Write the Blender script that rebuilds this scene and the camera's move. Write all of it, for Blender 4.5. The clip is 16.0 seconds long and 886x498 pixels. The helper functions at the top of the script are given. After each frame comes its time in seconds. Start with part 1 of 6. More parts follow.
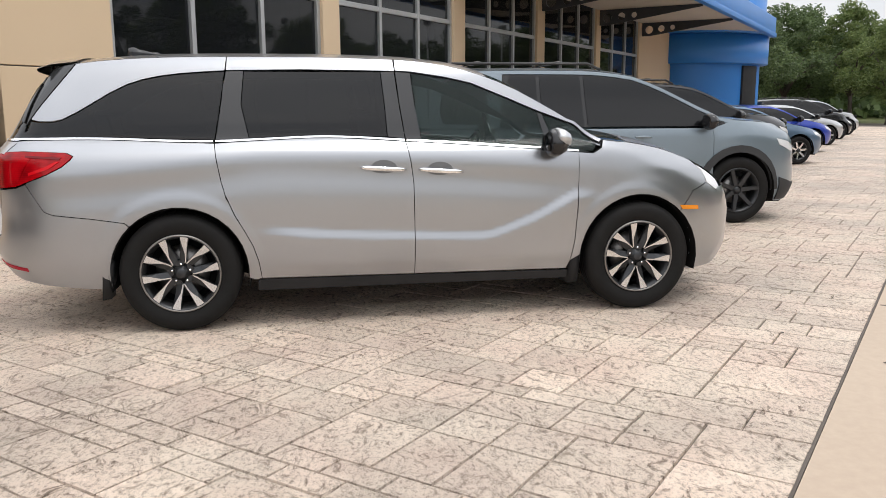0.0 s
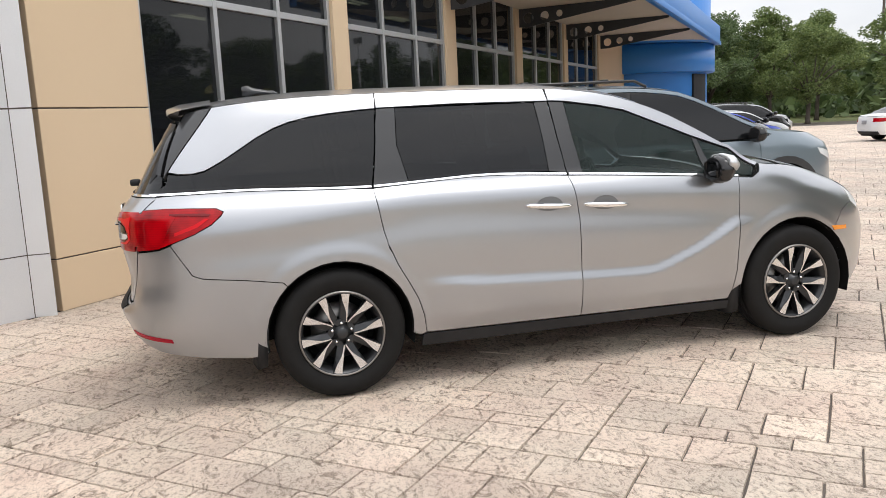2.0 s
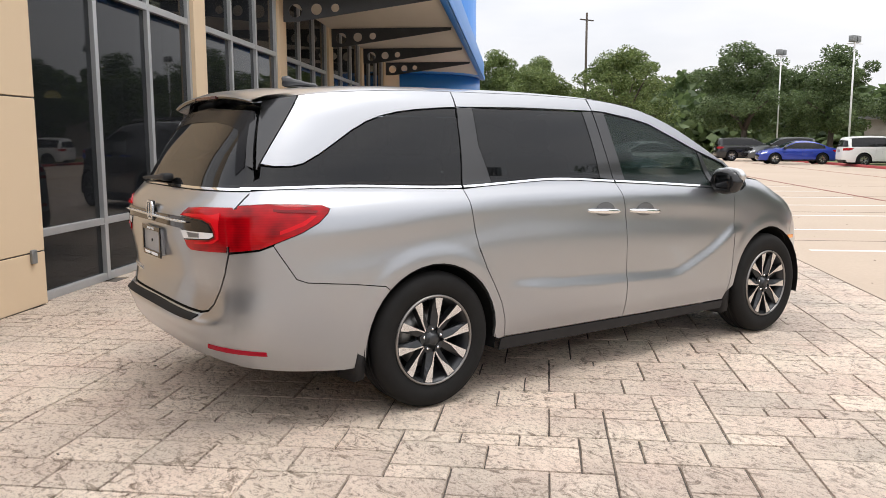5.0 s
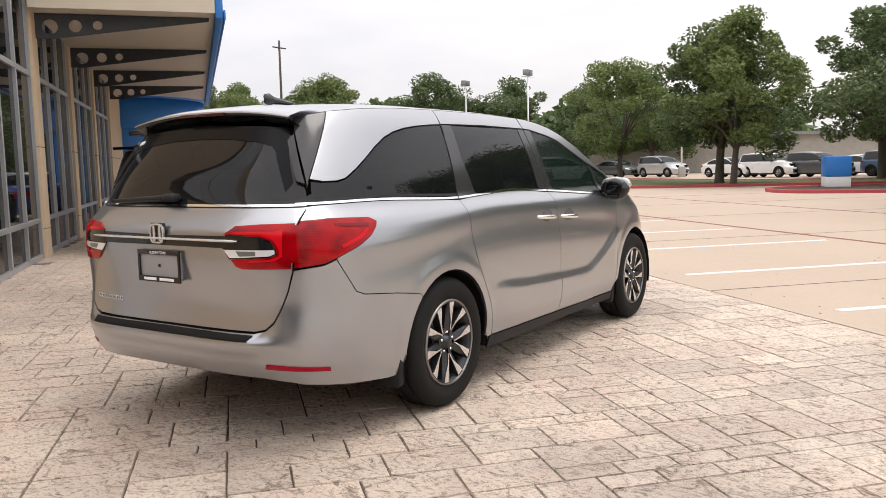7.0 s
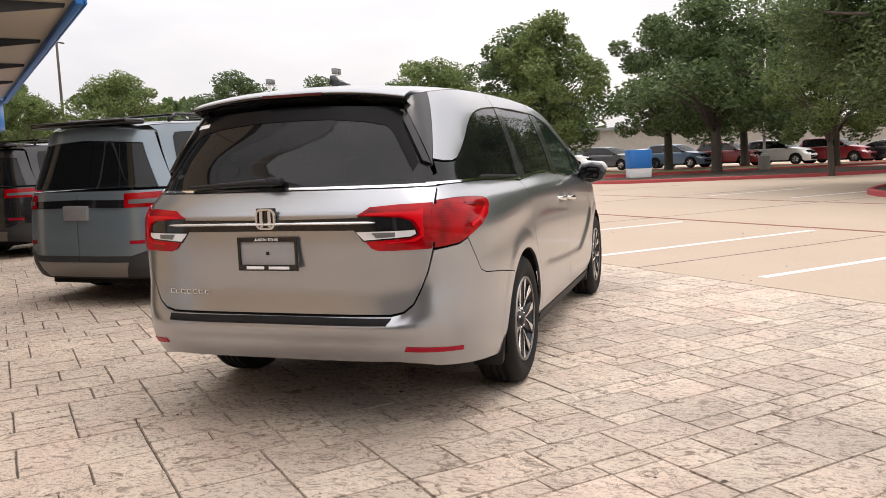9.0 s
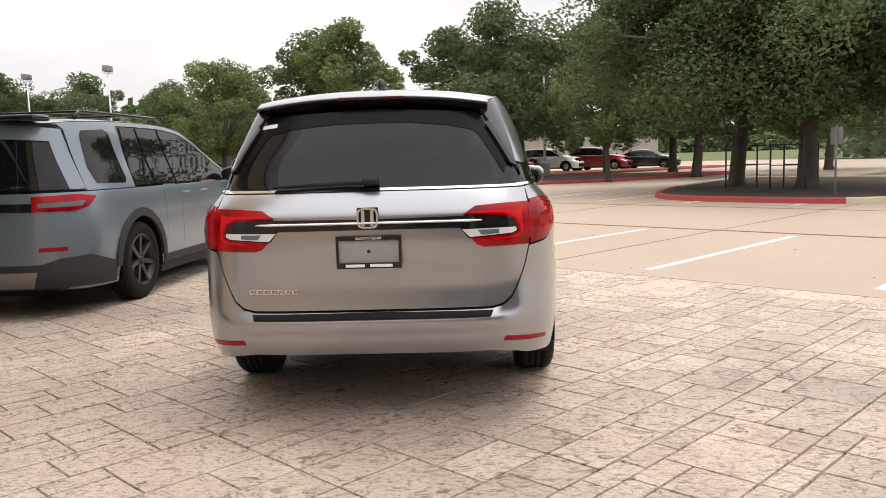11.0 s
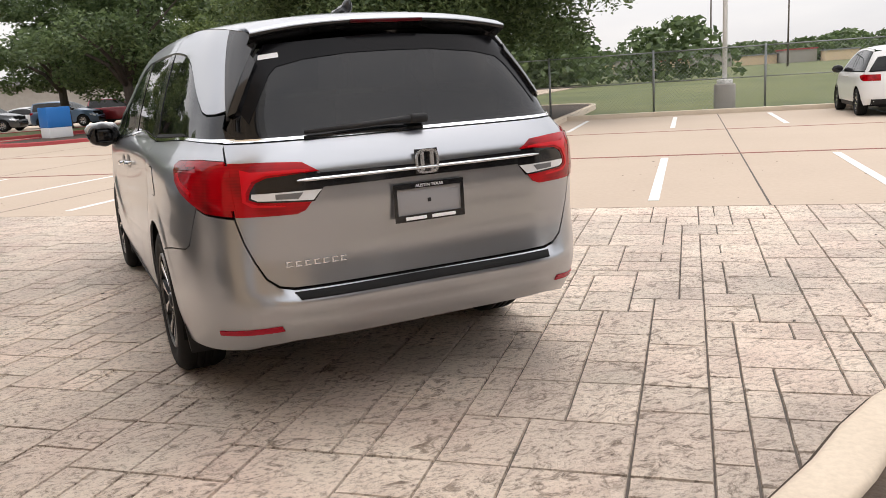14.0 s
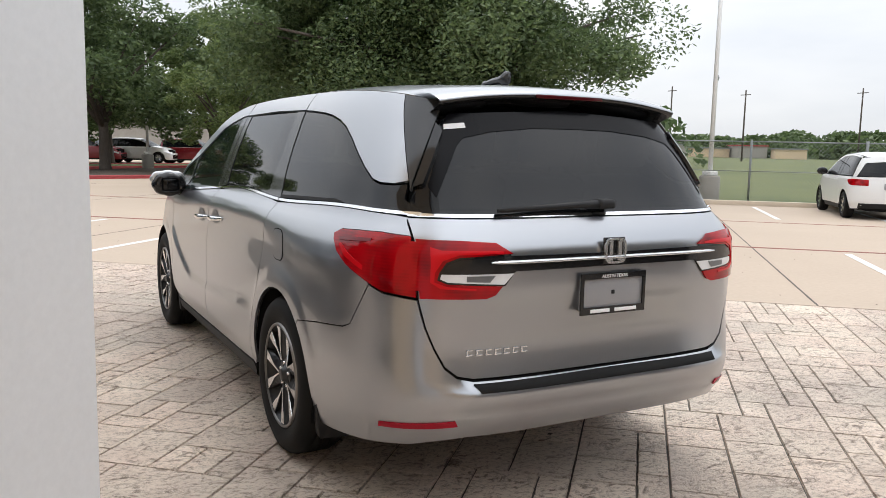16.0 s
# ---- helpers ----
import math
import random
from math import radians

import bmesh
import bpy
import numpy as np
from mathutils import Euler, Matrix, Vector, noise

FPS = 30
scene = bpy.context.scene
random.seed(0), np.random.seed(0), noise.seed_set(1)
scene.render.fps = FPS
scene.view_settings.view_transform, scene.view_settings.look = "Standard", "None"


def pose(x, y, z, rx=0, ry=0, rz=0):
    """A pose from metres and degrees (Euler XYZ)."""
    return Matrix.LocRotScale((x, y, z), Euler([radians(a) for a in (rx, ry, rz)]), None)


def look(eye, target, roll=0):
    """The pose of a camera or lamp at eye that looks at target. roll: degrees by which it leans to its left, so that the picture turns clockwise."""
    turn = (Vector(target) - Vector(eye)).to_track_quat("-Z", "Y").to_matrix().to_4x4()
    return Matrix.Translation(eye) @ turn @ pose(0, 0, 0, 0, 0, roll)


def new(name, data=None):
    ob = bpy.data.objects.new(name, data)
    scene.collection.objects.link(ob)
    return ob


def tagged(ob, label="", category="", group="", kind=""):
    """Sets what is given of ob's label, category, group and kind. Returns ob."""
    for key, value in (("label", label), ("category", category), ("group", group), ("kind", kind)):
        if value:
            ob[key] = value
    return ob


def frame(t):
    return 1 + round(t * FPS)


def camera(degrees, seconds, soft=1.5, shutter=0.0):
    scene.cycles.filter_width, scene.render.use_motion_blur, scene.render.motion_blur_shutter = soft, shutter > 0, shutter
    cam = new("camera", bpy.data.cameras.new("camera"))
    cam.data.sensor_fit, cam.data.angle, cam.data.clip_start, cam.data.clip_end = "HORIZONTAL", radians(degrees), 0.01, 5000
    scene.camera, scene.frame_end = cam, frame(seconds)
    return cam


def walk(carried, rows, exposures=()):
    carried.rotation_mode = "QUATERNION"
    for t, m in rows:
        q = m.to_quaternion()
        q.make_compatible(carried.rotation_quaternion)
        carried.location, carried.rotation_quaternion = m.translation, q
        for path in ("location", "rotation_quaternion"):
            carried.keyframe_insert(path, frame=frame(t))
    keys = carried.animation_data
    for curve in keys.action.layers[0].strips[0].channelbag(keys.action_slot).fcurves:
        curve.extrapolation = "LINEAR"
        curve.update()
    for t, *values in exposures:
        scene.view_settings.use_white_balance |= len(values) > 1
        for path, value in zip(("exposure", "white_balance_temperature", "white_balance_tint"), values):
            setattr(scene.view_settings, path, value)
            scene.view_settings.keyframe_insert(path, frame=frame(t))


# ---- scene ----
cam = camera(57.7, 16.0, soft=0.7)

PATH = [
    (0, (0.754, -6.053, 1.371), (1.095, -4.112, 1.026), -0.3),
    (0.5, (0.458, -5.848, 1.486), (0.882, -3.923, 1.149), -0.9),
    (1, (0.1, -5.719, 1.526), (0.565, -3.8, 1.206), -1.8),
    (1.5, (-0.216, -5.562, 1.508), (0.277, -3.649, 1.2), -2.4),
    (2, (-0.596, -5.349, 1.515), (-0.073, -3.444, 1.203), -2.8),
    (2.5, (-0.979, -5.247, 1.532), (-0.418, -3.357, 1.199), -3.0),
    (3, (-1.285, -5.11, 1.517), (-0.685, -3.234, 1.168), -3.1),
    (3.5, (-1.593, -4.891, 1.509), (-0.928, -3.038, 1.157), -2.9),
    (4, (-1.89, -4.826, 1.525), (-1.107, -3.017, 1.188), -2.1),
    (4.5, (-2.105, -4.709, 1.487), (-1.157, -2.975, 1.18), -1.0),
    (5, (-2.371, -4.423, 1.421), (-1.232, -2.802, 1.156), -0.1),
    (5.2, (-2.51, -4.345, 1.405), (-1.3, -2.773, 1.153), 0.0),
    (7.3, (-3.876, -3.181, 1.355), (-2.168, -2.163, 1.141), -1.6),
    (7.5, (-3.933, -3.032, 1.34), (-2.2, -2.057, 1.121), -1.8),
    (8, (-4.205, -2.703, 1.328), (-2.412, -1.848, 1.097), -2.1),
    (8.5, (-4.447, -2.409, 1.35), (-2.605, -1.664, 1.118), -2.0),
    (8.7, (-4.471, -2.263, 1.311), (-2.615, -1.553, 1.084), -2.2),
    (10.8, (-5.023, -0.568, 1.355), (-3.039, -0.479, 1.119), -1.2),
    (11, (-5.053, -0.518, 1.348), (-3.068, -0.438, 1.119), -1.7),
    (11.5, (-4.998, -0.301, 1.307), (-3.011, -0.316, 1.073), -2.3),
    (12, (-4.837, 0.066, 1.352), (-2.866, -0.125, 1.076), -2.3),
    (12.5, (-4.753, 0.435, 1.376), (-2.81, 0.08, 1.062), -2.9),
    (13, (-4.611, 0.74, 1.373), (-2.714, 0.213, 1.022), -3.3),
    (13.5, (-4.394, 1.047, 1.384), (-2.557, 0.357, 0.999), -3.8),
    (14, (-4.232, 1.383, 1.38), (-2.459, 0.552, 0.972), -3.7),
    (14.5, (-4.034, 1.624, 1.382), (-2.306, 0.699, 0.986), -2.9),
    (15, (-3.803, 1.808, 1.407), (-2.08, 0.857, 1.052), -1.7),
    (15.5, (-3.664, 1.991, 1.424), (-1.934, 1.032, 1.133), -0.5),
    (16, (-3.573, 2.075, 1.442), (-1.833, 1.12, 1.192), 1.2),
]
LIGHT = [(0, -0.13, 6500, 10), (2.5, 0.02, 6500, 10), (5, 0.02, 6550, 11), (8, -0.05, 6800, 14), (12.5, -0.04, 6850, 14), (14.5, -0.09, 6500, 11), (16, -0.07, 6300, 9)]
walk(cam, [(t, look(eye, target, roll)) for t, eye, target, roll in PATH], LIGHT)

# ---- sky and sun ----
world = bpy.data.worlds.new("overcast_sky")
scene.world = world
world.use_nodes = True
wt = world.node_tree
wt.nodes.clear()


def link(tree, a, b):
    tree.links.new(a, b)


w_out = wt.nodes.new("ShaderNodeOutputWorld")
w_bg = wt.nodes.new("ShaderNodeBackground")
w_sky = wt.nodes.new("ShaderNodeTexSky")
w_sky.sky_type, w_sky.sun_disc = "NISHITA", False
w_sky.sun_elevation, w_sky.sun_rotation = radians(55), radians(200)
w_co = wt.nodes.new("ShaderNodeTexCoord")
w_map = wt.nodes.new("ShaderNodeMapping")
w_map.inputs["Scale"].default_value = (1.0, 1.0, 3.5)
w_no = wt.nodes.new("ShaderNodeTexNoise")
w_no.inputs["Scale"].default_value, w_no.inputs["Detail"].default_value = 2.2, 6.0
w_ra = wt.nodes.new("ShaderNodeValToRGB")
w_ra.color_ramp.elements[0].position, w_ra.color_ramp.elements[0].color = 0.3, (8.2, 8.4, 8.9, 1)
w_ra.color_ramp.elements[1].position, w_ra.color_ramp.elements[1].color = 0.72, (11.6, 11.4, 11.3, 1)
w_mix = wt.nodes.new("ShaderNodeMix")
w_mix.data_type = "RGBA"
w_mix.inputs[0].default_value = 0.9
link(wt, w_co.outputs["Generated"], w_map.inputs["Vector"])
link(wt, w_map.outputs["Vector"], w_no.inputs["Vector"])
link(wt, w_no.outputs["Fac"], w_ra.inputs["Fac"])
link(wt, w_sky.outputs["Color"], w_mix.inputs[6])
link(wt, w_ra.outputs["Color"], w_mix.inputs[7])
# an overcast sky is brightest overhead and dimmer towards the horizon
w_sep = wt.nodes.new("ShaderNodeSeparateXYZ")
link(wt, w_co.outputs["Generated"], w_sep.inputs["Vector"])
w_rise = wt.nodes.new("ShaderNodeMapRange")
w_rise.inputs["From Min"].default_value, w_rise.inputs["From Max"].default_value = 0.0, 1.0
w_rise.inputs["To Min"].default_value, w_rise.inputs["To Max"].default_value = 0.9, 2.35
link(wt, w_sep.outputs["Z"], w_rise.inputs["Value"])
w_mul = wt.nodes.new("ShaderNodeVectorMath")
w_mul.operation = "SCALE"
link(wt, w_mix.outputs[2], w_mul.inputs[0])
link(wt, w_rise.outputs["Result"], w_mul.inputs["Scale"])
link(wt, w_mul.outputs["Vector"], w_bg.inputs["Color"])
w_bg.inputs["Strength"].default_value = 0.1
link(wt, w_bg.outputs["Background"], w_out.inputs["Surface"])

sun = new("sun", bpy.data.lights.new("sun", "SUN"))
sun.data.energy, sun.data.angle, sun.data.color = 1.1, radians(25), (1.0, 0.97, 0.92)
sun.matrix_world = look((0, 0, 30), (-6, 8, 0))


# ---- materials ----
def material(name, base, rough=0.5, metal=0.0, **more):
    m = bpy.data.materials.new(name)
    m.use_nodes = True
    b = m.node_tree.nodes["Principled BSDF"]
    b.inputs["Base Color"].default_value = (*base, 1)
    b.inputs["Roughness"].default_value = rough
    b.inputs["Metallic"].default_value = metal
    for key, value in more.items():
        b.inputs[key.replace("_", " ")].default_value = value
    return m


def weathered(name, dark, light, rough=0.7, big=1.0, fine=25.0, bump=0.3, depth=0.01, spread=(0.3, 0.7), metal=0.0, tint=0.0, stretch=(1, 1, 1), coords="Object"):
    """Two scales of noise between a dark and a light colour, with relief."""
    m = bpy.data.materials.new(name)
    m.use_nodes = True
    t = m.node_tree
    b = t.nodes["Principled BSDF"]
    b.inputs["Metallic"].default_value = metal
    co = t.nodes.new("ShaderNodeTexCoord")
    mp = t.nodes.new("ShaderNodeMapping")
    mp.inputs["Scale"].default_value = stretch
    link(t, co.outputs[coords], mp.inputs["Vector"])
    n1, n2 = t.nodes.new("ShaderNodeTexNoise"), t.nodes.new("ShaderNodeTexNoise")
    for n, sc in ((n1, big), (n2, fine)):
        n.inputs["Scale"].default_value, n.inputs["Detail"].default_value, n.inputs["Roughness"].default_value = sc, 6.0, 0.6
        link(t, mp.outputs["Vector"], n.inputs["Vector"])
    mx = t.nodes.new("ShaderNodeMix")
    mx.inputs[0].default_value = 0.5
    link(t, n1.outputs["Fac"], mx.inputs[2])
    link(t, n2.outputs["Fac"], mx.inputs[3])
    ra = t.nodes.new("ShaderNodeValToRGB")
    ra.color_ramp.elements[0].position, ra.color_ramp.elements[0].color = spread[0], (*dark, 1)
    ra.color_ramp.elements[1].position, ra.color_ramp.elements[1].color = spread[1], (*light, 1)
    link(t, mx.outputs[0], ra.inputs["Fac"])
    out = ra.outputs["Color"]
    if tint:
        oi = t.nodes.new("ShaderNodeObjectInfo")
        mr = t.nodes.new("ShaderNodeMapRange")
        mr.inputs["To Min"].default_value, mr.inputs["To Max"].default_value = 1 - tint, 1 + tint
        link(t, oi.outputs["Random"], mr.inputs["Value"])
        hs = t.nodes.new("ShaderNodeHueSaturation")
        link(t, mr.outputs["Result"], hs.inputs["Value"])
        link(t, out, hs.inputs["Color"])
        out = hs.outputs["Color"]
    link(t, out, b.inputs["Base Color"])
    rr = t.nodes.new("ShaderNodeMapRange")
    rr.inputs["To Min"].default_value, rr.inputs["To Max"].default_value = max(0.02, rough - 0.08), min(1, rough + 0.08)
    link(t, n2.outputs["Fac"], rr.inputs["Value"])
    link(t, rr.outputs["Result"], b.inputs["Roughness"])
    if bump:
        bp = t.nodes.new("ShaderNodeBump")
        bp.inputs["Strength"].default_value, bp.inputs["Distance"].default_value = bump, depth
        link(t, mx.outputs[0], bp.inputs["Height"])
        link(t, bp.outputs["Normal"], b.inputs["Normal"])
    return m


def car_paint(name, base, metal=0.6, rough=0.32):
    """Metallic paint: fine flake in the colour, a glossy clear coat on top."""
    m = material(name, base, rough, metal, Coat_Weight=0.7, Coat_Roughness=0.035)
    t = m.node_tree
    b = t.nodes["Principled BSDF"]
    co, no = t.nodes.new("ShaderNodeTexCoord"), t.nodes.new("ShaderNodeTexNoise")
    no.inputs["Scale"].default_value, no.inputs["Detail"].default_value = 900.0, 2.0
    link(t, co.outputs["Object"], no.inputs["Vector"])
    hs, mr = t.nodes.new("ShaderNodeHueSaturation"), t.nodes.new("ShaderNodeMapRange")
    mr.inputs["To Min"].default_value, mr.inputs["To Max"].default_value = 0.9, 1.1
    link(t, no.outputs["Fac"], mr.inputs["Value"])
    link(t, mr.outputs["Result"], hs.inputs["Value"])
    hs.inputs["Color"].default_value = (*base, 1)
    link(t, hs.outputs["Color"], b.inputs["Base Color"])
    return m


def lens_material(name, light, dark):
    """Moulded red lamp plastic: fine ribs and a darker inside painted into the colour, under a clear gloss."""
    m = material(name, light, 0.06, 0.0, IOR=1.36)
    t = m.node_tree
    b = t.nodes["Principled BSDF"]
    co = t.nodes.new("ShaderNodeTexCoord")
    wv, no, mx, ra = t.nodes.new("ShaderNodeTexWave"), t.nodes.new("ShaderNodeTexNoise"), t.nodes.new("ShaderNodeMix"), t.nodes.new("ShaderNodeValToRGB")
    wv.bands_direction = "Z"
    wv.inputs["Scale"].default_value, wv.inputs["Distortion"].default_value = 26.0, 0.6
    no.inputs["Scale"].default_value, no.inputs["Detail"].default_value = 9.0, 2.0
    mx.inputs[0].default_value = 0.93
    link(t, co.outputs["Object"], wv.inputs["Vector"])
    link(t, co.outputs["Object"], no.inputs["Vector"])
    link(t, wv.outputs["Fac"], mx.inputs[2])
    link(t, no.outputs["Fac"], mx.inputs[3])
    ra.color_ramp.elements[0].position, ra.color_ramp.elements[0].color = 0.3, (*dark, 1)
    ra.color_ramp.elements[1].position, ra.color_ramp.elements[1].color = 0.6, (*light, 1)
    link(t, mx.outputs[0], ra.inputs["Fac"])
    link(t, ra.outputs["Color"], b.inputs["Base Color"])
    return m


def tinted(name, base, clear, rough=0.02):
    """Dark window glass: a glossy tint that lets a part of the light through."""
    m = material(name, base, rough, 0.0, IOR=1.42)
    t = m.node_tree
    b = t.nodes["Principled BSDF"]
    tr, mx = t.nodes.new("ShaderNodeBsdfTransparent"), t.nodes.new("ShaderNodeMixShader")
    tr.inputs["Color"].default_value = (0.55, 0.62, 0.6, 1)
    mx.inputs[0].default_value = 1 - clear
    link(t, tr.outputs["BSDF"], mx.inputs[1])
    link(t, b.outputs["BSDF"], mx.inputs[2])
    link(t, mx.outputs["Shader"], t.nodes["Material Output"].inputs["Surface"])
    return m


SILVER = car_paint("silver_paint", (0.38, 0.392, 0.412), 0.88, 0.28)
SLATE = car_paint("blue_grey_paint", (0.185, 0.23, 0.265), 0.35, 0.28)
BLACK_PAINT = car_paint("black_paint", (0.012, 0.012, 0.014), 0.1, 0.25)
STEEL_BLUE = car_paint("steel_blue_paint", (0.10, 0.16, 0.24), 0.5, 0.3)
BLUE_PAINT = car_paint("bright_blue_paint", (0.02, 0.05, 0.36), 0.3, 0.3)
WHITE_PAINT = car_paint("white_paint", (0.75, 0.75, 0.74), 0.0, 0.3)
RED_PAINT = car_paint("dark_red_paint", (0.25, 0.012, 0.02), 0.3, 0.3)
GREY_PAINT = car_paint("dark_grey_paint", (0.09, 0.095, 0.1), 0.5, 0.3)
LIGHT_PAINT = car_paint("light_silver_paint", (0.55, 0.56, 0.57), 0.6, 0.3)
GLOSS_BLACK = material("gloss_black_trim", (0.012, 0.012, 0.013), 0.08)
# dull black border that also paints the spoiler's dark reflection on the glass
SPOILER_SHADE = material("spoiler_shade_border", (0.004, 0.004, 0.005), 0.2, 0.0, Specular_IOR_Level=0.12)
GREY_BLACK = material("dark_grey_pillar_trim", (0.035, 0.036, 0.038), 0.12)
MATTE_BLACK = weathered("black_plastic", (0.014, 0.014, 0.015), (0.03, 0.03, 0.031), 0.55, 3, 400, 0.25, 0.001)
CLADDING = weathered("grey_plastic_cladding", (0.035, 0.036, 0.038), (0.055, 0.056, 0.058), 0.6, 3, 300, 0.3, 0.001)
# near black for undersides, and for the shade painted into panel gaps
UNDER = material("dark_underbody_and_gap_shade", (0.006, 0.006, 0.006), 0.9)
RUBBER = weathered("tyre_rubber", (0.006, 0.006, 0.006), (0.014, 0.0135, 0.013), 0.7, 6, 150, 0.2, 0.001)
for dull in (RUBBER, MATTE_BLACK, CLADDING, UNDER):
    dull.node_tree.nodes["Principled BSDF"].inputs["Specular IOR Level"].default_value = 0.2
CHROME = material("chrome", (0.85, 0.86, 0.87), 0.07, 1.0)
SATIN = material("satin_chrome", (0.68, 0.69, 0.70), 0.24, 0.8)
ALLOY = material("machined_alloy", (0.72, 0.73, 0.74), 0.22, 1.0)
DARK_ALLOY = material("dark_grey_alloy", (0.045, 0.047, 0.05), 0.35, 0.6)
BRAKE = material("brake_steel", (0.28, 0.27, 0.26), 0.4, 1.0)
GLASS = tinted("privacy_glass", (0.006, 0.0065, 0.0075), 0.06)
GLASS_CLEAR = tinted("green_tinted_glass", (0.012, 0.022, 0.02), 0.42)
LAMP_RED = lens_material("red_lamp_plastic", (0.40, 0.002, 0.006), (0.17, 0.001, 0.003))
LAMP_BRIGHT = material("bright_red_lamp_plastic", (0.60, 0.006, 0.012), 0.12, 0.0, IOR=1.3)
LAMP_DEEP = material("dark_red_lamp_plastic", (0.16, 0.002, 0.005), 0.1, 0.0, IOR=1.4)
BRAKE_LENS = material("unlit_brake_lens", (0.06, 0.002, 0.004), 0.15)
REFLECTOR = material("red_reflector", (0.33, 0.006, 0.02), 0.25, 0.0, IOR=1.3)
# silver darkened to paint the shade behind door handles; also greys lamp inserts
SHADE_GREY = material("handle_shade_and_lens_grey", (0.16, 0.165, 0.17), 0.35, 0.4)
LAMP_CLEAR = material("clear_lamp_plastic", (0.76, 0.77, 0.78), 0.16, 0.15)
AMBER = material("amber_marker", (0.75, 0.25, 0.02), 0.15)
PLATE = material("grey_plate_blank", (0.33, 0.33, 0.34), 0.4, 0.3)
WHITE_INK = material("white_print", (0.85, 0.85, 0.85), 0.5)
SEAT_CLOTH = weathered("seat_leather", (0.03, 0.03, 0.032), (0.055, 0.055, 0.058), 0.6, 4, 80, 0.2, 0.002)

STONE = bpy.data.materials.new("stamped_concrete")
STONE.use_nodes = True


def build_stone(m):
    """Beige stamped slate: pinkish ground, grey-brown tone in the hollows, chiselled relief."""
    t = m.node_tree
    b = t.nodes["Principled BSDF"]
    geo = t.nodes.new("ShaderNodeNewGeometry")
    oi = t.nodes.new("ShaderNodeObjectInfo")

    def noise_node(scale, detail, rough, dist=0.0):
        n = t.nodes.new("ShaderNodeTexNoise")
        n.inputs["Scale"].default_value, n.inputs["Detail"].default_value = scale, detail
        n.inputs["Roughness"].default_value, n.inputs["Distortion"].default_value = rough, dist
        link(t, geo.outputs["Position"], n.inputs["Vector"])
        return n

    def ramp(src, p0, c0, p1, c1):
        r = t.nodes.new("ShaderNodeValToRGB")
        r.color_ramp.elements[0].position, r.color_ramp.elements[0].color = p0, (*c0, 1)
        r.color_ramp.elements[1].position, r.color_ramp.elements[1].color = p1, (*c1, 1)
        link(t, src, r.inputs["Fac"])
        return r

    def mix(f, a, c, mode="MIX"):
        x = t.nodes.new("ShaderNodeMix")
        x.data_type, x.blend_type = "RGBA", mode
        if isinstance(f, float):
            x.inputs[0].default_value = f
        else:
            link(t, f, x.inputs[0])
        link(t, a, x.inputs[6])
        link(t, c, x.inputs[7])
        return x.outputs[2]

    turn = t.nodes.new("ShaderNodeMapping")
    turn.inputs["Rotation"].default_value = (0, 0, radians(-66))
    turn.inputs["Scale"].default_value = (1.0, 0.72, 1.0)
    link(t, geo.outputs["Position"], turn.inputs["Vector"])
    chis = noise_node(11.0, 9.0, 0.70, 2.2)
    link(t, turn.outputs["Vector"], chis.inputs["Vector"])
    patch = noise_node(2.3, 3.0, 0.6)
    grit = noise_node(48.0, 5.0, 0.75)
    link(t, turn.outputs["Vector"], grit.inputs["Vector"])
    stain = noise_node(0.55, 4.0, 0.55)
    pink = noise_node(1.7, 3.0, 0.5)
    base = ramp(pink.outputs["Fac"], 0.35, (0.74, 0.635, 0.52), 0.7, (0.70, 0.56, 0.46))
    dark = ramp(chis.outputs["Fac"], 0.37, (0.32, 0.285, 0.25), 0.485, (1, 1, 1))
    worn = ramp(patch.outputs["Fac"], 0.36, (0.55, 0.55, 0.55), 0.58, (1, 1, 1))
    speck = ramp(grit.outputs["Fac"], 0.36, (0.36, 0.33, 0.31), 0.50, (1, 1, 1))
    smear = ramp(stain.outputs["Fac"], 0.34, (0.72, 0.72, 0.73), 0.58, (1.03, 1.01, 1.0))
    c = mix(worn.outputs["Color"], base.outputs["Color"], dark.outputs["Color"], "MULTIPLY")
    c = mix(0.72, c, speck.outputs["Color"], "MULTIPLY")
    c = mix(0.9, c, smear.outputs["Color"], "MULTIPLY")
    mr, hs = t.nodes.new("ShaderNodeMapRange"), t.nodes.new("ShaderNodeHueSaturation")
    mr.inputs["To Min"].default_value, mr.inputs["To Max"].default_value = 0.88, 1.1
    link(t, oi.outputs["Random"], mr.inputs["Value"])
    link(t, mr.outputs["Result"], hs.inputs["Value"])
    link(t, c, hs.inputs["Color"])
    link(t, hs.outputs["Color"], b.inputs["Base Color"])
    b.inputs["Roughness"].default_value = 0.62
    sm = t.nodes.new("ShaderNodeMath")
    sm.operation = "MULTIPLY_ADD"
    sm.inputs[1].default_value = 0.12
    link(t, grit.outputs["Fac"], sm.inputs[0])
    link(t, chis.outputs["Fac"], sm.inputs[2])
    bp = t.nodes.new("ShaderNodeBump")
    bp.inputs["Strength"].default_value, bp.inputs["Distance"].default_value = 1.0, 0.026
    link(t, sm.outputs["Value"], bp.inputs["Height"])
    link(t, bp.outputs["Normal"], b.inputs["Normal"])


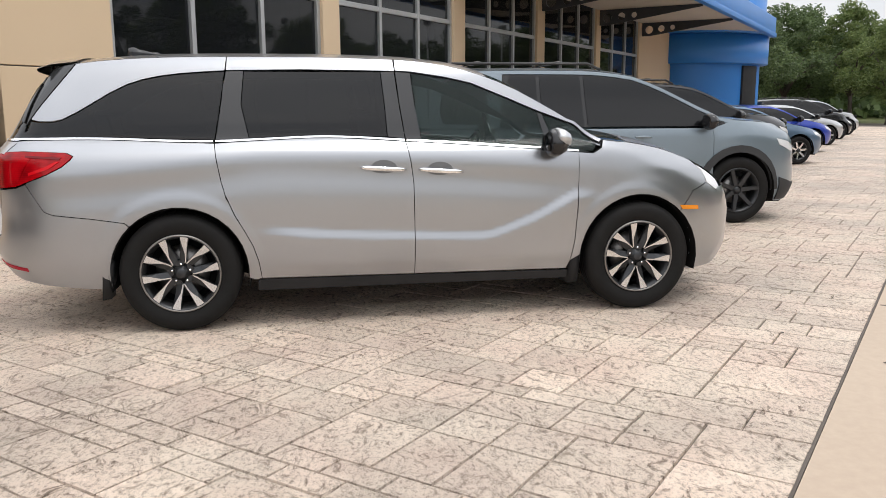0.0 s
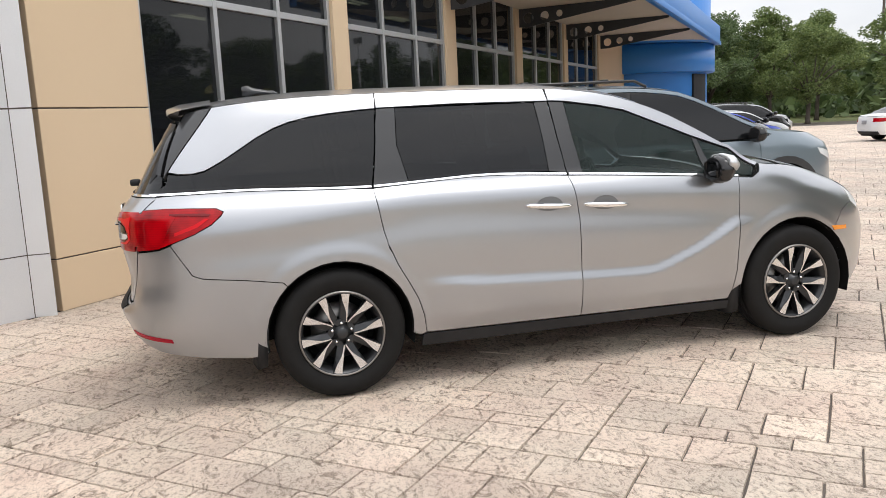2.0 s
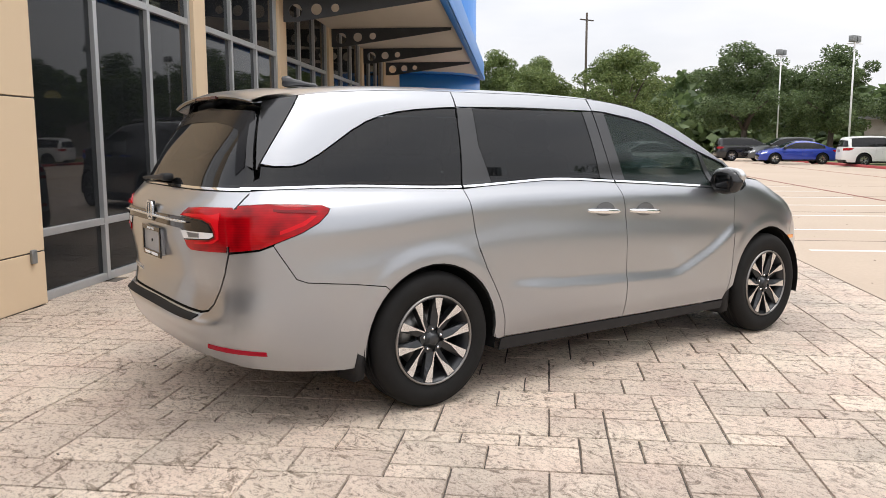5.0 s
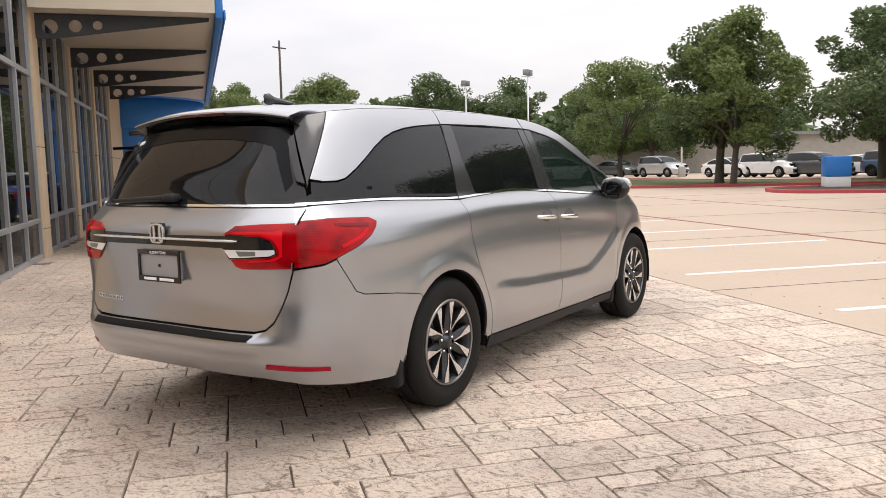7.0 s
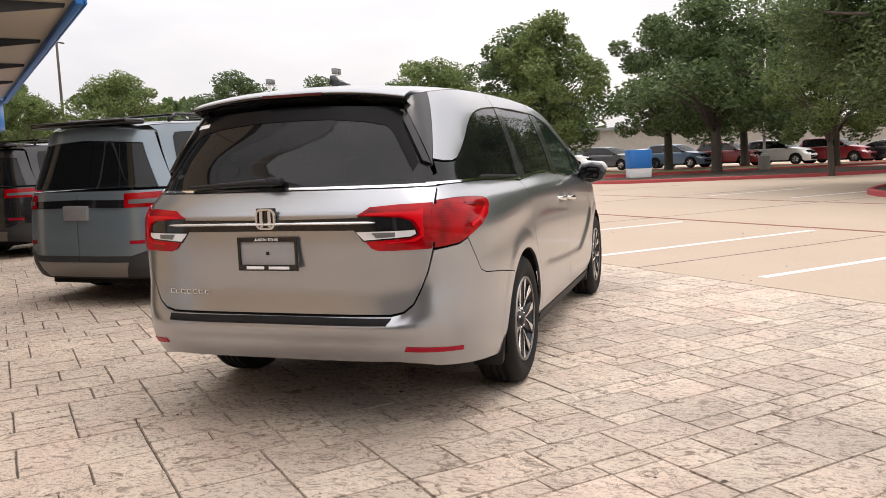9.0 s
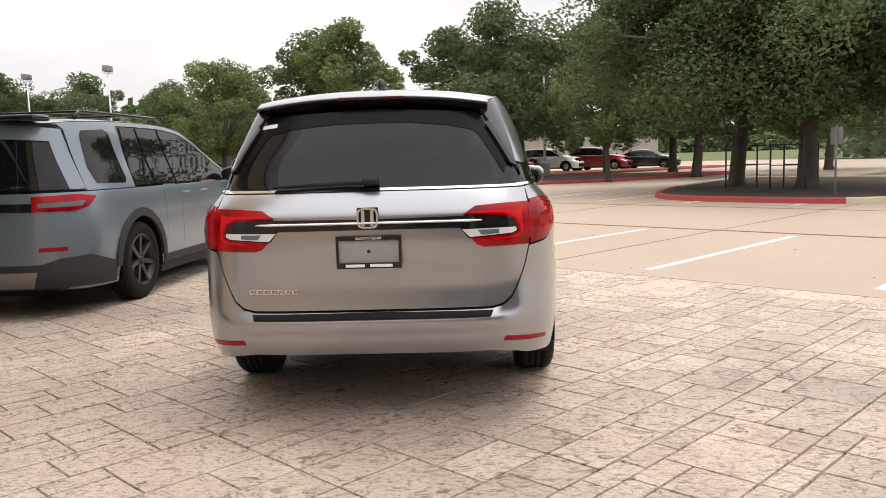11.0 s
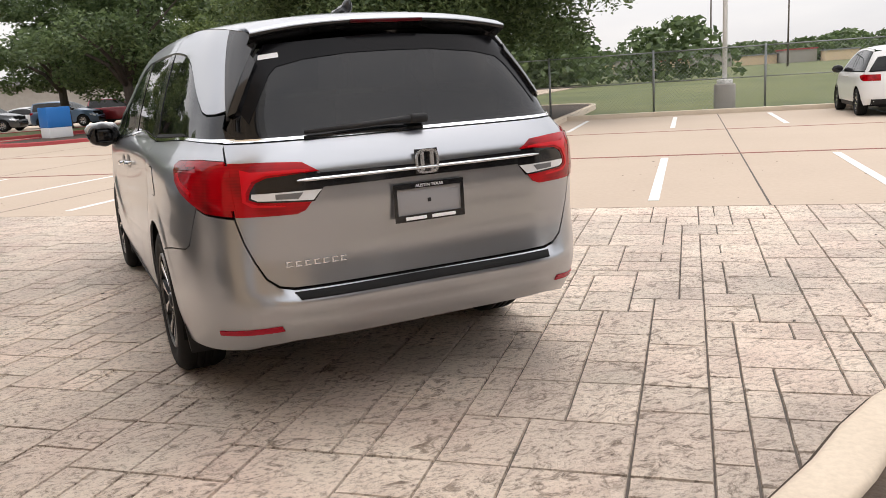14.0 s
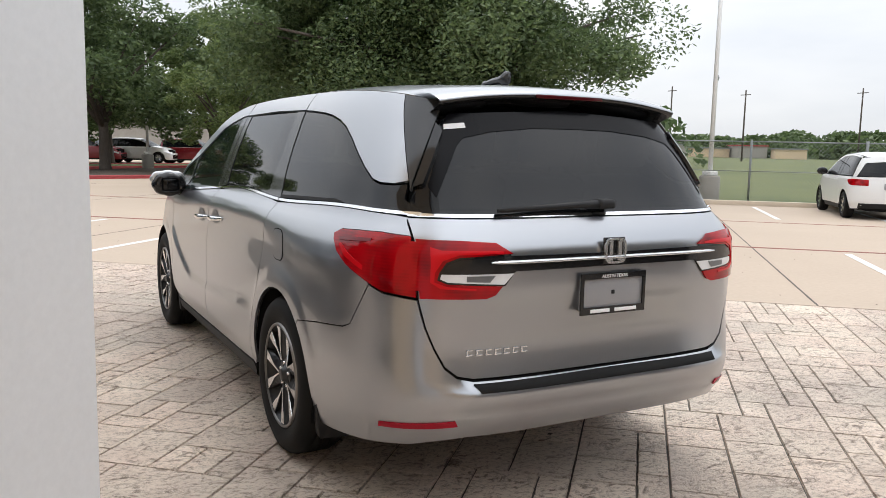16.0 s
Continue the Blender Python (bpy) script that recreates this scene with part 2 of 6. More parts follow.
build_stone(STONE)
JOINT = weathered("dark_joint_mortar", (0.06, 0.05, 0.042), (0.13, 0.11, 0.093), 0.9, 2, 60, 0.4, 0.004)
LOT = weathered("pale_concrete_slab", (0.395, 0.31, 0.235), (0.48, 0.388, 0.30), 0.8, 0.25, 18, 0.15, 0.004)
KERB = weathered("kerb_concrete", (0.48, 0.40, 0.31), (0.66, 0.56, 0.44), 0.85, 1.5, 40, 0.4, 0.006)
RED_KERB = weathered("red_kerb_paint", (0.30, 0.035, 0.04), (0.46, 0.07, 0.07), 0.7, 1.2, 30, 0.3, 0.004)
LINE_PAINT = weathered("white_line_paint", (0.6, 0.59, 0.56), (0.78, 0.78, 0.76), 0.7, 3, 50, 0.2, 0.002)
RED_JOINT = weathered("rust_red_joint", (0.16, 0.04, 0.03), (0.28, 0.10, 0.07), 0.85, 2, 30, 0.1, 0.002)
GRASS = weathered("mown_grass", (0.045, 0.07, 0.014), (0.16, 0.165, 0.055), 0.9, 0.12, 5, 0.7, 0.05, (0.38, 0.62))
MULCH = weathered("brown_mulch", (0.03, 0.02, 0.014), (0.085, 0.06, 0.04), 0.95, 1.2, 35, 0.9, 0.03)
STUCCO = weathered("beige_stucco", (0.62, 0.475, 0.315), (0.68, 0.53, 0.36), 0.85, 0.5, 160, 0.25, 0.002)
PANEL = weathered("pale_grey_metal_panel", (0.62, 0.63, 0.64), (0.70, 0.71, 0.72), 0.38, 0.6, 90, 0.03, 0.001, metal=0.2)
BLUE_WALL = weathered("blue_metal_panel", (0.02, 0.17, 0.52), (0.03, 0.21, 0.60), 0.38, 0.7, 60, 0.03, 0.001)
FRAME = weathered("silver_window_frame", (0.42, 0.43, 0.44), (0.5, 0.51, 0.52), 0.4, 2, 80, 0.03, 0.001, metal=0.6)
STORE_GLASS = tinted("storefront_glass", (0.010, 0.011, 0.013), 0.22)
SOFFIT = weathered("beige_soffit", (0.58, 0.51, 0.41), (0.66, 0.59, 0.48), 0.8, 0.5, 60, 0.1, 0.002)
DARK_STEEL = weathered("dark_painted_steel", (0.03, 0.034, 0.04), (0.055, 0.06, 0.068), 0.5, 2, 60, 0.1, 0.001)
# inside surfaces: the dimness behind the glass is put into these dark colours
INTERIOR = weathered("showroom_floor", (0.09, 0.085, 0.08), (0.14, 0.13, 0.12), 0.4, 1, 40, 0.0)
INNER_WALL = weathered("dimmed_inner_wall", (0.07, 0.065, 0.055), (0.11, 0.1, 0.085), 0.8, 1, 40, 0.0)
BARK = weathered("grey_brown_bark", (0.045, 0.035, 0.028), (0.12, 0.098, 0.08), 0.9, 4, 30, 0.9, 0.03, stretch=(1, 1, 0.25))
POLE_WHITE = weathered("white_painted_steel", (0.74, 0.74, 0.73), (0.82, 0.82, 0.81), 0.5, 2, 40, 0.05, 0.001)
GALV = weathered("galvanised_steel", (0.2, 0.21, 0.21), (0.32, 0.33, 0.33), 0.5, 3, 40, 0.05, 0.001, metal=0.7)
CONCRETE = weathered("grey_concrete", (0.28, 0.26, 0.23), (0.4, 0.38, 0.34), 0.85, 2, 40, 0.3, 0.004)
LAMP_GLOW = material("lit_shade", (0.9, 0.7, 0.4), 0.5, 0.0, Emission_Color=(1.0, 0.68, 0.32, 1), Emission_Strength=1.6)
TUBE_GLOW = material("lit_tube", (0.9, 0.85, 0.7), 0.5, 0.0, Emission_Color=(1.0, 0.85, 0.6, 1), Emission_Strength=3.0)


def leaf_material(name, dark, light):
    m = material(name, light, 0.55)
    t = m.node_tree
    b = t.nodes["Principled BSDF"]
    geo, ra = t.nodes.new("ShaderNodeNewGeometry"), t.nodes.new("ShaderNodeValToRGB")
    ra.color_ramp.elements[0].color, ra.color_ramp.elements[1].color = (*dark, 1), (*light, 1)
    link(t, geo.outputs["Random Per Island"], ra.inputs["Fac"])
    link(t, ra.outputs["Color"], b.inputs["Base Color"])
    tl, mx = t.nodes.new("ShaderNodeBsdfTranslucent"), t.nodes.new("ShaderNodeMixShader")
    link(t, ra.outputs["Color"], tl.inputs["Color"])
    mx.inputs[0].default_value = 0.4
    link(t, b.outputs["BSDF"], mx.inputs[1])
    link(t, tl.outputs["BSDF"], mx.inputs[2])
    link(t, mx.outputs["Shader"], t.nodes["Material Output"].inputs["Surface"])
    return m


LEAF_OAK = leaf_material("live_oak_leaves", (0.05, 0.083, 0.03), (0.165, 0.225, 0.09))
LEAF_ELM = leaf_material("elm_leaves", (0.075, 0.115, 0.032), (0.23, 0.29, 0.10))


# ---- mesh helpers ----
def mesh_from(name, verts, faces, mat, smooth=False):
    me = bpy.data.meshes.new(name)
    me.from_pydata([tuple(v) for v in verts], [], faces)
    me.materials.append(mat)
    if smooth:
        me.polygons.foreach_set("use_smooth", [True] * len(me.polygons))
    me.update()
    return me


def part(name, data, mat=None, parent=None, label="", m=None):
    """Links a bmesh or a mesh as one object under a thing or part."""
    if isinstance(data, bmesh.types.BMesh):
        me = bpy.data.meshes.new(name)
        data.normal_update()
        data.to_mesh(me)
        data.free()
        me.materials.append(mat)
        data = me
    ob = new(name, data)
    if parent:
        ob.parent = parent
    if m is not None:
        ob.matrix_basis = m
    if label:
        ob["label"] = label
    return ob


def thing(name, m, label, category, group="", kind=""):
    ob = new(name)
    ob.empty_display_size = 0.2
    ob.matrix_basis = m
    return tagged(ob, label, category, group, kind)


def box_bm(x0, x1, y0, y1, z0, z1, bevel=0.0, seg=2):
    bm = bmesh.new()
    bmesh.ops.create_cube(bm, size=1, matrix=Matrix.LocRotScale(((x0 + x1) / 2, (y0 + y1) / 2, (z0 + z1) / 2), None, (x1 - x0, y1 - y0, z1 - z0)))
    if bevel:
        bmesh.ops.bevel(bm, geom=bm.edges[:], offset=bevel, segments=seg, affect="EDGES", profile=0.6)
        for f in bm.faces:
            f.smooth = seg > 1
    return bm


def add_box(bm, x0, x1, y0, y1, z0, z1):
    bmesh.ops.create_cube(bm, size=1, matrix=Matrix.LocRotScale(((x0 + x1) / 2, (y0 + y1) / 2, (z0 + z1) / 2), None, (x1 - x0, y1 - y0, z1 - z0)))
    return bm


def prism(points, z0, z1, bevel=0.0):
    """An upright prism on a plan outline."""
    bm = bmesh.new()
    low = [bm.verts.new((x, y, z0)) for x, y in points]
    top = [bm.verts.new((x, y, z1)) for x, y in points]
    n = len(points)
    bm.faces.new(top)
    bm.faces.new(low[::-1])
    for i in range(n):
        bm.faces.new((low[i], low[(i + 1) % n], top[(i + 1) % n], top[i]))
    bmesh.ops.recalc_face_normals(bm, faces=bm.faces[:])
    if bevel:
        edges = [e for e in bm.edges if abs(e.verts[0].co.z - z1) < 1e-6 and abs(e.verts[1].co.z - z1) < 1e-6]
        bmesh.ops.bevel(bm, geom=edges, offset=bevel, segments=3, affect="EDGES", profile=0.5)
    return bm


def lathe(profile, steps=48, axis="y", closed=False):
    """Turns (radius, along) rows round an axis."""
    verts, faces = [], []
    k = len(profile)
    for i in range(steps):
        a = 2 * math.pi * i / steps
        for r, h in profile:
            c, s = r * math.cos(a), r * math.sin(a)
            verts.append((c, h, s) if axis == "y" else (c, s, h))
    for i in range(steps):
        j = (i + 1) % steps
        for q in range(k if closed else k - 1):
            p = (q + 1) % k
            faces.append((i * k + q, i * k + p, j * k + p, j * k + q))
    return verts, faces


def lathe_mesh(name, profile, mat, steps=48, axis="y", closed=False):
    v, f = lathe(profile, steps, axis, closed)
    me = mesh_from(name, v, f, mat, True)
    bm = bmesh.new()
    bm.from_mesh(me)
    bmesh.ops.remove_doubles(bm, verts=bm.verts[:], dist=1e-5)
    bmesh.ops.recalc_face_normals(bm, faces=bm.faces[:])
    bm.to_mesh(me)
    bm.free()
    return me


def tube_bm(points, radii, sides=8, cap=True):
    """A tapered tube through points."""
    bm = bmesh.new()
    rings = []
    pts = [Vector(p) for p in points]
    for i, p in enumerate(pts):
        d = (pts[min(i + 1, len(pts) - 1)] - pts[max(i - 1, 0)]).normalized()
        up = Vector((0, 0, 1)) if abs(d.z) < 0.9 else Vector((1, 0, 0))
        a = d.cross(up).normalized()
        b = d.cross(a)
        r = radii[i] if hasattr(radii, "__len__") else radii
        rings.append([bm.verts.new(p + (a * math.cos(q) + b * math.sin(q)) * r) for q in [2 * math.pi * k / sides for k in range(sides)]])
    for r0, r1 in zip(rings, rings[1:]):
        for k in range(sides):
            f = bm.faces.new((r0[k], r0[(k + 1) % sides], r1[(k + 1) % sides], r1[k]))
            f.smooth = True
    if cap:
        bm.faces.new(rings[0])
        bm.faces.new(rings[-1][::-1])
    bmesh.ops.recalc_face_normals(bm, faces=bm.faces[:])
    return bm


def curve(*pts):
    """A smooth function through (x, y) points, with no overshoot."""
    xs, ys = [p[0] for p in pts], [p[1] for p in pts]
    d = [(ys[i + 1] - ys[i]) / (xs[i + 1] - xs[i]) for i in range(len(xs) - 1)]
    m = [d[0]] + [0 if d[i - 1] * d[i] <= 0 else 2 * d[i - 1] * d[i] / (d[i - 1] + d[i]) for i in range(1, len(d))] + [d[-1]]

    def f(x):
        if x <= xs[0]:
            return ys[0]
        if x >= xs[-1]:
            return ys[-1]
        i = 0
        while x > xs[i + 1]:
            i += 1
        h = xs[i + 1] - xs[i]
        q = (x - xs[i]) / h
        return ys[i] * (1 + 2 * q) * (1 - q) ** 2 + m[i] * h * q * (1 - q) ** 2 + ys[i + 1] * q * q * (3 - 2 * q) + m[i + 1] * h * q * q * (q - 1)
    return f


def step(a, b, x):
    q = min(1, max(0, (x - a) / (b - a)))
    return q * q * (3 - 2 * q)


# ---- car bodies ----
from mathutils import geometry


class Shell:
    """A car body: level slices with straight flanks and rounded ends, and a crowned deck on top.
    s runs from the middle of the tail (0) along the right flank to the nose; the left flank has -s."""

    def __init__(self, width, tail, nose, rear_turn, front_turn, rear_pow, front_pow, edge, crown, relief=None, hollow=None):
        self.width, self.tail, self.nose, self.edge, self.crown, self.relief, self.hollow = width, tail, nose, edge, crown, relief, hollow
        self.xa, self.xb, self.na, self.nb = rear_turn, front_turn, rear_pow, front_pow
        zr = 0.8
        qs, pts = [], []
        for k in range(120):
            y = 0.87 * k / 119
            qs.append(-1 + math.asin(y ** (self.na / 2)) / (math.pi / 2))
        c0 = math.cos((qs[-1] + 1) * math.pi / 2) ** (2 / self.na)
        for k in range(1, 80):
            c = c0 * (1 - k / 79)
            qs.append(-1 + math.acos(min(1, c ** (self.na / 2))) / (math.pi / 2))
        qs += [k / 60 for k in range(1, 61)]
        for k in range(1, 80):
            c = 0.8 * k / 79
            qs.append(1 + math.asin(min(1, c ** (self.nb / 2))) / (math.pi / 2))
        y0 = math.cos((qs[-1] - 1) * math.pi / 2) ** (2 / self.nb)
        for k in range(1, 100):
            y = y0 * (1 - k / 99)
            qs.append(1 + math.acos(min(1, y ** (self.nb / 2))) / (math.pi / 2))
        self.qs = np.array(qs)
        xy = np.array([self.plan(q, zr) for q in qs])
        self.ss = np.concatenate([[0], np.cumsum(np.linalg.norm(np.diff(xy, axis=0), axis=1))])

    def plan(self, q, z):
        w = self.width(z)
        if q < 0:
            f = (q + 1) * math.pi / 2
            L = self.xa - self.tail(z)
            return self.xa - L * max(0, math.cos(f)) ** (2 / self.na), w * max(0, math.sin(f)) ** (2 / self.na)
        if q <= 1:
            return self.xa + (self.xb - self.xa) * q, w
        f = (q - 1) * math.pi / 2
        L = self.nose(z) - self.xb
        return self.xb + L * max(0, math.sin(f)) ** (2 / self.nb), w * max(0, math.cos(f)) ** (2 / self.nb)

    def s_x(self, x, z):
        if x < self.xa:
            c = min(1, (self.xa - x) / (self.xa - self.tail(z)))
            q = -1 + math.acos(min(1, c ** (self.na / 2))) / (math.pi / 2)
        elif x <= self.xb:
            q = (x - self.xa) / (self.xb - self.xa)
        else:
            c = min(1, (x - self.xb) / (self.nose(z) - self.xb))
            q = 1 + math.asin(min(1, c ** (self.nb / 2))) / (math.pi / 2)
        return float(np.interp(q, self.qs, self.ss))

    def s_y(self, y, z, front=False):
        c = min(1, abs(y) / self.width(z))
        if front:
            q = 1 + math.acos(min(1, c ** (self.nb / 2))) / (math.pi / 2)
        else:
            q = -1 + math.asin(min(1, c ** (self.na / 2))) / (math.pi / 2)
        s = float(np.interp(q, self.qs, self.ss))
        return s if y >= 0 else -s

    def at(self, s, z):
        """The surface point; s > 0 lies on the right (y < 0)."""
        if s > self.ss[-1]:
            s -= 2 * float(self.ss[-1])
        x, y = self.plan(float(np.interp(abs(s), self.ss, self.qs)), z)
        if self.hollow and x < self.xa:
            x += self.hollow(y, z)
        if self.relief:
            y += self.relief(x, z) * min(1, y / 0.6)
        return Vector((x, -y if s >= 0 else y, z))

    def normal(self, s, z):
        e = 0.006
        n = (self.at(s + e, z) - self.at(s - e, z)).cross(self.at(s, z + e) - self.at(s, z - e))
        return n.normalized()

    def key(self, p):
        """(x, z) on the flank; (y, z, 'r') on the tail; (y, z, 'f') on the nose. y counts to the right."""
        if len(p) == 3:
            return (self.s_y(p[0], p[1], p[2] == "f"), p[1])
        return (self.s_x(p[0], p[1]), p[1])

    def outline(self, pts, left=False, both=False):
        ks = [self.key(p) for p in pts]
        if both and any(len(p) == 3 and p[2] == "f" for p in pts):
            full = 2 * float(self.ss[-1])
            ks = ks + [(full - s, z) for s, z in reversed(ks) if abs(full / 2 - s) > 1e-4]
        elif both:
            ks = ks + [(-s, z) for s, z in reversed(ks) if abs(s) > 1e-4]
        elif left:
            ks = [(-s, z) for s, z in ks]
        return ks

    def patch(self, name, pts, mat, left=False, both=False, lift=0.0, thick=0.012, inset=0.0025, res=0.045):
        """A panel cut to an outline on the body's surface, with its own edges and thickness."""
        ks = self.outline(pts, left, both)
        n = len(ks)
        area = sum(ks[i][0] * ks[(i + 1) % n][1] - ks[(i + 1) % n][0] * ks[i][1] for i in range(n))
        if area < 0:
            ks = ks[::-1]
        ring = []
        for i in range(n):
            a, b = ks[i], ks[(i + 1) % n]
            d = math.hypot(b[0] - a[0], b[1] - a[1])
            k = max(1, int(d / res))
            ring += [(a[0] + (b[0] - a[0]) * j / k, a[1] + (b[1] - a[1]) * j / k) for j in range(k) if d > 1e-5]
        m = len(ring)
        inner = []
        for i in range(m):
            a, b, c = ring[i - 1], ring[i], ring[(i + 1) % m]
            t1 = Vector((b[0] - a[0], b[1] - a[1])).normalized()
            t2 = Vector((c[0] - b[0], c[1] - b[1])).normalized()
            nn = Vector((-(t1.y + t2.y), t1.x + t2.x))
            if nn.length < 1e-6:
                nn = Vector((-t1.y, t1.x))
            nn.normalize()
            k = inset / max(0.5, nn.dot(Vector((-t1.y, t1.x))))
            inner.append((b[0] + nn.x * k, b[1] + nn.y * k))
        ring = inner
        P = np.array(ring)
        lo, hi = P.min(0), P.max(0)
        extra = []
        A, B = P, np.roll(P, -1, axis=0)
        AB = B - A
        for i in range(1, max(2, int((hi[0] - lo[0]) / res))):
            for j in range(1, max(2, int((hi[1] - lo[1]) / res))):
                q = np.array((lo[0] + i * res, lo[1] + j * res))
                if q[0] >= hi[0] or q[1] >= hi[1]:
                    continue
                cross = ((A[:, 1] > q[1]) != (B[:, 1] > q[1])) & (q[0] < AB[:, 0] * (q[1] - A[:, 1]) / np.where(AB[:, 1] == 0, 1e-9, AB[:, 1]) + A[:, 0])
                if cross.sum() % 2 == 0:
                    continue
                f = np.clip(((q - A) * AB).sum(1) / np.maximum(1e-12, (AB ** 2).sum(1)), 0, 1)
                if np.linalg.norm(A + AB * f[:, None] - q, axis=1).min() < 0.4 * res:
                    continue
                extra.append(tuple(q))
        vs = [Vector(v) for v in ring + extra]
        out_v, _, out_f, _, _, _ = geometry.delaunay_2d_cdt(vs, [], [list(range(m))], 1, 1e-6)
        verts, normals = [], []
        for v in out_v:
            nn = self.normal(v.x, v.y)
            verts.append(self.at(v.x, v.y) + nn * lift)
            normals.append(nn)
        faces = [tuple(f) for f in out_f]
        if thick:
            b0 = len(verts)
            for i, (s, z) in enumerate(ring):
                nn = self.normal(s, z)
                p = self.at(s, z)
                a, c = ring[i - 1], ring[(i + 1) % m]
                tv = self.at(*c) - self.at(*a)
                side = tv.cross(nn)
                side = side.normalized() if side.length > 1e-9 else nn
                verts += [p + nn * lift, p + nn * (lift - thick)]
                normals += [side, side]
            for i in range(m):
                j = (i + 1) % m
                faces.append((b0 + 2 * i, b0 + 2 * i + 1, b0 + 2 * j + 1, b0 + 2 * j))
        me = mesh_from(name, verts, faces, mat, True)
        me.normals_split_custom_set_from_vertices([tuple(q) for q in normals])
        return me

    def half(self, x):
        z = self.edge(x)
        return abs(self.at(self.s_x(x, z), z).y)

    def deck(self, name, x0, x1, mat, res=0.06, lift=0.0, inset=0.0, power=2.6, close=True):
        """A stretch of the crowned top: roof, screen, bonnet or lid."""
        nx, nv = max(4, int((x1 - x0) / res)), 22
        verts, faces = [], []
        for i in range(nx + 1):
            x = x0 + (x1 - x0) * i / nx
            w, z0, c = self.half(x) - inset, self.edge(x), self.crown(x)
            for j in range(nv + 1):
                v = math.sin(math.pi / 2 * (2 * j / nv - 1))
                verts.append((x, v * w, z0 + c * (1 - abs(v) ** power) + lift))
        for i in range(nx):
            for j in range(nv):
                a = i * (nv + 1) + j
                faces.append((a, a + nv + 1, a + nv + 2, a + 1))
        return mesh_from(name, verts, faces, mat, True)


def arc(cx, cz, r, a0, a1, n=14):
    return [(cx + r * math.cos(radians(a0 + (a1 - a0) * k / n)), cz + r * math.sin(radians(a0 + (a1 - a0) * k / n))) for k in range(n + 1)]


def spoke_bm(r0, r1, w0, w1, y0, y1, depth, skew=0.0, point=0.0):
    """One wheel spoke in the plane y, pointing along +z, its face towards -y."""
    bm = bmesh.new()
    face = [(-w0 / 2, r0), (w0 / 2, r0), (w1 / 2 + skew, r1 - point), (skew, r1), (-w1 / 2 + skew, r1 - point)]
    front = [bm.verts.new((x, y0 + (y1 - y0) * (z - r0) / (r1 - r0), z)) for x, z in face]
    back = [bm.verts.new((v.co.x * 1.15, v.co.y + depth, v.co.z)) for v in front]
    bm.faces.new(front)
    n = len(front)
    for i in range(n):
        bm.faces.new((front[i], back[i], back[(i + 1) % n], front[(i + 1) % n]))
    bmesh.ops.recalc_face_normals(bm, faces=bm.faces[:])
    return bm


def finish(bm, name, mat, mat2=None, sort=True):
    """A mesh from a bmesh; faces that look along -y keep mat, the rest take mat2."""
    me = bpy.data.meshes.new(name)
    bm.normal_update()
    if mat2 and sort:
        for f in bm.faces:
            f.material_index = 0 if f.normal.y < -0.6 else 1
    bm.to_mesh(me)
    bm.free()
    me.materials.append(mat)
    if mat2:
        me.materials.append(mat2)
    return me


def wheel_parts(R, rim, width, style):
    """Meshes of one wheel, its outer face towards -y, the axle through the origin."""
    h = width / 2
    tyre = lathe_mesh("tyre", [(rim - 0.012, -h + 0.03), (rim + 0.006, -h + 0.012), (rim + 0.045, -h + 0.001), (R - 0.05, -h - 0.002), (R - 0.022, -h + 0.01), (R - 0.006, -h + 0.03), (R, -h + 0.05),
                              (R - 0.001, -0.042), (R - 0.009, -0.040), (R - 0.009, -0.034), (R, -0.032), (R, -0.004), (R - 0.009, -0.003), (R - 0.009, 0.003), (R, 0.004),
                              (R, 0.032), (R - 0.009, 0.034), (R - 0.009, 0.040), (R - 0.001, 0.042), (R, h - 0.05), (R - 0.02, h - 0.01), (R - 0.05, h), (rim, h - 0.02)], RUBBER, 64)
    barrel = lathe_mesh("wheel", [(rim - 0.012, -h + 0.006), (rim, -h + 0.012), (rim - 0.008, -h + 0.02), (rim - 0.022, -h + 0.03), (rim - 0.035, 0.0), (rim - 0.03, h - 0.03), (0.07, h - 0.04)], DARK_ALLOY, 64)
    lip = lathe_mesh("rim_lip", [(rim - 0.010, -h + 0.012), (rim - 0.006, -h + 0.003), (rim + 0.002, -h + 0.006), (rim + 0.004, -h + 0.014)], BRAKE if style == "blade" else DARK_ALLOY, 64)
    disc = lathe_mesh("brake_disc", [(0.06, 0.0), (0.165, 0.0), (0.165, 0.012), (0.06, 0.012)], BRAKE, 40)
    hub = lathe_mesh("hub_cap", [(0.0, -h + 0.012), (0.026, -h + 0.013), (0.031, -h + 0.017), (0.036, -h + 0.03), (0.065, -h + 0.05), (0.085, -h + 0.075)], DARK_ALLOY, 32)
    nut = lathe_mesh("wheel_nut", [(0.0, -0.008), (0.007, -0.007), (0.009, 0.0), (0.009, 0.02)], CHROME, 8)
    return tyre, barrel, lip, disc, hub, nut


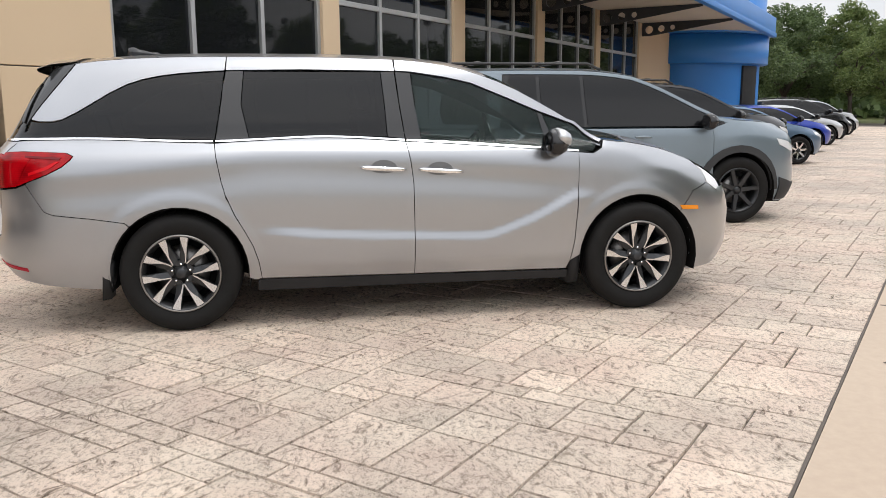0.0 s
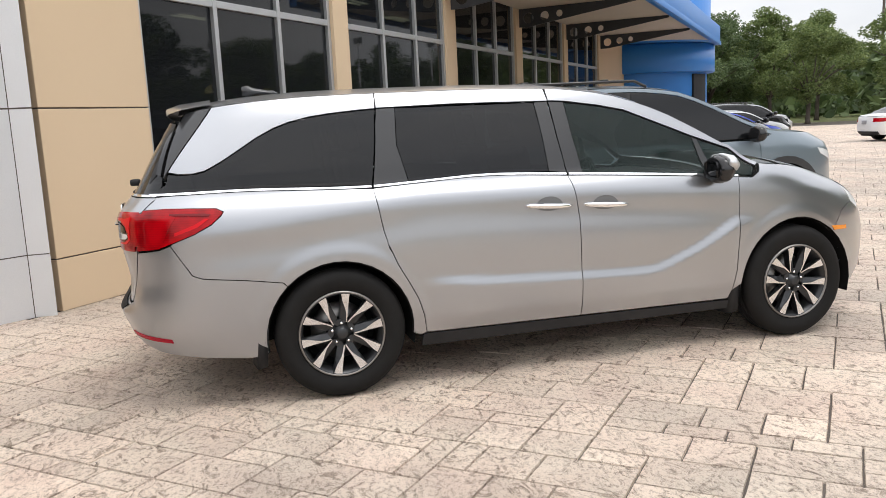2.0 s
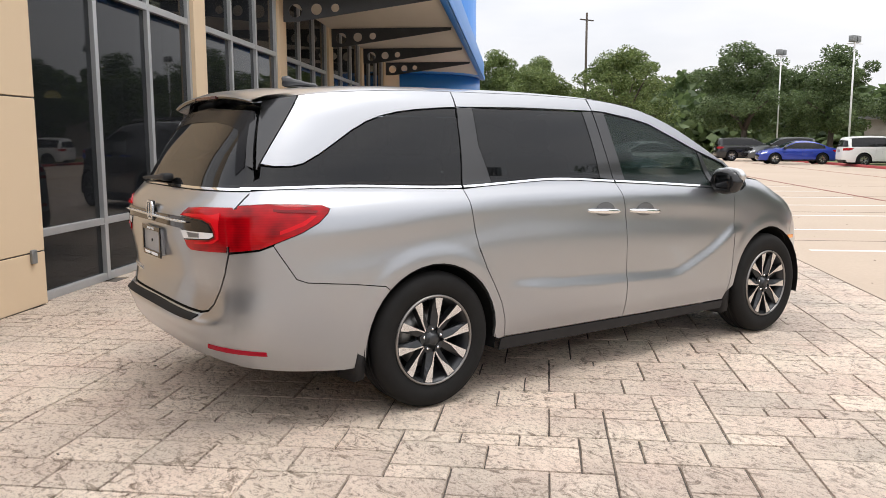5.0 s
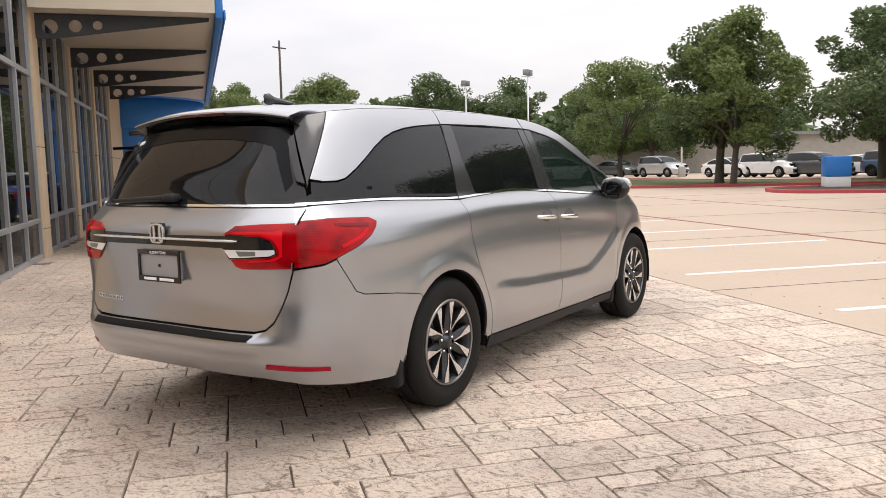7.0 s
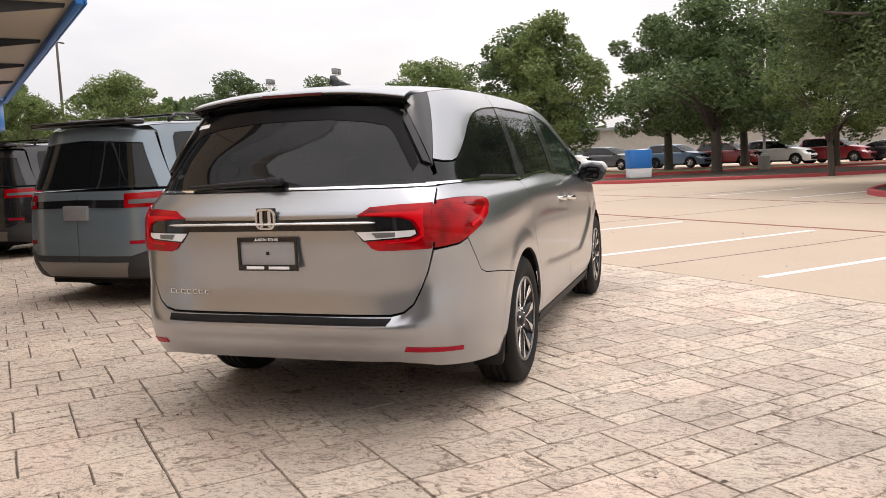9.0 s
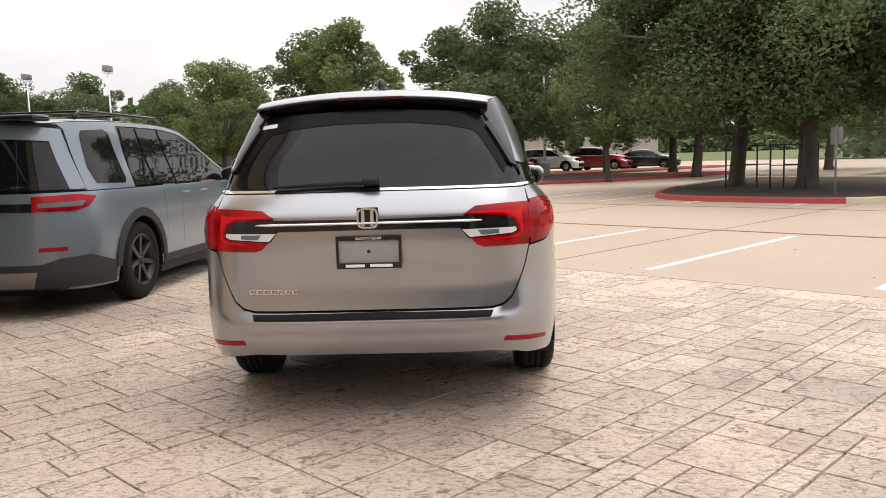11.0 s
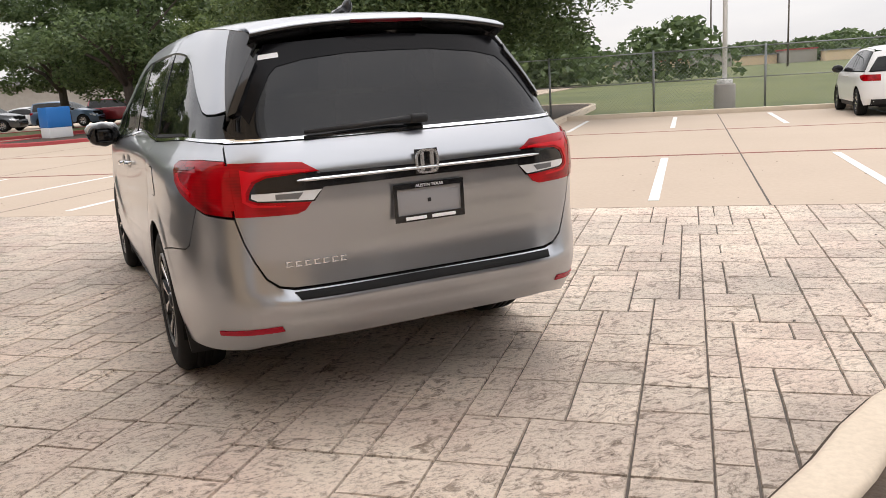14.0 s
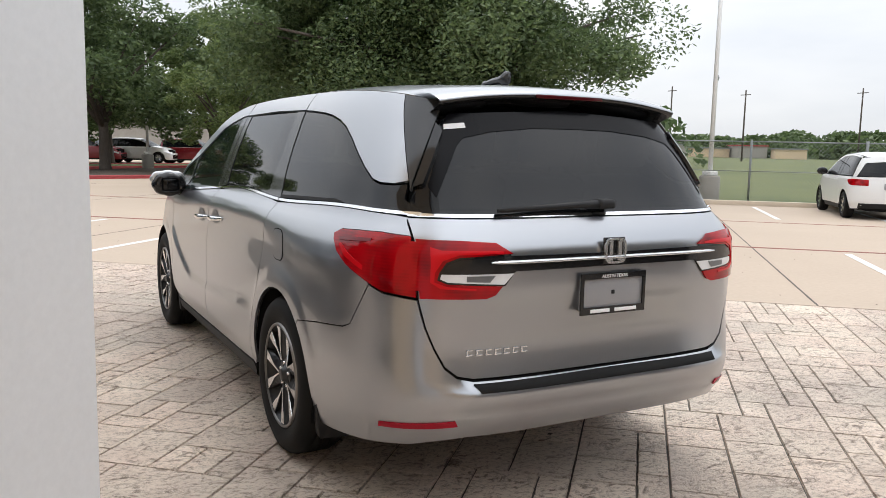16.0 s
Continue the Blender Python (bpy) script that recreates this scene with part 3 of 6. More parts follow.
def fork_bm(rim, h):
    """A forked spoke: two polished blades that flare to the rim, on dark recessed arms with a slot between."""
    bm = bmesh.new()
    # share of the radius; angles of the slot's edge, the arm's crest and the blade's outer edge
    rows = [(0.29, 4.0, 30.0, 35.0), (0.40, 5.5, 26.0, 30.5), (0.52, 7.5, 22.5, 27.0), (0.64, 9.0, 17.5, 25.0), (0.76, 9.5, 13.5, 23.8), (0.88, 9.8, 11.6, 23.0), (1.0, 10.0, 10.8, 22.8)]

    def at(r, a, y):
        a = math.radians(a)
        return bm.verts.new((r * math.sin(a), y, r * math.cos(a)))

    for side in (-1, 1):
        lines = []
        for f, a0, a1, a2 in rows:
            r, y = f * rim, -h + 0.030 - 0.021 * f
            deep = y + (0.020 if f < 0.95 else 0.008)
            lines.append([at(r, side * a0, y + 0.05), at(r, side * a0, deep), at(r, side * (a1 - 0.25), y + 0.006), at(r, side * a1, y), at(r, side * a2, y), at(r, side * (a2 + 0.3), y + 0.004), at(r, side * (a2 + 0.6), y + 0.05)])
        for p, q in zip(lines, lines[1:]):
            for k in range(6):
                face = bm.faces.new((p[k], p[k + 1], q[k + 1], q[k]))
                face.material_index = 0 if k in (3, 4) else 1
        for line in (lines[0], lines[-1]):
            bm.faces.new(line).material_index = 1
    # the dark palm that joins the two arms at the hub
    ring = [(0.20, -20), (0.20, 0), (0.20, 20), (0.29, 30), (0.33, 5), (0.33, -5), (0.29, -30)]
    front = [at(f * rim, a, -h + 0.034) for f, a in ring]
    back = [at(f * rim, a, -h + 0.07) for f, a in ring]
    bm.faces.new(front).material_index = 1
    for k in range(7):
        bm.faces.new((front[k], back[k], back[(k + 1) % 7], front[(k + 1) % 7])).material_index = 1
    bmesh.ops.recalc_face_normals(bm, faces=bm.faces[:])
    return bm


def wheel_set(R, rim, width, style, n=10):
    meshes = wheel_parts(R, rim, width, style)
    h = width / 2
    if style == "blade":
        return meshes + (finish(fork_bm(rim - 0.003, h), "spoke", ALLOY, DARK_ALLOY, False), None)
    blade = finish(spoke_bm(0.05, rim - 0.004, 0.05, 0.04, -h + 0.03, -h + 0.014, 0.04, 0.0, 0.002), "spoke", DARK_ALLOY if style == "dark" else ALLOY, DARK_ALLOY)
    return meshes + (blade, None)


def put_wheel(car, ws, m, n=10, turn=0.0, nuts=5):
    tyre, barrel, lip, disc, hub, nut, blade, slim = ws
    w = part("wheel", barrel, None, car, "", m)
    part("tyre", tyre, None, w)
    part("rim_lip", lip, None, w)
    part("brake_disc", disc, None, w)
    part("hub_cap", hub, None, w)
    for k in range(n):
        part("spoke", blade, None, w, "", Matrix.Rotation(turn + 2 * math.pi * k / n, 4, "Y"))
        if slim:
            part("slim_spoke", slim, None, w, "", Matrix.Rotation(turn + 2 * math.pi * (k + 0.5) / n, 4, "Y"))
    for k in range(nuts):
        a = 2 * math.pi * k / nuts
        part("wheel_nut", nut, None, w, "", Matrix.Translation((0.057 * math.sin(a), tyre.vertices[0].co.y + 0.001, 0.057 * math.cos(a))))
    return w


def liner(R, y0, y1):
    """The dark half drum inside a wheel arch."""
    verts, faces = [], []
    for k in range(17):
        a = math.pi * (k / 16) * 1.16 - 0.08 * math.pi
        for y in (y0, y1):
            verts.append((R * math.cos(a), y, R * math.sin(a)))
    verts.append((0, y1, 0))
    for k in range(16):
        faces.append((2 * k, 2 * k + 1, 2 * k + 3, 2 * k + 2))
        faces.append((2 * k + 1, 34, 2 * k + 3))
    return mesh_from("wheel_arch_liner", verts, faces, UNDER, True)


def bar_bm(sh, p, q, h, lift, depth):
    """A slim bar lying on the body's flank from p to q, both (x, z)."""
    bm = bmesh.new()
    rows = []
    for k in range(13):
        x, z = p[0] + (q[0] - p[0]) * k / 12, p[1] + (q[1] - p[1]) * k / 12
        s = sh.s_x(x, z)
        n, c = sh.normal(s, z), sh.at(s, z)
        bow = math.sin(math.pi * k / 12) ** 0.5 if lift > 0.015 else 1
        hh = h * (0.55 + 0.45 * math.sin(math.pi * k / 12) ** 0.6)
        up = Vector((0, 0, 1))
        c = c + n * lift * bow
        rows.append([bm.verts.new(c + up * hh / 2 - n * depth), bm.verts.new(c + up * hh / 2), bm.verts.new(c + up * hh * 0.1 + n * depth * 0.3), bm.verts.new(c - up * hh / 2), bm.verts.new(c - up * hh / 2 - n * depth)])
    for a, b in zip(rows, rows[1:]):
        for k in range(5):
            bm.faces.new((a[k], b[k], b[(k + 1) % 5], a[(k + 1) % 5])).smooth = True
    bm.faces.new(rows[0])
    bm.faces.new(rows[-1][::-1])
    bmesh.ops.recalc_face_normals(bm, faces=bm.faces[:])
    return bm


def flip_y(me):
    """A mirrored copy of a mesh, for the other flank."""
    bm = bmesh.new()
    bm.from_mesh(me)
    for v in bm.verts:
        v.co.y = -v.co.y
    bmesh.ops.reverse_faces(bm, faces=bm.faces[:])
    out = bpy.data.meshes.new(me.name)
    bm.to_mesh(out)
    bm.free()
    for mt in me.materials:
        out.materials.append(mt)
    return out


def blob(name, points, mat, subdiv=2):
    """A rounded solid through a coarse cage: rows of equal-length rings."""
    verts = [p for ring in points for p in ring]
    n = len(points[0])
    faces = [tuple(range(n))[::-1], tuple(range((len(points) - 1) * n, len(points) * n))]
    for i in range(len(points) - 1):
        for k in range(n):
            faces.append((i * n + k, i * n + (k + 1) % n, (i + 1) * n + (k + 1) % n, (i + 1) * n + k))
    me = mesh_from(name, verts, faces, mat, True)
    bm = bmesh.new()
    bm.from_mesh(me)
    bmesh.ops.recalc_face_normals(bm, faces=bm.faces[:])
    for _ in range(subdiv):
        bmesh.ops.subdivide_edges(bm, edges=bm.edges[:], cuts=1, use_grid_fill=True, smooth=0.9)
    for f in bm.faces:
        f.smooth = True
    bm.to_mesh(me)
    bm.free()
    return me


def ring_x(x, y0, y1, z0, z1, c=0.3):
    """Eight points of a chamfered rectangle across the x axis."""
    dy, dz = (y1 - y0) * c, (z1 - z0) * c
    return [(x, y0 + dy, z0), (x, y1 - dy, z0), (x, y1, z0 + dz), (x, y1, z1 - dz), (x, y1 - dy, z1), (x, y0 + dy, z1), (x, y0, z1 - dz), (x, y0, z0 + dz)]


def mirror_mesh(scale=1.0):
    """A door mirror on the right flank, its foot at the origin."""
    s = scale
    return blob("mirror", [ring_x(-0.075 * s, -0.17 * s, 0.03 * s, -0.05 * s, 0.10 * s), ring_x(-0.03 * s, -0.22 * s, 0.05 * s, -0.07 * s, 0.125 * s), ring_x(0.03 * s, -0.20 * s, 0.05 * s, -0.06 * s, 0.11 * s), ring_x(0.075 * s, -0.15 * s, 0.02 * s, -0.03 * s, 0.07 * s)], GLOSS_BLACK, 2)


def seat_bm(w=0.5):
    bm = box_bm(-0.25, 0.28, -w / 2, w / 2, 0.0, 0.16, 0.05)
    m = Matrix.Translation((-0.27, 0, 0.36)) @ Matrix.Rotation(radians(-12), 4, "Y")
    for x0, x1, y0, y1, z0, z1 in ((-0.07, 0.07, -w / 2, w / 2, -0.3, 0.32), (-0.05, 0.05, -0.13, 0.13, 0.36, 0.55)):
        r = bmesh.ops.create_cube(bm, size=1, matrix=m @ Matrix.LocRotScale(((x0 + x1) / 2, (y0 + y1) / 2, (z0 + z1) / 2), None, (x1 - x0, y1 - y0, z1 - z0)))
        es = list({e for v in r["verts"] for e in v.link_edges})
        bmesh.ops.bevel(bm, geom=es, offset=0.04, segments=2, affect="EDGES", profile=0.6)
    for f in bm.faces:
        f.smooth = True
    return bm


# ---- the silver minivan ----
def minivan(m):
    car = thing("minivan", m, "clean silver minivan with dark windows standing on stamped paving", "car")
    lower = curve((0.57, 0.60), (1.0, 0.565), (1.46, 0.545), (1.89, 0.53), (2.2, 0.62), (2.54, 0.79))
    shoulder = curve((-1.0, 0.98), (-0.57, 1.0), (0.22, 1.08), (0.57, 1.115), (1.39, 1.085), (2.56, 1.0))

    def relief(x, z):
        d = 0.0
        zc = lower(x)
        # lower crease: the door skin steps out below it
        d += 0.017 * (1 - step(zc - 0.015, zc + 0.06, z)) * step(0.36, 0.75, x) * (1 - step(2.45, 2.75, x)) * step(0.28, 0.42, z)
        # shoulder crease: the flank leans in above it and is slightly hollow below
        sh = shoulder(x)
        fade = step(-0.95, -0.55, x) * (1 - step(2.1, 2.8, x))
        d -= 0.2 * 0.012 * math.log1p(math.exp(min(30, (min(z, 1.16) - sh) / 0.012))) * fade
        d -= 0.008 * math.exp(-((z - sh + 0.13) / 0.09) ** 2) * fade
        for cx in (0.0, 3.0):
            r = math.hypot(x - cx, z - 0.37)
            d += 0.006 * (1 - step(0.46, 0.53, r)) * step(0.25, 0.5, z)
        return d

    def ledge(y, z):
        """The loading ledge of the bumper: proud below, set back above, only between the corners."""
        mid = 1 - step(0.60, 0.80, abs(y))
        return mid * (0.028 * step(0.565, 0.602, z) * (1 - step(0.62, 0.95, z)) - 0.018 * step(0.46, 0.55, z) * (1 - step(0.565, 0.60, z)))

    sh = Shell(curve((0.2, 0.925), (0.30, 0.955), (0.5, 0.978), (0.75, 0.985), (0.95, 0.98), (1.05, 0.972), (1.10, 0.960), (1.19, 0.905), (1.3, 0.873), (1.5, 0.80), (1.62, 0.745), (1.70, 0.685), (1.74, 0.62)),
               curve((0.28, -1.04), (0.36, -1.11), (0.45, -1.165), (0.54, -1.18), (0.60, -1.175), (0.75, -1.155), (0.95, -1.165), (1.06, -1.165), (1.14, -1.125), (1.2, -1.075), (1.4, -0.96), (1.57, -0.85), (1.65, -0.80), (1.72, -0.77)),
               curve((0.2, 3.86), (0.4, 3.96), (0.6, 3.97), (0.75, 3.94), (0.85, 3.88), (0.95, 3.76), (1.05, 3.5), (1.12, 3.3), (1.2, 3.1)),
               0.3, 2.55, 4.9, 2.9,
               curve((-0.85, 1.60), (-0.6, 1.655), (-0.31, 1.682), (0.0, 1.696), (0.32, 1.70), (0.8, 1.70), (1.4, 1.685), (1.73, 1.645), (2.08, 1.535), (2.4, 1.365), (2.57, 1.262), (2.73, 1.165), (2.95, 1.14), (3.2, 1.095), (3.4, 1.035), (3.55, 0.965), (3.7, 0.875), (3.85, 0.77)),
               curve((-0.85, 0.045), (0.0, 0.05), (1.5, 0.05), (2.0, 0.075), (2.6, 0.09), (3.0, 0.055), (3.5, 0.05), (3.85, 0.03)), relief, ledge)
    belt = curve((-1.05, 1.19), (-0.55, 1.195), (0.22, 1.17), (0.51, 1.18), (0.88, 1.193), (1.42, 1.165), (2.56, 1.085), (2.75, 1.07))
    run = lambda x0, x1, k=10, dz=0.0: [(x0 + (x1 - x0) * i / k, belt(x0 + (x1 - x0) * i / k) + dz) for i in range(k + 1)]
    top = lambda x0, x1, k=12, dz=0.0: [(x0 + (x1 - x0) * i / k, sh.edge(x0 + (x1 - x0) * i / k) + dz) for i in range(k + 1)]
    gap_q = [(0.235, 1.165), (0.25, 1.05), (0.27, 0.93), (0.30, 0.83), (0.34, 0.73), (0.40, 0.62), (0.445, 0.53), (0.475, 0.43), (0.49, 0.32)]
    gap_m = [(1.42, 1.163), (1.445, 1.03), (1.46, 0.91), (1.463, 0.6), (1.46, 0.312)]
    gap_f = [(2.56, 1.083), (2.558, 0.85), (2.55, 0.69), (2.535, 0.5), (2.51, 0.36)]
    lamp_low = [(0.788, 0.905, "r"), (-0.93, 0.918), (-0.86, 0.945), (-0.74, 0.99), (-0.65, 1.035), (-0.6, 1.075)]
    lamp_top = [(-0.583, 1.098), (-0.62, 1.117), (-0.75, 1.124), (-0.88, 1.128), (0.789, 1.122, "r")]
    bump_gap = [(-0.305, 0.695), (-0.5, 0.725), (-0.72, 0.75), (-0.77, 0.77), (-0.87, 0.935)]
    arch_r = arc(0, 0.37, 0.413, -6, 133)
    arch_b = arc(0, 0.37, 0.413, 133, 189, 6)
    panels = [
        ("rear_quarter_panel", gap_q + [(0.452, 0.31)] + arch_r + bump_gap + lamp_low[2:] + lamp_top + [(0.78, 1.17, "r"), (0.77, 1.187, "r")] + run(-0.99, 0.235)[1:-1], SILVER, 0),
        ("sliding_door", gap_q + [(1.46, 0.312)] + gap_m[::-1][1:] + run(1.42, 0.235)[1:-1], SILVER, 0),
        ("front_door", gap_m + [(2.49, 0.305), (2.51, 0.36)] + gap_f[::-1][1:] + run(2.56, 1.42)[1:-1], SILVER, 0),
        ("front_fender", gap_f + arc(3.0, 0.37, 0.425, 176, 44) + [(3.42, 0.80), (3.56, 0.85), (3.49, 0.975)] + top(3.47, 2.74, 12, -0.004) + [(2.72, 1.11), (2.66, 1.075)], SILVER, 0),
        ("rear_pillar", [(-0.595, 1.655), (-0.855, 1.315), (-0.8, 1.303), (-0.72, 1.303), (-0.66, 1.315), (-0.57, 1.36), (-0.38, 1.475), (-0.28, 1.525), (-0.19, 1.555), (-0.08, 1.578), (0.03, 1.592), (0.2, 1.605), (0.305, 1.61)] + top(0.315, -0.59), SILVER, 0),
        ("sliding_door_rail", [(0.31, 1.612), (0.8, 1.618), (1.375, 1.61)] + top(1.365, 0.315), SILVER, 0),
        ("roof_rail_panel", [(1.375, 1.612), (1.48, 1.605), (1.7, 1.572), (1.87, 1.535), (2.13, 1.428), (2.3, 1.355), (2.54, 1.265), (2.71, 1.145)] + top(2.735, 1.375), SILVER, 0),
        ("quarter_window", run(-0.97, 0.235, 8, 0.012) + [(0.305, 1.606), (0.2, 1.601), (0.03, 1.588), (-0.08, 1.574), (-0.19, 1.551), (-0.28, 1.521), (-0.38, 1.471), (-0.57, 1.356), (-0.66, 1.311), (-0.72, 1.299), (-0.8, 1.299), (-0.855, 1.306), (0.765, 1.25, "r")], GLASS, -0.003),
        ("door_pillar", [(0.24, 1.182), (0.31, 1.608), (0.42, 1.61), (0.40, 1.4), (0.445, 1.19)], GREY_BLACK, 0),
        ("sliding_window", [(0.445, 1.19), (0.40, 1.4), (0.42, 1.608), (1.28, 1.606), (1.295, 1.4), (1.305, 1.195), (0.88, 1.206), (0.7, 1.205)], GLASS, -0.003),
        ("door_pillar", [(1.305, 1.195), (1.295, 1.4), (1.28, 1.606), (1.37, 1.606), (1.39, 1.39), (1.418, 1.178)], GREY_BLACK, 0),
        ("door_pillar", [(1.42, 1.178), (1.392, 1.39), (1.375, 1.606), (1.475, 1.6), (1.49, 1.4), (1.525, 1.17)], GREY_BLACK, 0),
        ("front_window", [(1.525, 1.17), (1.49, 1.4), (1.478, 1.598), (1.7, 1.565), (1.87, 1.528), (2.13, 1.421), (2.3, 1.348), (2.33, 1.23), (2.36, 1.112)], GLASS_CLEAR, -0.003),
        ("door_pillar", [(2.362, 1.11), (2.33, 1.23), (2.302, 1.346), (2.34, 1.33), (2.38, 1.22), (2.43, 1.105)], GREY_BLACK, 0),
        ("corner_window", [(2.43, 1.105), (2.38, 1.22), (2.342, 1.328), (2.54, 1.258), (2.69, 1.14), (2.66, 1.088)], GLASS_CLEAR, -0.003),
        ("side_sill", [(0.465, 0.308), (0.49, 0.315), (2.50, 0.297), (2.50, 0.238), (0.46, 0.238)], MATTE_BLACK, 0.004),
        ("tail_lamp", lamp_low + lamp_top, LAMP_RED, 0.006),
        ("side_marker", [(3.30, 0.712), (3.47, 0.70), (3.475, 0.668), (3.33, 0.676)], AMBER, 0.003),
        ("headlamp", [(3.49, 0.972), (3.58, 0.925), (3.68, 0.86), (3.71, 0.81), (3.66, 0.79), (3.56, 0.85)], LAMP_CLEAR, 0.003),
    ]
    backs = []
    for left in (False, True):
        for name, pts, mat, lift in panels:
            res = 0.024 if name in ("rear_quarter_panel", "sliding_door", "front_door", "front_fender") else 0.04
            p = part(name, sh.patch(name, pts, mat, left, lift=lift, res=res), None, car)
            if name.endswith("panel") or name.endswith("door") or name == "front_fender":
                backs.append(sh.patch("x", pts, UNDER, left, lift=-0.013, thick=0.0, inset=-0.006, res=0.09))
            if name == "tail_lamp":
                part("lamp_lens", sh.patch("lamp_lens", [(0.775, 0.93, "r"), (-0.95, 0.935), (-0.90, 0.95), (-0.86, 1.03), (-0.82, 1.085), (-0.90, 1.108), (0.775, 1.105, "r")], LAMP_RED, left, lift=0.009, thick=0.003, res=0.03), None, p)
                part("light_guide", sh.patch("light_guide", [(-0.84, 0.985), (-0.72, 1.025), (-0.66, 1.065), (-0.68, 1.068), (-0.735, 1.04), (-0.84, 1.002)], LAMP_BRIGHT, left, lift=0.009, thick=0.003, inset=0, res=0.03), None, p)
                part("lamp_band", sh.patch("lamp_band", [(-0.64, 1.092), (-0.86, 1.105), (-0.86, 1.088), (-0.66, 1.075)], LAMP_DEEP, left, lift=0.009, thick=0.003, res=0.04), None, p)
            if name == "sliding_door":
                part("handle", finish(bar_bm(sh, (1.12, 1.005), (1.415, 0.987), 0.030, 0.036, 0.012), "handle", CHROME) if not left else flip_y(finish(bar_bm(sh, (1.12, 1.005), (1.415, 0.987), 0.030, 0.036, 0.012), "handle", CHROME)), None, p, "chrome handle")
                # flat patch: the recess's shade is only its darker grey
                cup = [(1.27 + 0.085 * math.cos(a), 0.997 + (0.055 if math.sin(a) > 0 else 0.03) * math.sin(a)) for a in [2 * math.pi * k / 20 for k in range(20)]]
                part("handle_cup_shade", sh.patch("handle_cup_shade", cup, SHADE_GREY, left, lift=lift + 0.003, thick=0.0, inset=0, res=0.03), None, p)
            if name == "front_door":
                hb = finish(bar_bm(sh, (1.49, 0.988), (1.785, 0.968), 0.030, 0.036, 0.012), "handle", CHROME)
                part("handle", flip_y(hb) if left else hb, None, p, "chrome handle")
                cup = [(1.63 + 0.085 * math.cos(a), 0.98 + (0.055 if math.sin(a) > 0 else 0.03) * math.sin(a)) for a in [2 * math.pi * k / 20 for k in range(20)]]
                part("handle_cup_shade", sh.patch("handle_cup_shade", cup, SHADE_GREY, left, lift=lift + 0.003, thick=0.0, inset=0, res=0.03), None, p)
            if name == "quarter_window":
                part("window_seal", sh.patch("window_seal", [(-0.5, 1.212), (0.225, 1.186), (0.228, 1.2), (-0.42, 1.222)], MATTE_BLACK, left, lift=0.006, thick=0.01, inset=0, res=0.06), None, p)
    for left in (False, True):
        for x0, x1 in ((-0.955, 0.228), (0.242, 1.413), (1.427, 2.56)):
            part("belt_trim", sh.patch("belt_trim", run(x0, x1, 12, 0.0) + run(x1, x0, 12, 0.012), CHROME, left, lift=0.006, thick=0.01, inset=0, res=0.06), None, car, "thin chrome strip under the windows")
    # fuel flap on the left flank
    # the larger near-black patch paints the shaded gap round the flap
    for grow, mat, lift in ((0.004, UNDER, 0.0012), (0.0, SILVER, 0.0025)):
        flap = [(0.02 + (0.075 + grow) * math.copysign(abs(math.cos(a)) ** 0.6, math.cos(a)), 0.985 + (0.07 + grow) * math.copysign(abs(math.sin(a)) ** 0.6, math.sin(a))) for a in [2 * math.pi * k / 28 for k in range(28)]]
        part("fuel_flap" if mat is SILVER else "fuel_flap_gap_shade", sh.patch("fuel_flap", flap, mat, True, lift=lift, thick=0.001, inset=0, res=0.03), None, car)
    # tail
    gate = [(0.0, 0.602, "r"), (0.592, 0.602, "r"), (0.65, 0.614, "r"), (0.695, 0.65, "r"), (0.731, 0.72, "r"), (0.762, 0.80, "r"), (0.786, 0.90, "r"), (0.787, 1.0, "r"), (0.787, 1.11, "r"), (0.776, 1.186, "r"), (0.0, 1.187, "r")]
    g = part("tailgate", sh.patch("tailgate", gate, SILVER, both=True, res=0.035), None, car)
    backs.append(sh.patch("x", gate, UNDER, both=True, lift=-0.013, thick=0, inset=-0.006, res=0.08))
    bump = [(0.0, 0.372, "r"), (0.6, 0.372, "r"), (0.72, 0.352, "r"), (-0.98, 0.335), (-0.8, 0.31), (-0.53, 0.285), (-0.43, 0.285)] + arch_b[::-1] + bump_gap + [(-0.93, 0.912), (0.788, 0.897, "r"), (0.764, 0.80, "r"), (0.733, 0.718, "r"), (0.698, 0.647, "r"), (0.653, 0.609, "r"), (0.594, 0.596, "r"), (0.0, 0.596, "r")]
    b = part("rear_bumper", sh.patch("rear_bumper", bump, SILVER, both=True, res=0.035), None, car)
    backs.append(sh.patch("x", bump, UNDER, both=True, lift=-0.013, thick=0, inset=-0.006, res=0.08))
    part("step_pad", sh.patch("step_pad", [(0.0, 0.562, "r"), (0.585, 0.562, "r"), (0.60, 0.585, "r"), (0.0, 0.588, "r")], RUBBER, both=True, lift=0.007, thick=0.014, inset=0, res=0.03), None, b, "ribbed black rubber step pad")
    for left in (False, True):
        part("rear_reflector", sh.patch("rear_reflector", [(0.645, 0.428, "r"), (0.87, 0.398, "r"), (0.875, 0.424, "r"), (0.66, 0.455, "r")], REFLECTOR, left, lift=0.004, thick=0.008, res=0.03), None, b, "long red reflector")
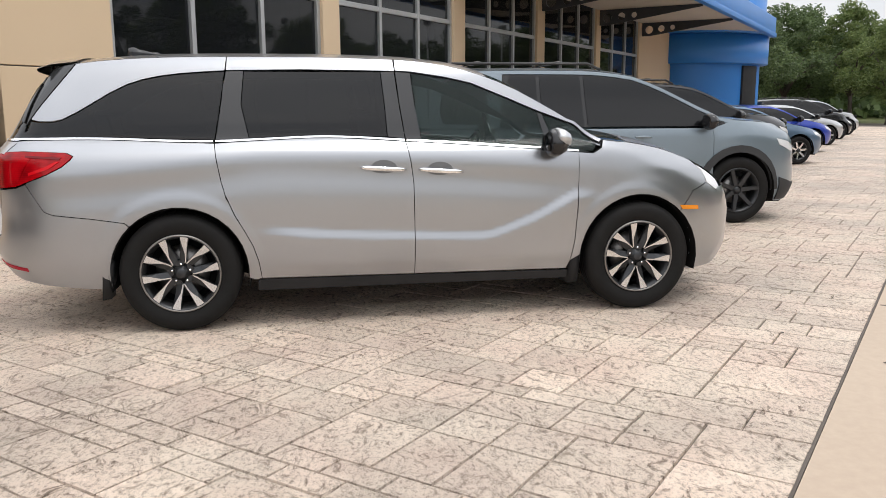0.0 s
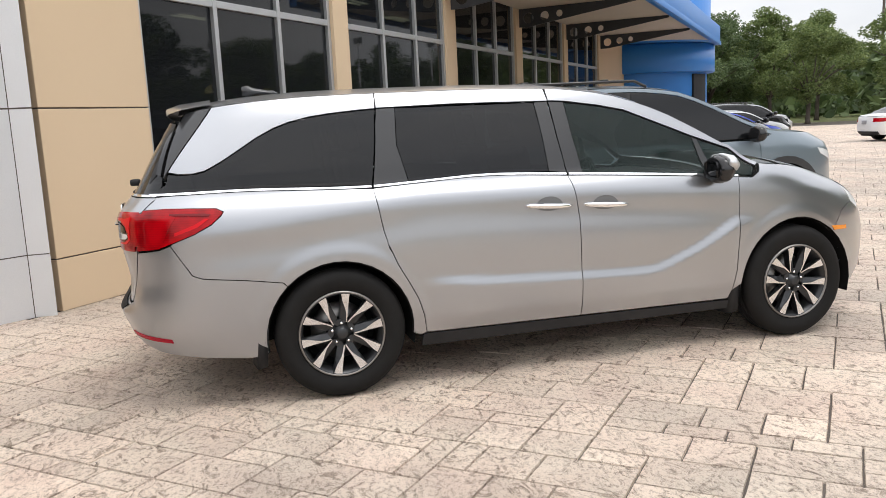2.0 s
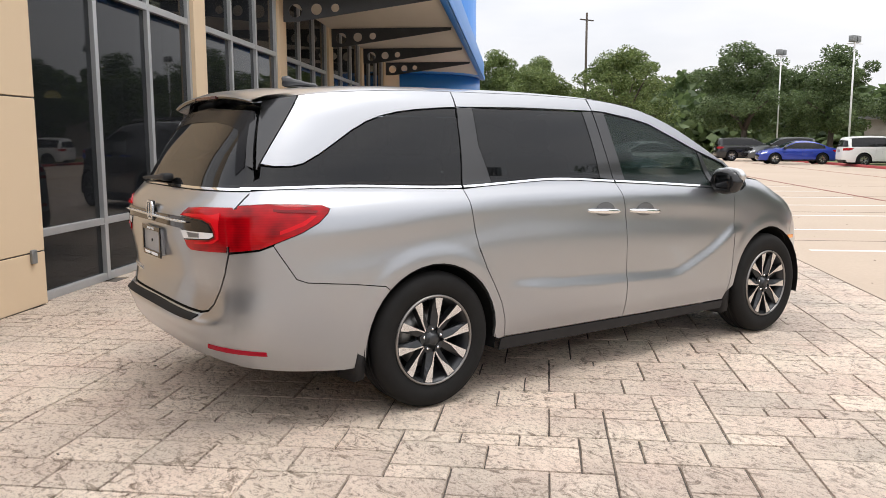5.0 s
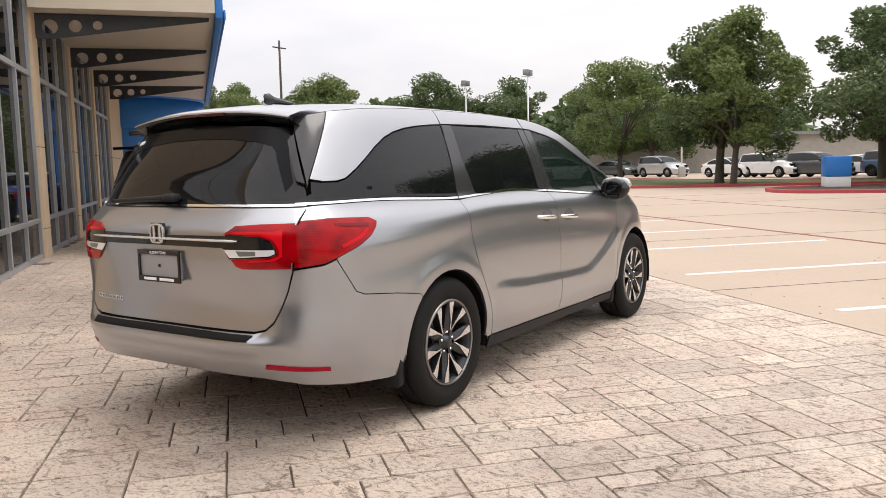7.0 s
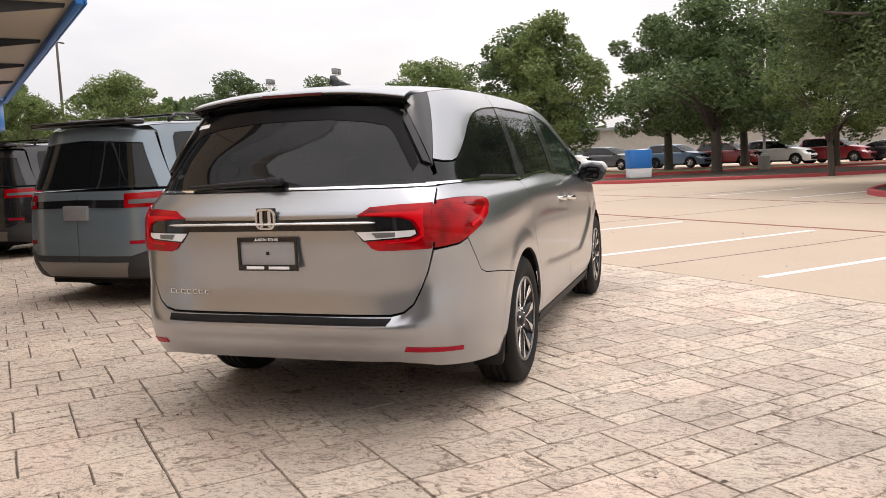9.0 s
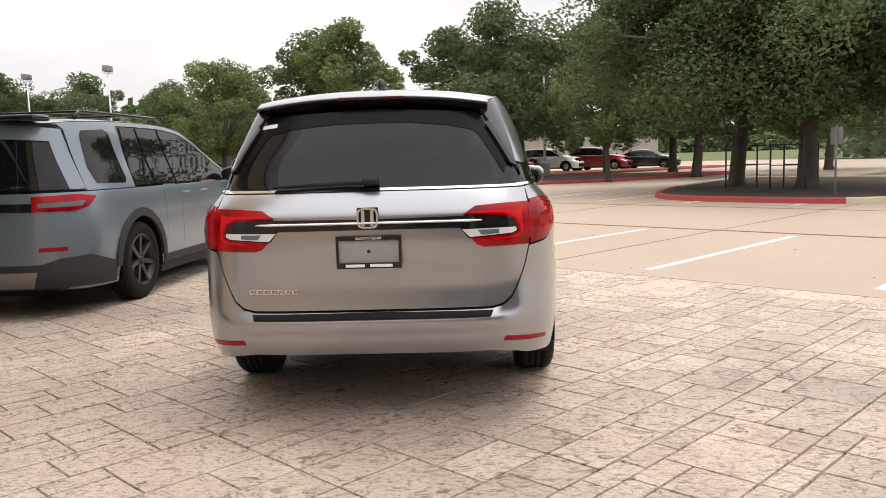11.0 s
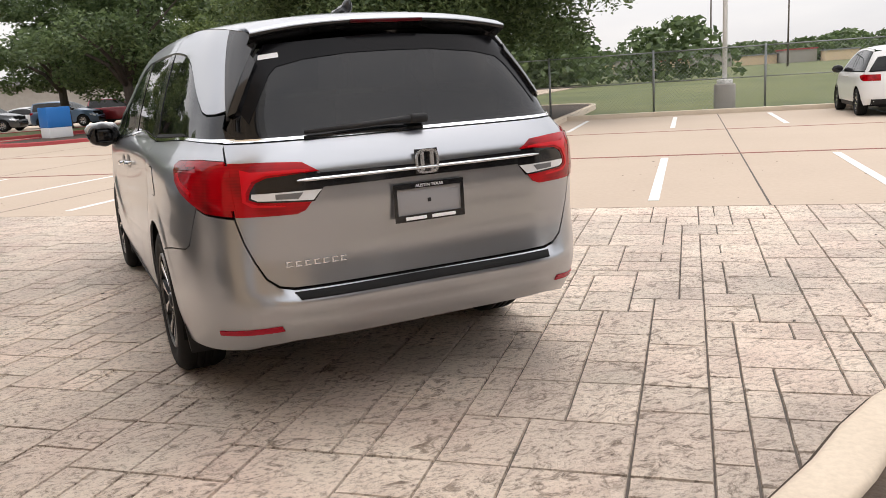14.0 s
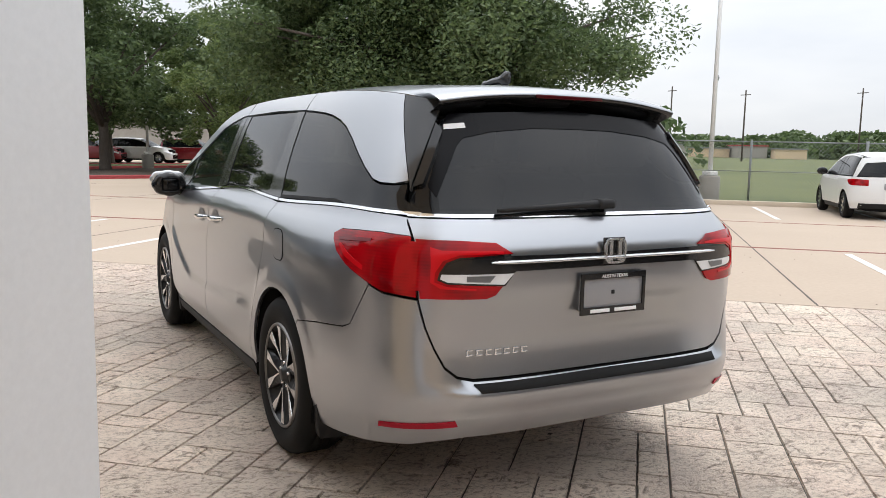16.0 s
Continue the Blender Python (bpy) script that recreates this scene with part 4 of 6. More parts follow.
        lamp = part("gate_lamp", sh.patch("gate_lamp", [(0.782, 1.114, "r"), (0.65, 1.112, "r"), (0.52, 1.104, "r"), (0.455, 1.064, "r"), (0.56, 1.058, "r"), (0.66, 1.052, "r"), (0.70, 1.035, "r"), (0.722, 1.0, "r"), (0.728, 0.975, "r"), (0.70, 0.962, "r"), (0.495, 0.950, "r"), (0.525, 0.915, "r"), (0.56, 0.902, "r"), (0.782, 0.903, "r")], LAMP_RED, left, lift=0.008, thick=0.014, res=0.03), None, g, "red tail lamp on the gate")
        part("lamp_bezel", sh.patch("lamp_bezel", [(0.75, 1.062, "r"), (0.47, 1.070, "r"), (0.447, 1.0, "r"), (0.488, 0.948, "r"), (0.75, 0.96, "r")], GLOSS_BLACK, left, lift=0.004, thick=0.006, inset=0, res=0.03), None, lamp)
        part("reversing_lens", sh.patch("reversing_lens", [(0.72, 0.997, "r"), (0.45, 0.996, "r"), (0.492, 0.952, "r"), (0.70, 0.964, "r"), (0.724, 0.976, "r")], LAMP_CLEAR, left, lift=0.0075, thick=0.008, res=0.03), None, lamp, "clear reversing lens")
        part("lens_insert", sh.patch("lens_insert", [(0.635, 0.988, "r"), (0.53, 0.988, "r"), (0.55, 0.964, "r"), (0.635, 0.968, "r")], SHADE_GREY, left, lift=0.009, thick=0.002, inset=0, res=0.03), None, lamp)
        part("light_guide", sh.patch("light_guide", [(0.748, 1.088, "r"), (0.715, 1.078, "r"), (0.55, 1.078, "r"), (0.50, 1.074, "r"), (0.50, 1.066, "r"), (0.66, 1.062, "r"), (0.712, 1.042, "r"), (0.736, 1.0, "r"), (0.738, 0.968, "r"), (0.70, 0.952, "r"), (0.60, 0.944, "r"), (0.60, 0.936, "r"), (0.72, 0.942, "r"), (0.752, 0.965, "r"), (0.750, 1.03, "r")], LAMP_BRIGHT, left, lift=0.011, thick=0.003, inset=0.001, res=0.03), None, lamp)
    part("gate_bar", sh.patch("gate_bar", [(0.0, 1.0, "r"), (0.42, 0.999, "r"), (0.718, 1.0, "r"), (0.697, 1.034, "r"), (0.655, 1.050, "r"), (0.45, 1.061, "r"), (0.0, 1.056, "r")], GLOSS_BLACK, both=True, lift=0.010, thick=0.018, res=0.03), None, g, "gloss black bar between the lamps")
    strip = bmesh.new()
    rows = []
    for k in range(33):
        y = -0.55 + 1.1 * k / 32
        q = sh.s_y(-y, 1.036)
        c, n = sh.at(q, 1.036), sh.normal(q, 1.036)
        hh = 0.007 * min(1, (0.56 - abs(y)) / 0.06 + 0.25)
        rows.append([strip.verts.new(c + n * o + Vector((0, 0, hh * v))) for o, v in ((0.006, 1), (0.018, 0.9), (0.024, -0.1), (0.021, -0.8), (0.006, -1))])
    for a, c in zip(rows, rows[1:]):
        for k in range(4):
            strip.faces.new((a[k], a[k + 1], c[k + 1], c[k])).smooth = True
    bmesh.ops.recalc_face_normals(strip, faces=strip.faces[:])
    part("gate_strip", strip, SATIN, g, "chrome strip")
    part("gate_trim", sh.patch("gate_trim", [(0.0, 1.188, "r"), (0.772, 1.188, "r"), (0.77, 1.2, "r"), (0.0, 1.2, "r")], CHROME, both=True, lift=0.004, thick=0.01, inset=0, res=0.03), None, g, "chrome strip under the rear window")
    win = part("rear_window", sh.patch("rear_window", [(0.0, 1.2, "r"), (0.765, 1.194, "r"), (0.752, 1.25, "r"), (0.72, 1.31, "r"), (0.60, 1.53, "r"), (0.56, 1.575, "r"), (0.0, 1.605, "r")], GLASS, both=True, lift=-0.004, res=0.04), None, car, "dark tinted rear window")
    # black band along the glass edge, the spoiler's shade put into its colour
    part("window_band", sh.patch("window_band", [(0.0, 1.53, "r"), (0.20, 1.527, "r"), (0.40, 1.508, "r"), (0.52, 1.482, "r"), (0.555, 1.45, "r"), (0.63, 1.33, "r"), (0.672, 1.26, "r"), (0.69, 1.30, "r"), (0.62, 1.44, "r"), (0.585, 1.53, "r"), (0.555, 1.575, "r"), (0.0, 1.605, "r")], SPOILER_SHADE, both=True, lift=-0.001, thick=0.002, inset=0, res=0.04), None, win)
    part("sticker", sh.patch("sticker", [(-0.585, 1.512, "r"), (-0.50, 1.52, "r"), (-0.50, 1.54, "r"), (-0.58, 1.532, "r")], WHITE_INK, lift=0.001, thick=0.001, inset=0, res=0.03), None, win, "small white sticker")
    for left in (False, True):
        part("spoiler_cheek", sh.patch("spoiler_cheek", [(-0.60, 1.652), (-0.858, 1.312), (0.745, 1.275, "r"), (0.70, 1.37, "r"), (0.605, 1.54, "r"), (0.57, 1.60, "r"), (0.56, 1.625, "r")], GREY_BLACK, left, lift=0.004, thick=0.02, res=0.035), None, car, "dark grey spoiler cheek")
        part("spoiler_fin", sh.patch("spoiler_fin", [(0.735, 1.285, "r"), (0.70, 1.30, "r"), (0.59, 1.50, "r"), (0.605, 1.535, "r")], GLOSS_BLACK, left, lift=0.014, thick=0.03, res=0.035), None, car)
    # roof spoiler
    rows = []
    for k in range(25):
        y = -0.6 + 1.2 * k / 24
        e = abs(y) / 0.6
        d, z = 0.022 * e ** 2.5, -0.045 * e ** 2.4
        rows.append([(-0.60, y, 1.716 + z), (-0.78 + d, y, 1.695 + z), (-0.852 + d, y, 1.672 + z), (-0.858 + d, y, 1.662 + z), (-0.845 + d, y, 1.648 + z), (-0.76 + d, y, 1.618 + z), (-0.70, y, 1.60 + z)])
    vs = [p for r in rows for p in r]
    fs = [(i * 7 + k, i * 7 + k + 1, i * 7 + k + 8, i * 7 + k + 7) for i in range(24) for k in range(6)]
    me = mesh_from("roof_spoiler", vs, [f[::-1] for f in fs], SILVER, True)
    me.materials.append(GLOSS_BLACK)
    for i, p in enumerate(me.polygons):
        if i % 6 >= 3:
            p.material_index = 1
    sp = part("roof_spoiler", me, None, car, "silver spoiler lip with a dark underside")
    part("brake_light", finish(box_bm(-0.861, -0.845, -0.17, 0.17, 1.648, 1.664, 0.003), "brake_light", BRAKE_LENS), None, sp, "high red brake light")
    part("roof", sh.deck("roof", -0.78, 1.98, SILVER), None, car)
    part("windscreen", sh.deck("windscreen", 1.985, 2.93, GLASS_CLEAR, inset=0.02, lift=-0.003), None, car)
    part("bonnet", sh.deck("bonnet", 2.935, 3.86, SILVER, inset=0.0), None, car)
    front = [(0.0, 0.24, "f"), (0.8, 0.24, "f"), (3.46, 0.235)] + arc(3.0, 0.37, 0.425, -17, 44) + [(3.42, 0.80), (3.56, 0.85), (3.66, 0.79), (3.71, 0.81), (0.45, 0.81, "f"), (0.0, 0.83, "f")]
    part("front_bumper", sh.patch("front_bumper", front, SILVER, both=True, res=0.05), None, car)
    part("grille", sh.patch("grille", [(0.0, 0.55, "f"), (0.42, 0.55, "f"), (0.5, 0.76, "f"), (0.0, 0.78, "f")], GLOSS_BLACK, both=True, lift=0.005, res=0.06), None, car)
    # antenna fin
    fin = blob("antenna_fin", [ring_x(-0.40, -0.006, 0.006, 1.742, 1.795, 0.45), ring_x(-0.33, -0.022, 0.022, 1.742, 1.785, 0.46), ring_x(-0.24, -0.03, 0.03, 1.742, 1.765, 0.42), ring_x(-0.18, -0.02, 0.02, 1.74, 1.75, 0.3)], GREY_BLACK, 1)
    part("antenna_fin", fin, None, car)
    # emblem, letters, plate
    xe = sh.at(0.0, 1.06).x - 0.012
    em = bmesh.new()
    for r, dx in ((0.052, 0.0), (0.052, -0.01), (0.043, -0.01), (0.043, 0.0)):
        for k in range(28):
            a = 2 * math.pi * k / 28
            q = (abs(math.cos(a)) ** 4 + abs(math.sin(a)) ** 4) ** -0.25
            em.verts.new((xe + dx, r * q * math.cos(a), 1.06 + r * q * math.sin(a) * 0.96))
    em.verts.ensure_lookup_table()
    for j in range(3):
        for k in range(28):
            em.faces.new((em.verts[j * 28 + k], em.verts[j * 28 + (k + 1) % 28], em.verts[(j + 1) * 28 + (k + 1) % 28], em.verts[(j + 1) * 28 + k]))
    for y0, y1 in ((-0.03, -0.014), (0.014, 0.03)):
        add_box(em, xe - 0.008, xe, y0, y1, 1.022, 1.098)
    bmesh.ops.recalc_face_normals(em, faces=em.faces[:])
    emb = part("emblem", em, SATIN, g, "chrome badge, plain shape")
    part("emblem_back", finish(box_bm(xe - 0.001, xe + 0.01, -0.052, 0.052, 1.008, 1.112, 0.004), "emblem_back", GLOSS_BLACK), None, emb)
    for k in range(7):
        y = 0.605 - k * 0.037
        s = sh.s_y(-y, 0.698)
        c, n = sh.at(s, 0.698), sh.normal(s, 0.698)
        lt = bmesh.new()
        add_box(lt, c.x - 0.006, c.x, y - 0.013, y + 0.013, 0.688, 0.692)
        add_box(lt, c.x - 0.006, c.x, y - 0.013, y + 0.013, 0.706, 0.71)
        add_box(lt, c.x - 0.006, c.x, y + 0.006, y + 0.012, 0.6925, 0.7055)
        part("badge_bar", lt, SATIN, g)
    xp = sh.at(0.0, 0.9).x - 0.012
    pl = part("number_plate", finish(box_bm(xp - 0.004, xp + 0.02, -0.152, 0.152, 0.825, 0.965, 0.006), "number_plate", PLATE), None, g, "grey blank plate in a black dealer frame")
    fr = bmesh.new()
    for y0, y1, z0, z1 in ((-0.16, 0.16, 0.953, 0.975), (-0.16, 0.16, 0.815, 0.843), (-0.16, -0.147, 0.8435, 0.9525), (0.147, 0.16, 0.8435, 0.9525)):
        add_box(fr, xp - 0.012, xp - 0.004, y0, y1, z0, z1)
    part("plate_frame", fr, GLOSS_BLACK, pl)
    part("plate_bolt", finish(box_bm(xp - 0.008, xp - 0.003, -0.008, 0.008, 0.89, 0.906, 0.003), "plate_bolt", MATTE_BLACK), None, pl)
    for y0, y1 in ((0.02, 0.115), (-0.115, -0.005)):
        part("plate_print", finish(box_bm(xp - 0.0145, xp - 0.012, y0, y1, 0.822, 0.836, 0.001), "plate_print", WHITE_INK), None, pl)
    tx = bpy.data.curves.new("plate_words", "FONT")
    tx.body, tx.size, tx.align_x, tx.extrude = "AUSTIN TEXAS", 0.019, "CENTER", 0.0006
    tmp = new("plate_words_source", tx)
    dg = bpy.context.evaluated_depsgraph_get()
    wm = bpy.data.meshes.new_from_object(tmp.evaluated_get(dg))
    bpy.data.objects.remove(tmp)
    wm.materials.clear()
    wm.materials.append(WHITE_INK)
    part("plate_words", wm, None, pl, "", Matrix(((0, 0, -1, xp - 0.0135), (-1, 0, 0, 0.0), (0, 1, 0, 0.957), (0, 0, 0, 1))))
    # wiper
    wp = tube_bm([(-1.10, -0.02, 1.235), (-1.085, 0.1, 1.232), (-1.08, 0.48, 1.215)], [0.02, 0.014, 0.008])
    wiper = part("rear_wiper", wp, MATTE_BLACK, car)
    part("wiper_hub", finish(box_bm(-1.12, -1.06, -0.05, 0.03, 1.215, 1.255, 0.015), "wiper_hub", MATTE_BLACK), None, wiper)
    # wheels
    ws = wheel_set(0.37, 0.242, 0.235, "blade")
    for x, left, turn in ((0.0, 0, -0.16), (3.0, 0, 0.12), (0.0, 1, 0.2), (3.0, 1, 0.5)):
        wm_ = Matrix.Translation((x, 0.862 if left else -0.862, 0.37)) @ (Matrix.Rotation(math.pi, 4, "Z") if left else Matrix.Identity(4))
        put_wheel(car, ws, wm_, 5, turn)
        part("wheel_arch_liner", liner(0.425, 0.965 if left else -0.965, 0.55 if left else -0.55), None, car, "", Matrix.Translation((x, 0, 0.37)))
    for left in (False, True):
        sgn = 1 if left else -1
        for x0, x1, z0, z1 in ((-0.495, -0.40, 0.215, 0.45), (2.49, 2.595, 0.20, 0.47)):
            fl = blob("mud_flap", [[(x0, sgn * 0.80, z0), (x0 + 0.02, sgn * 0.945, z0), (x1 - 0.02, sgn * 0.945, z0 + 0.01), (x1 - 0.03, sgn * 0.80, z0)], [(x0 + 0.03, sgn * 0.76, z1), (x0 + 0.04, sgn * 0.965, z1), (x1, sgn * 0.965, z1), (x1, sgn * 0.76, z1)]], MATTE_BLACK, 0)
            part("mud_flap", fl, None, car)
        mm = mirror_mesh(0.76)
        if left:
            mm = flip_y(mm)
        mi = part("door_mirror", mm, None, car, "", Matrix.Translation((2.385, sgn * 0.975, 1.125)))
        capm = blob("mirror_cap", [ring_x(-0.015, -0.168, 0.034, 0.022, 0.106), ring_x(0.01, -0.18, 0.042, 0.012, 0.109), ring_x(0.038, -0.168, 0.038, 0.01, 0.10), ring_x(0.075, -0.126, 0.023, 0.01, 0.071)], LIGHT_PAINT, 2)
        part("mirror_cap", flip_y(capm) if left else capm, None, mi, "silver cap")
        gl = finish(box_bm(-0.068, -0.06, -0.125, 0.0, -0.03, 0.07, 0.02), "mirror_glass", GLASS)
        part("mirror_glass", flip_y(gl) if left else gl, None, mi)
        part("mirror_foot", tube_bm([(2.40, sgn * 0.88, 1.09), (2.40, sgn * 1.0, 1.11)], [0.05, 0.035], 10), GLOSS_BLACK, car)
    # inside and underside
    # backing behind the panels, the shade of their gaps put into its colour
    bm = bmesh.new()
    for q in backs:
        bm.from_mesh(q)
    part("gap_shade_shell", finish(bm, "gap_shade_shell", UNDER), None, car)
    part("floor_pan", finish(box_bm(-0.72, 3.5, -0.56, 0.56, 0.30, 0.62, 0.03), "floor_pan", UNDER), None, car)
    part("dashboard", finish(box_bm(2.2, 2.75, -0.75, 0.75, 0.75, 1.08, 0.06), "dashboard", SEAT_CLOTH), None, car)
    for x, ys in ((1.55, (-0.38, 0.38)), (0.55, (-0.42, 0.0, 0.42)), (-0.35, (-0.42, 0.0, 0.42))):
        for y in ys:
            part("seat", finish(seat_bm(0.5 if len(ys) == 2 else 0.4), "seat", SEAT_CLOTH), None, car, "", Matrix.Translation((x, y, 0.66)))
    part("steering_wheel", lathe_mesh("steering_wheel", [(0.175 + 0.016 * math.cos(a), 0.016 * math.sin(a)) for a in [2 * math.pi * k / 8 for k in range(8)]], MATTE_BLACK, 32, "z", True), None, car, "", pose(2.1, 0.38, 1.02, 0, -65, 0))
    return car


van = minivan(pose(0, 0, 0))


# ---- plain parked cars ----
KINDS = {
    # tail, wheelbase, nose overhang, half width, belt, roof, tyre radius, roofline (x, z), screen foot, screen head, rear screen head, rear screen foot
    "sedan": dict(tail=-1.05, base=2.75, nose=0.92, w=0.91, belt=0.93, R=0.335, edge=((-1.05, 0.93), (-0.75, 0.98), (-0.45, 1.02), (0.0, 1.20), (0.35, 1.32), (0.9, 1.385), (1.4, 1.37), (1.8, 1.26), (2.35, 1.0), (2.7, 0.93), (3.2, 0.83), (3.65, 0.68)), roof=(0.38, 1.5), rear=(-0.5, 0.36), screen=(1.52, 2.38), bonnet=(2.4, 3.6), lid=(-1.03, -0.52), glass=(-0.18, 2.2)),
    "suv": dict(tail=-1.02, base=2.75, nose=0.92, w=0.94, belt=1.08, R=0.365, edge=((-0.95, 1.45), (-0.8, 1.56), (-0.4, 1.62), (0.3, 1.645), (1.0, 1.63), (1.5, 1.56), (1.9, 1.38), (2.35, 1.12), (2.8, 1.05), (3.3, 0.95), (3.66, 0.8)), roof=(-0.85, 1.52), rear=None, screen=(1.53, 2.36), bonnet=(2.38, 3.6), lid=None, glass=(-0.72, 2.2)),
    "tall_suv": dict(tail=-1.2, base=2.89, nose=1.0, w=1.0, belt=1.13, R=0.395, edge=((-1.1, 1.66), (-0.95, 1.74), (-0.5, 1.78), (0.3, 1.80), (1.0, 1.795), (1.55, 1.745), (2.0, 1.58), (2.4, 1.38), (2.75, 1.23), (3.1, 1.205), (3.5, 1.165), (3.7, 1.12), (3.82, 1.03)), roof=(-0.95, 1.65), rear=None, screen=(1.66, 2.72), bonnet=(2.74, 3.8), lid=None, glass=(-0.74, 2.45)),
    "hatch": dict(tail=-0.72, base=2.6, nose=0.82, w=0.85, belt=0.98, R=0.31, edge=((-0.68, 1.30), (-0.5, 1.42), (-0.2, 1.48), (0.5, 1.51), (1.0, 1.49), (1.4, 1.40), (1.8, 1.2), (2.2, 1.0), (2.6, 0.93), (3.1, 0.82), (3.4, 0.68)), roof=(-0.52, 1.3), rear=None, screen=(1.31, 2.15), bonnet=(2.17, 3.36), lid=None, glass=(-0.5, 2.0)),
}


def simple_car(m, kind, paint, label, rails=False, style="plain", group="parked cars", clad=False):
    k = KINDS[kind]
    car = thing("parked_car", m, label, "car", group)
    w, bz, R, base, tail = k["w"], k["belt"], k["R"], k["base"], k["tail"]
    nose = base + k["nose"]
    top_z = max(z for _, z in k["edge"])
    tall = kind != "sedan"
    sh = Shell(curve((0.2, w - 0.05), (0.4, w - 0.01), (0.65, w), (bz - 0.1, w - 0.015), (bz, w - 0.05), (bz + 0.3, w - 0.16), (top_z, w - 0.28), (top_z + 0.1, w - 0.36)),
               curve((0.25, tail + 0.1), (0.42, tail), (0.6, tail - 0.01), (bz, tail + 0.03), (bz + 0.12, tail + 0.06), (top_z, tail + (0.22 if tall else 0.5))),
               curve((0.2, nose - 0.12), (0.45, nose), (0.75, nose - 0.01), (0.95, nose - 0.04), (1.04, nose - 0.09), (1.12, nose - 0.2), (bz + 0.1, base + 0.5)) if clad else curve((0.2, nose - 0.1), (0.45, nose), (0.65, nose - 0.02), (0.85, nose - 0.3), (bz + 0.1, base + 0.4)), 0.35, base - 0.4, 4.2, 3.0,
               curve(*k["edge"]), curve((tail, 0.03), (1.0, 0.05), (nose, 0.03)))
    res = 0.09
    a0, a1 = (-2, 182)
    ar, af = arc(0, R, R + 0.055, a0, a1, 12), arc(base, R, R + 0.055, a0, a1, 12)
    g0, g1 = k["glass"]
    mid = (g0 + 0.35 + g1) / 2
    ed = lambda x0, x1, n=10, dz=-0.004: [(x0 + (x1 - x0) * i / n, sh.edge(x0 + (x1 - x0) * i / n) + dz) for i in range(n + 1)]
    low = 0.24
    backs = []
    door_r = 0.62
    panels = [
        ("rear_wing", [(door_r, bz), (door_r - 0.02, 0.62), (R + 0.07, low + 0.06)] + ar[0:1] + ar + [(-R - 0.06, low), (tail + 0.35, low), (0.0, low + 0.06, "r"), (0.0, bz, "r"), (0.6 * w, bz, "r")] + [(x, bz) for x in (tail + 0.3, tail + 0.6)], paint),
        ("rear_door", [(R + 0.07, low + 0.06), (door_r - 0.02, 0.62), (door_r, bz), (mid, bz), (mid, low + 0.06)], paint),
        ("front_door", [(mid, low + 0.06), (mid, bz), (g1 + 0.1, bz), (g1 + 0.1, 0.5), (g1 + 0.03, low + 0.06)], paint),
        ("front_wing", [(g1 + 0.03, low + 0.06), (g1 + 0.1, 0.5), (g1 + 0.1, bz)] + ed(g1 + 0.35, nose - 0.25, 8) + [(0.5 * w, 1.0 if clad else 0.68, "f"), (0.0, 1.02 if clad else 0.7, "f"), (0.0, low, "f"), (base + R + 0.15, low)] + af[0:1] + af, paint),
        ("side_sill", [(R + 0.07, low + 0.055), (g1 + 0.02, low + 0.055), (g1 + 0.02, low - 0.04), (R + 0.07, low - 0.04)], MATTE_BLACK),
    ]
    top_pts = ed(g0 + 0.02, g1 + 0.3, 14, -0.05)
    if clad:
        g0 = 0.02
        top_pts = ed(g0 + 0.06, g1 + 0.3, 14, -0.05)
        panels.append(("quarter_window", [(-0.62, bz + 0.06), (-0.66, bz + 0.2), (-0.60, top_z - 0.16), (-0.56, top_z - 0.11), (-0.2, top_z - 0.09), (-0.12, top_z - 0.12), (-0.10, bz + 0.10), (-0.14, bz + 0.05)], GLASS))
    if tall:
        panels.append(("upper_side", [(0.875 * w, bz + 0.003, "r"), (g0, bz + 0.003)] + ed(g0 + 0.06 * clad, g1 + 0.32, 14, -0.05) + ed(g1 + 0.4, tail + 0.4, 18) + [(0.67 * w, top_z - 0.1, "r")], paint))
    else:
        panels.append(("upper_side", [(tail + 0.2, bz), (g0, bz)] + ed(g0 + 0.05, g1 + 0.32, 14, -0.05) + ed(g1 + 0.4, tail + 0.1, 18), paint))
    cuts = [g0, door_r - 0.12 if clad else door_r + 0.02, mid, g1 + 0.25]
    for i in range(3):
        x0, x1 = cuts[i] + 0.02, cuts[i + 1] - 0.02
        if i == 2:
            pts = [(x0, bz + 0.02)] + ed(x0 - 0.02, x1 - 0.02, 8, -0.055) + [(x1 + 0.02, bz + 0.02)]
        elif i == 0:
            pts = [(x0 - 0.02, bz + 0.02)] + ed(x0 + 0.12, x1 - 0.01, 6, -0.055) + [(x1, bz + 0.02)]
        else:
            pts = [(x0, bz + 0.02)] + ed(x0 - 0.01, x1 - 0.02, 6, -0.055) + [(x1, bz + 0.02)]
        panels.append(("side_window", pts, GLASS))
    for left in (False, True):
        for name, pts, mat in panels:
            part(name, sh.patch(name, pts, mat, left, lift=0.004 if name == "quarter_window" else (-0.002 if mat in (GLASS, GLASS_CLEAR) else 0), inset=0.003, res=res), None, car)
        part("window_surround", sh.patch("window_surround", [(g0, bz + 0.02)] + top_pts + [(g1 + 0.32, bz + 0.02)], GLOSS_BLACK, left, lift=-0.012, thick=0, inset=0, res=0.12), None, car)
        up, hl = (0.03, 0.22) if clad else (0.0, 0.0)
        tl = [(tail + 0.50, bz - 0.075 + up), (tail + 0.3, bz - 0.05 + up), (0.55 * w, bz - 0.06 + up, "r"), (0.55 * w, bz - 0.2 + up, "r"), (tail + 0.26, bz - 0.2 + up), (tail + 0.38, bz - 0.17 + up)]
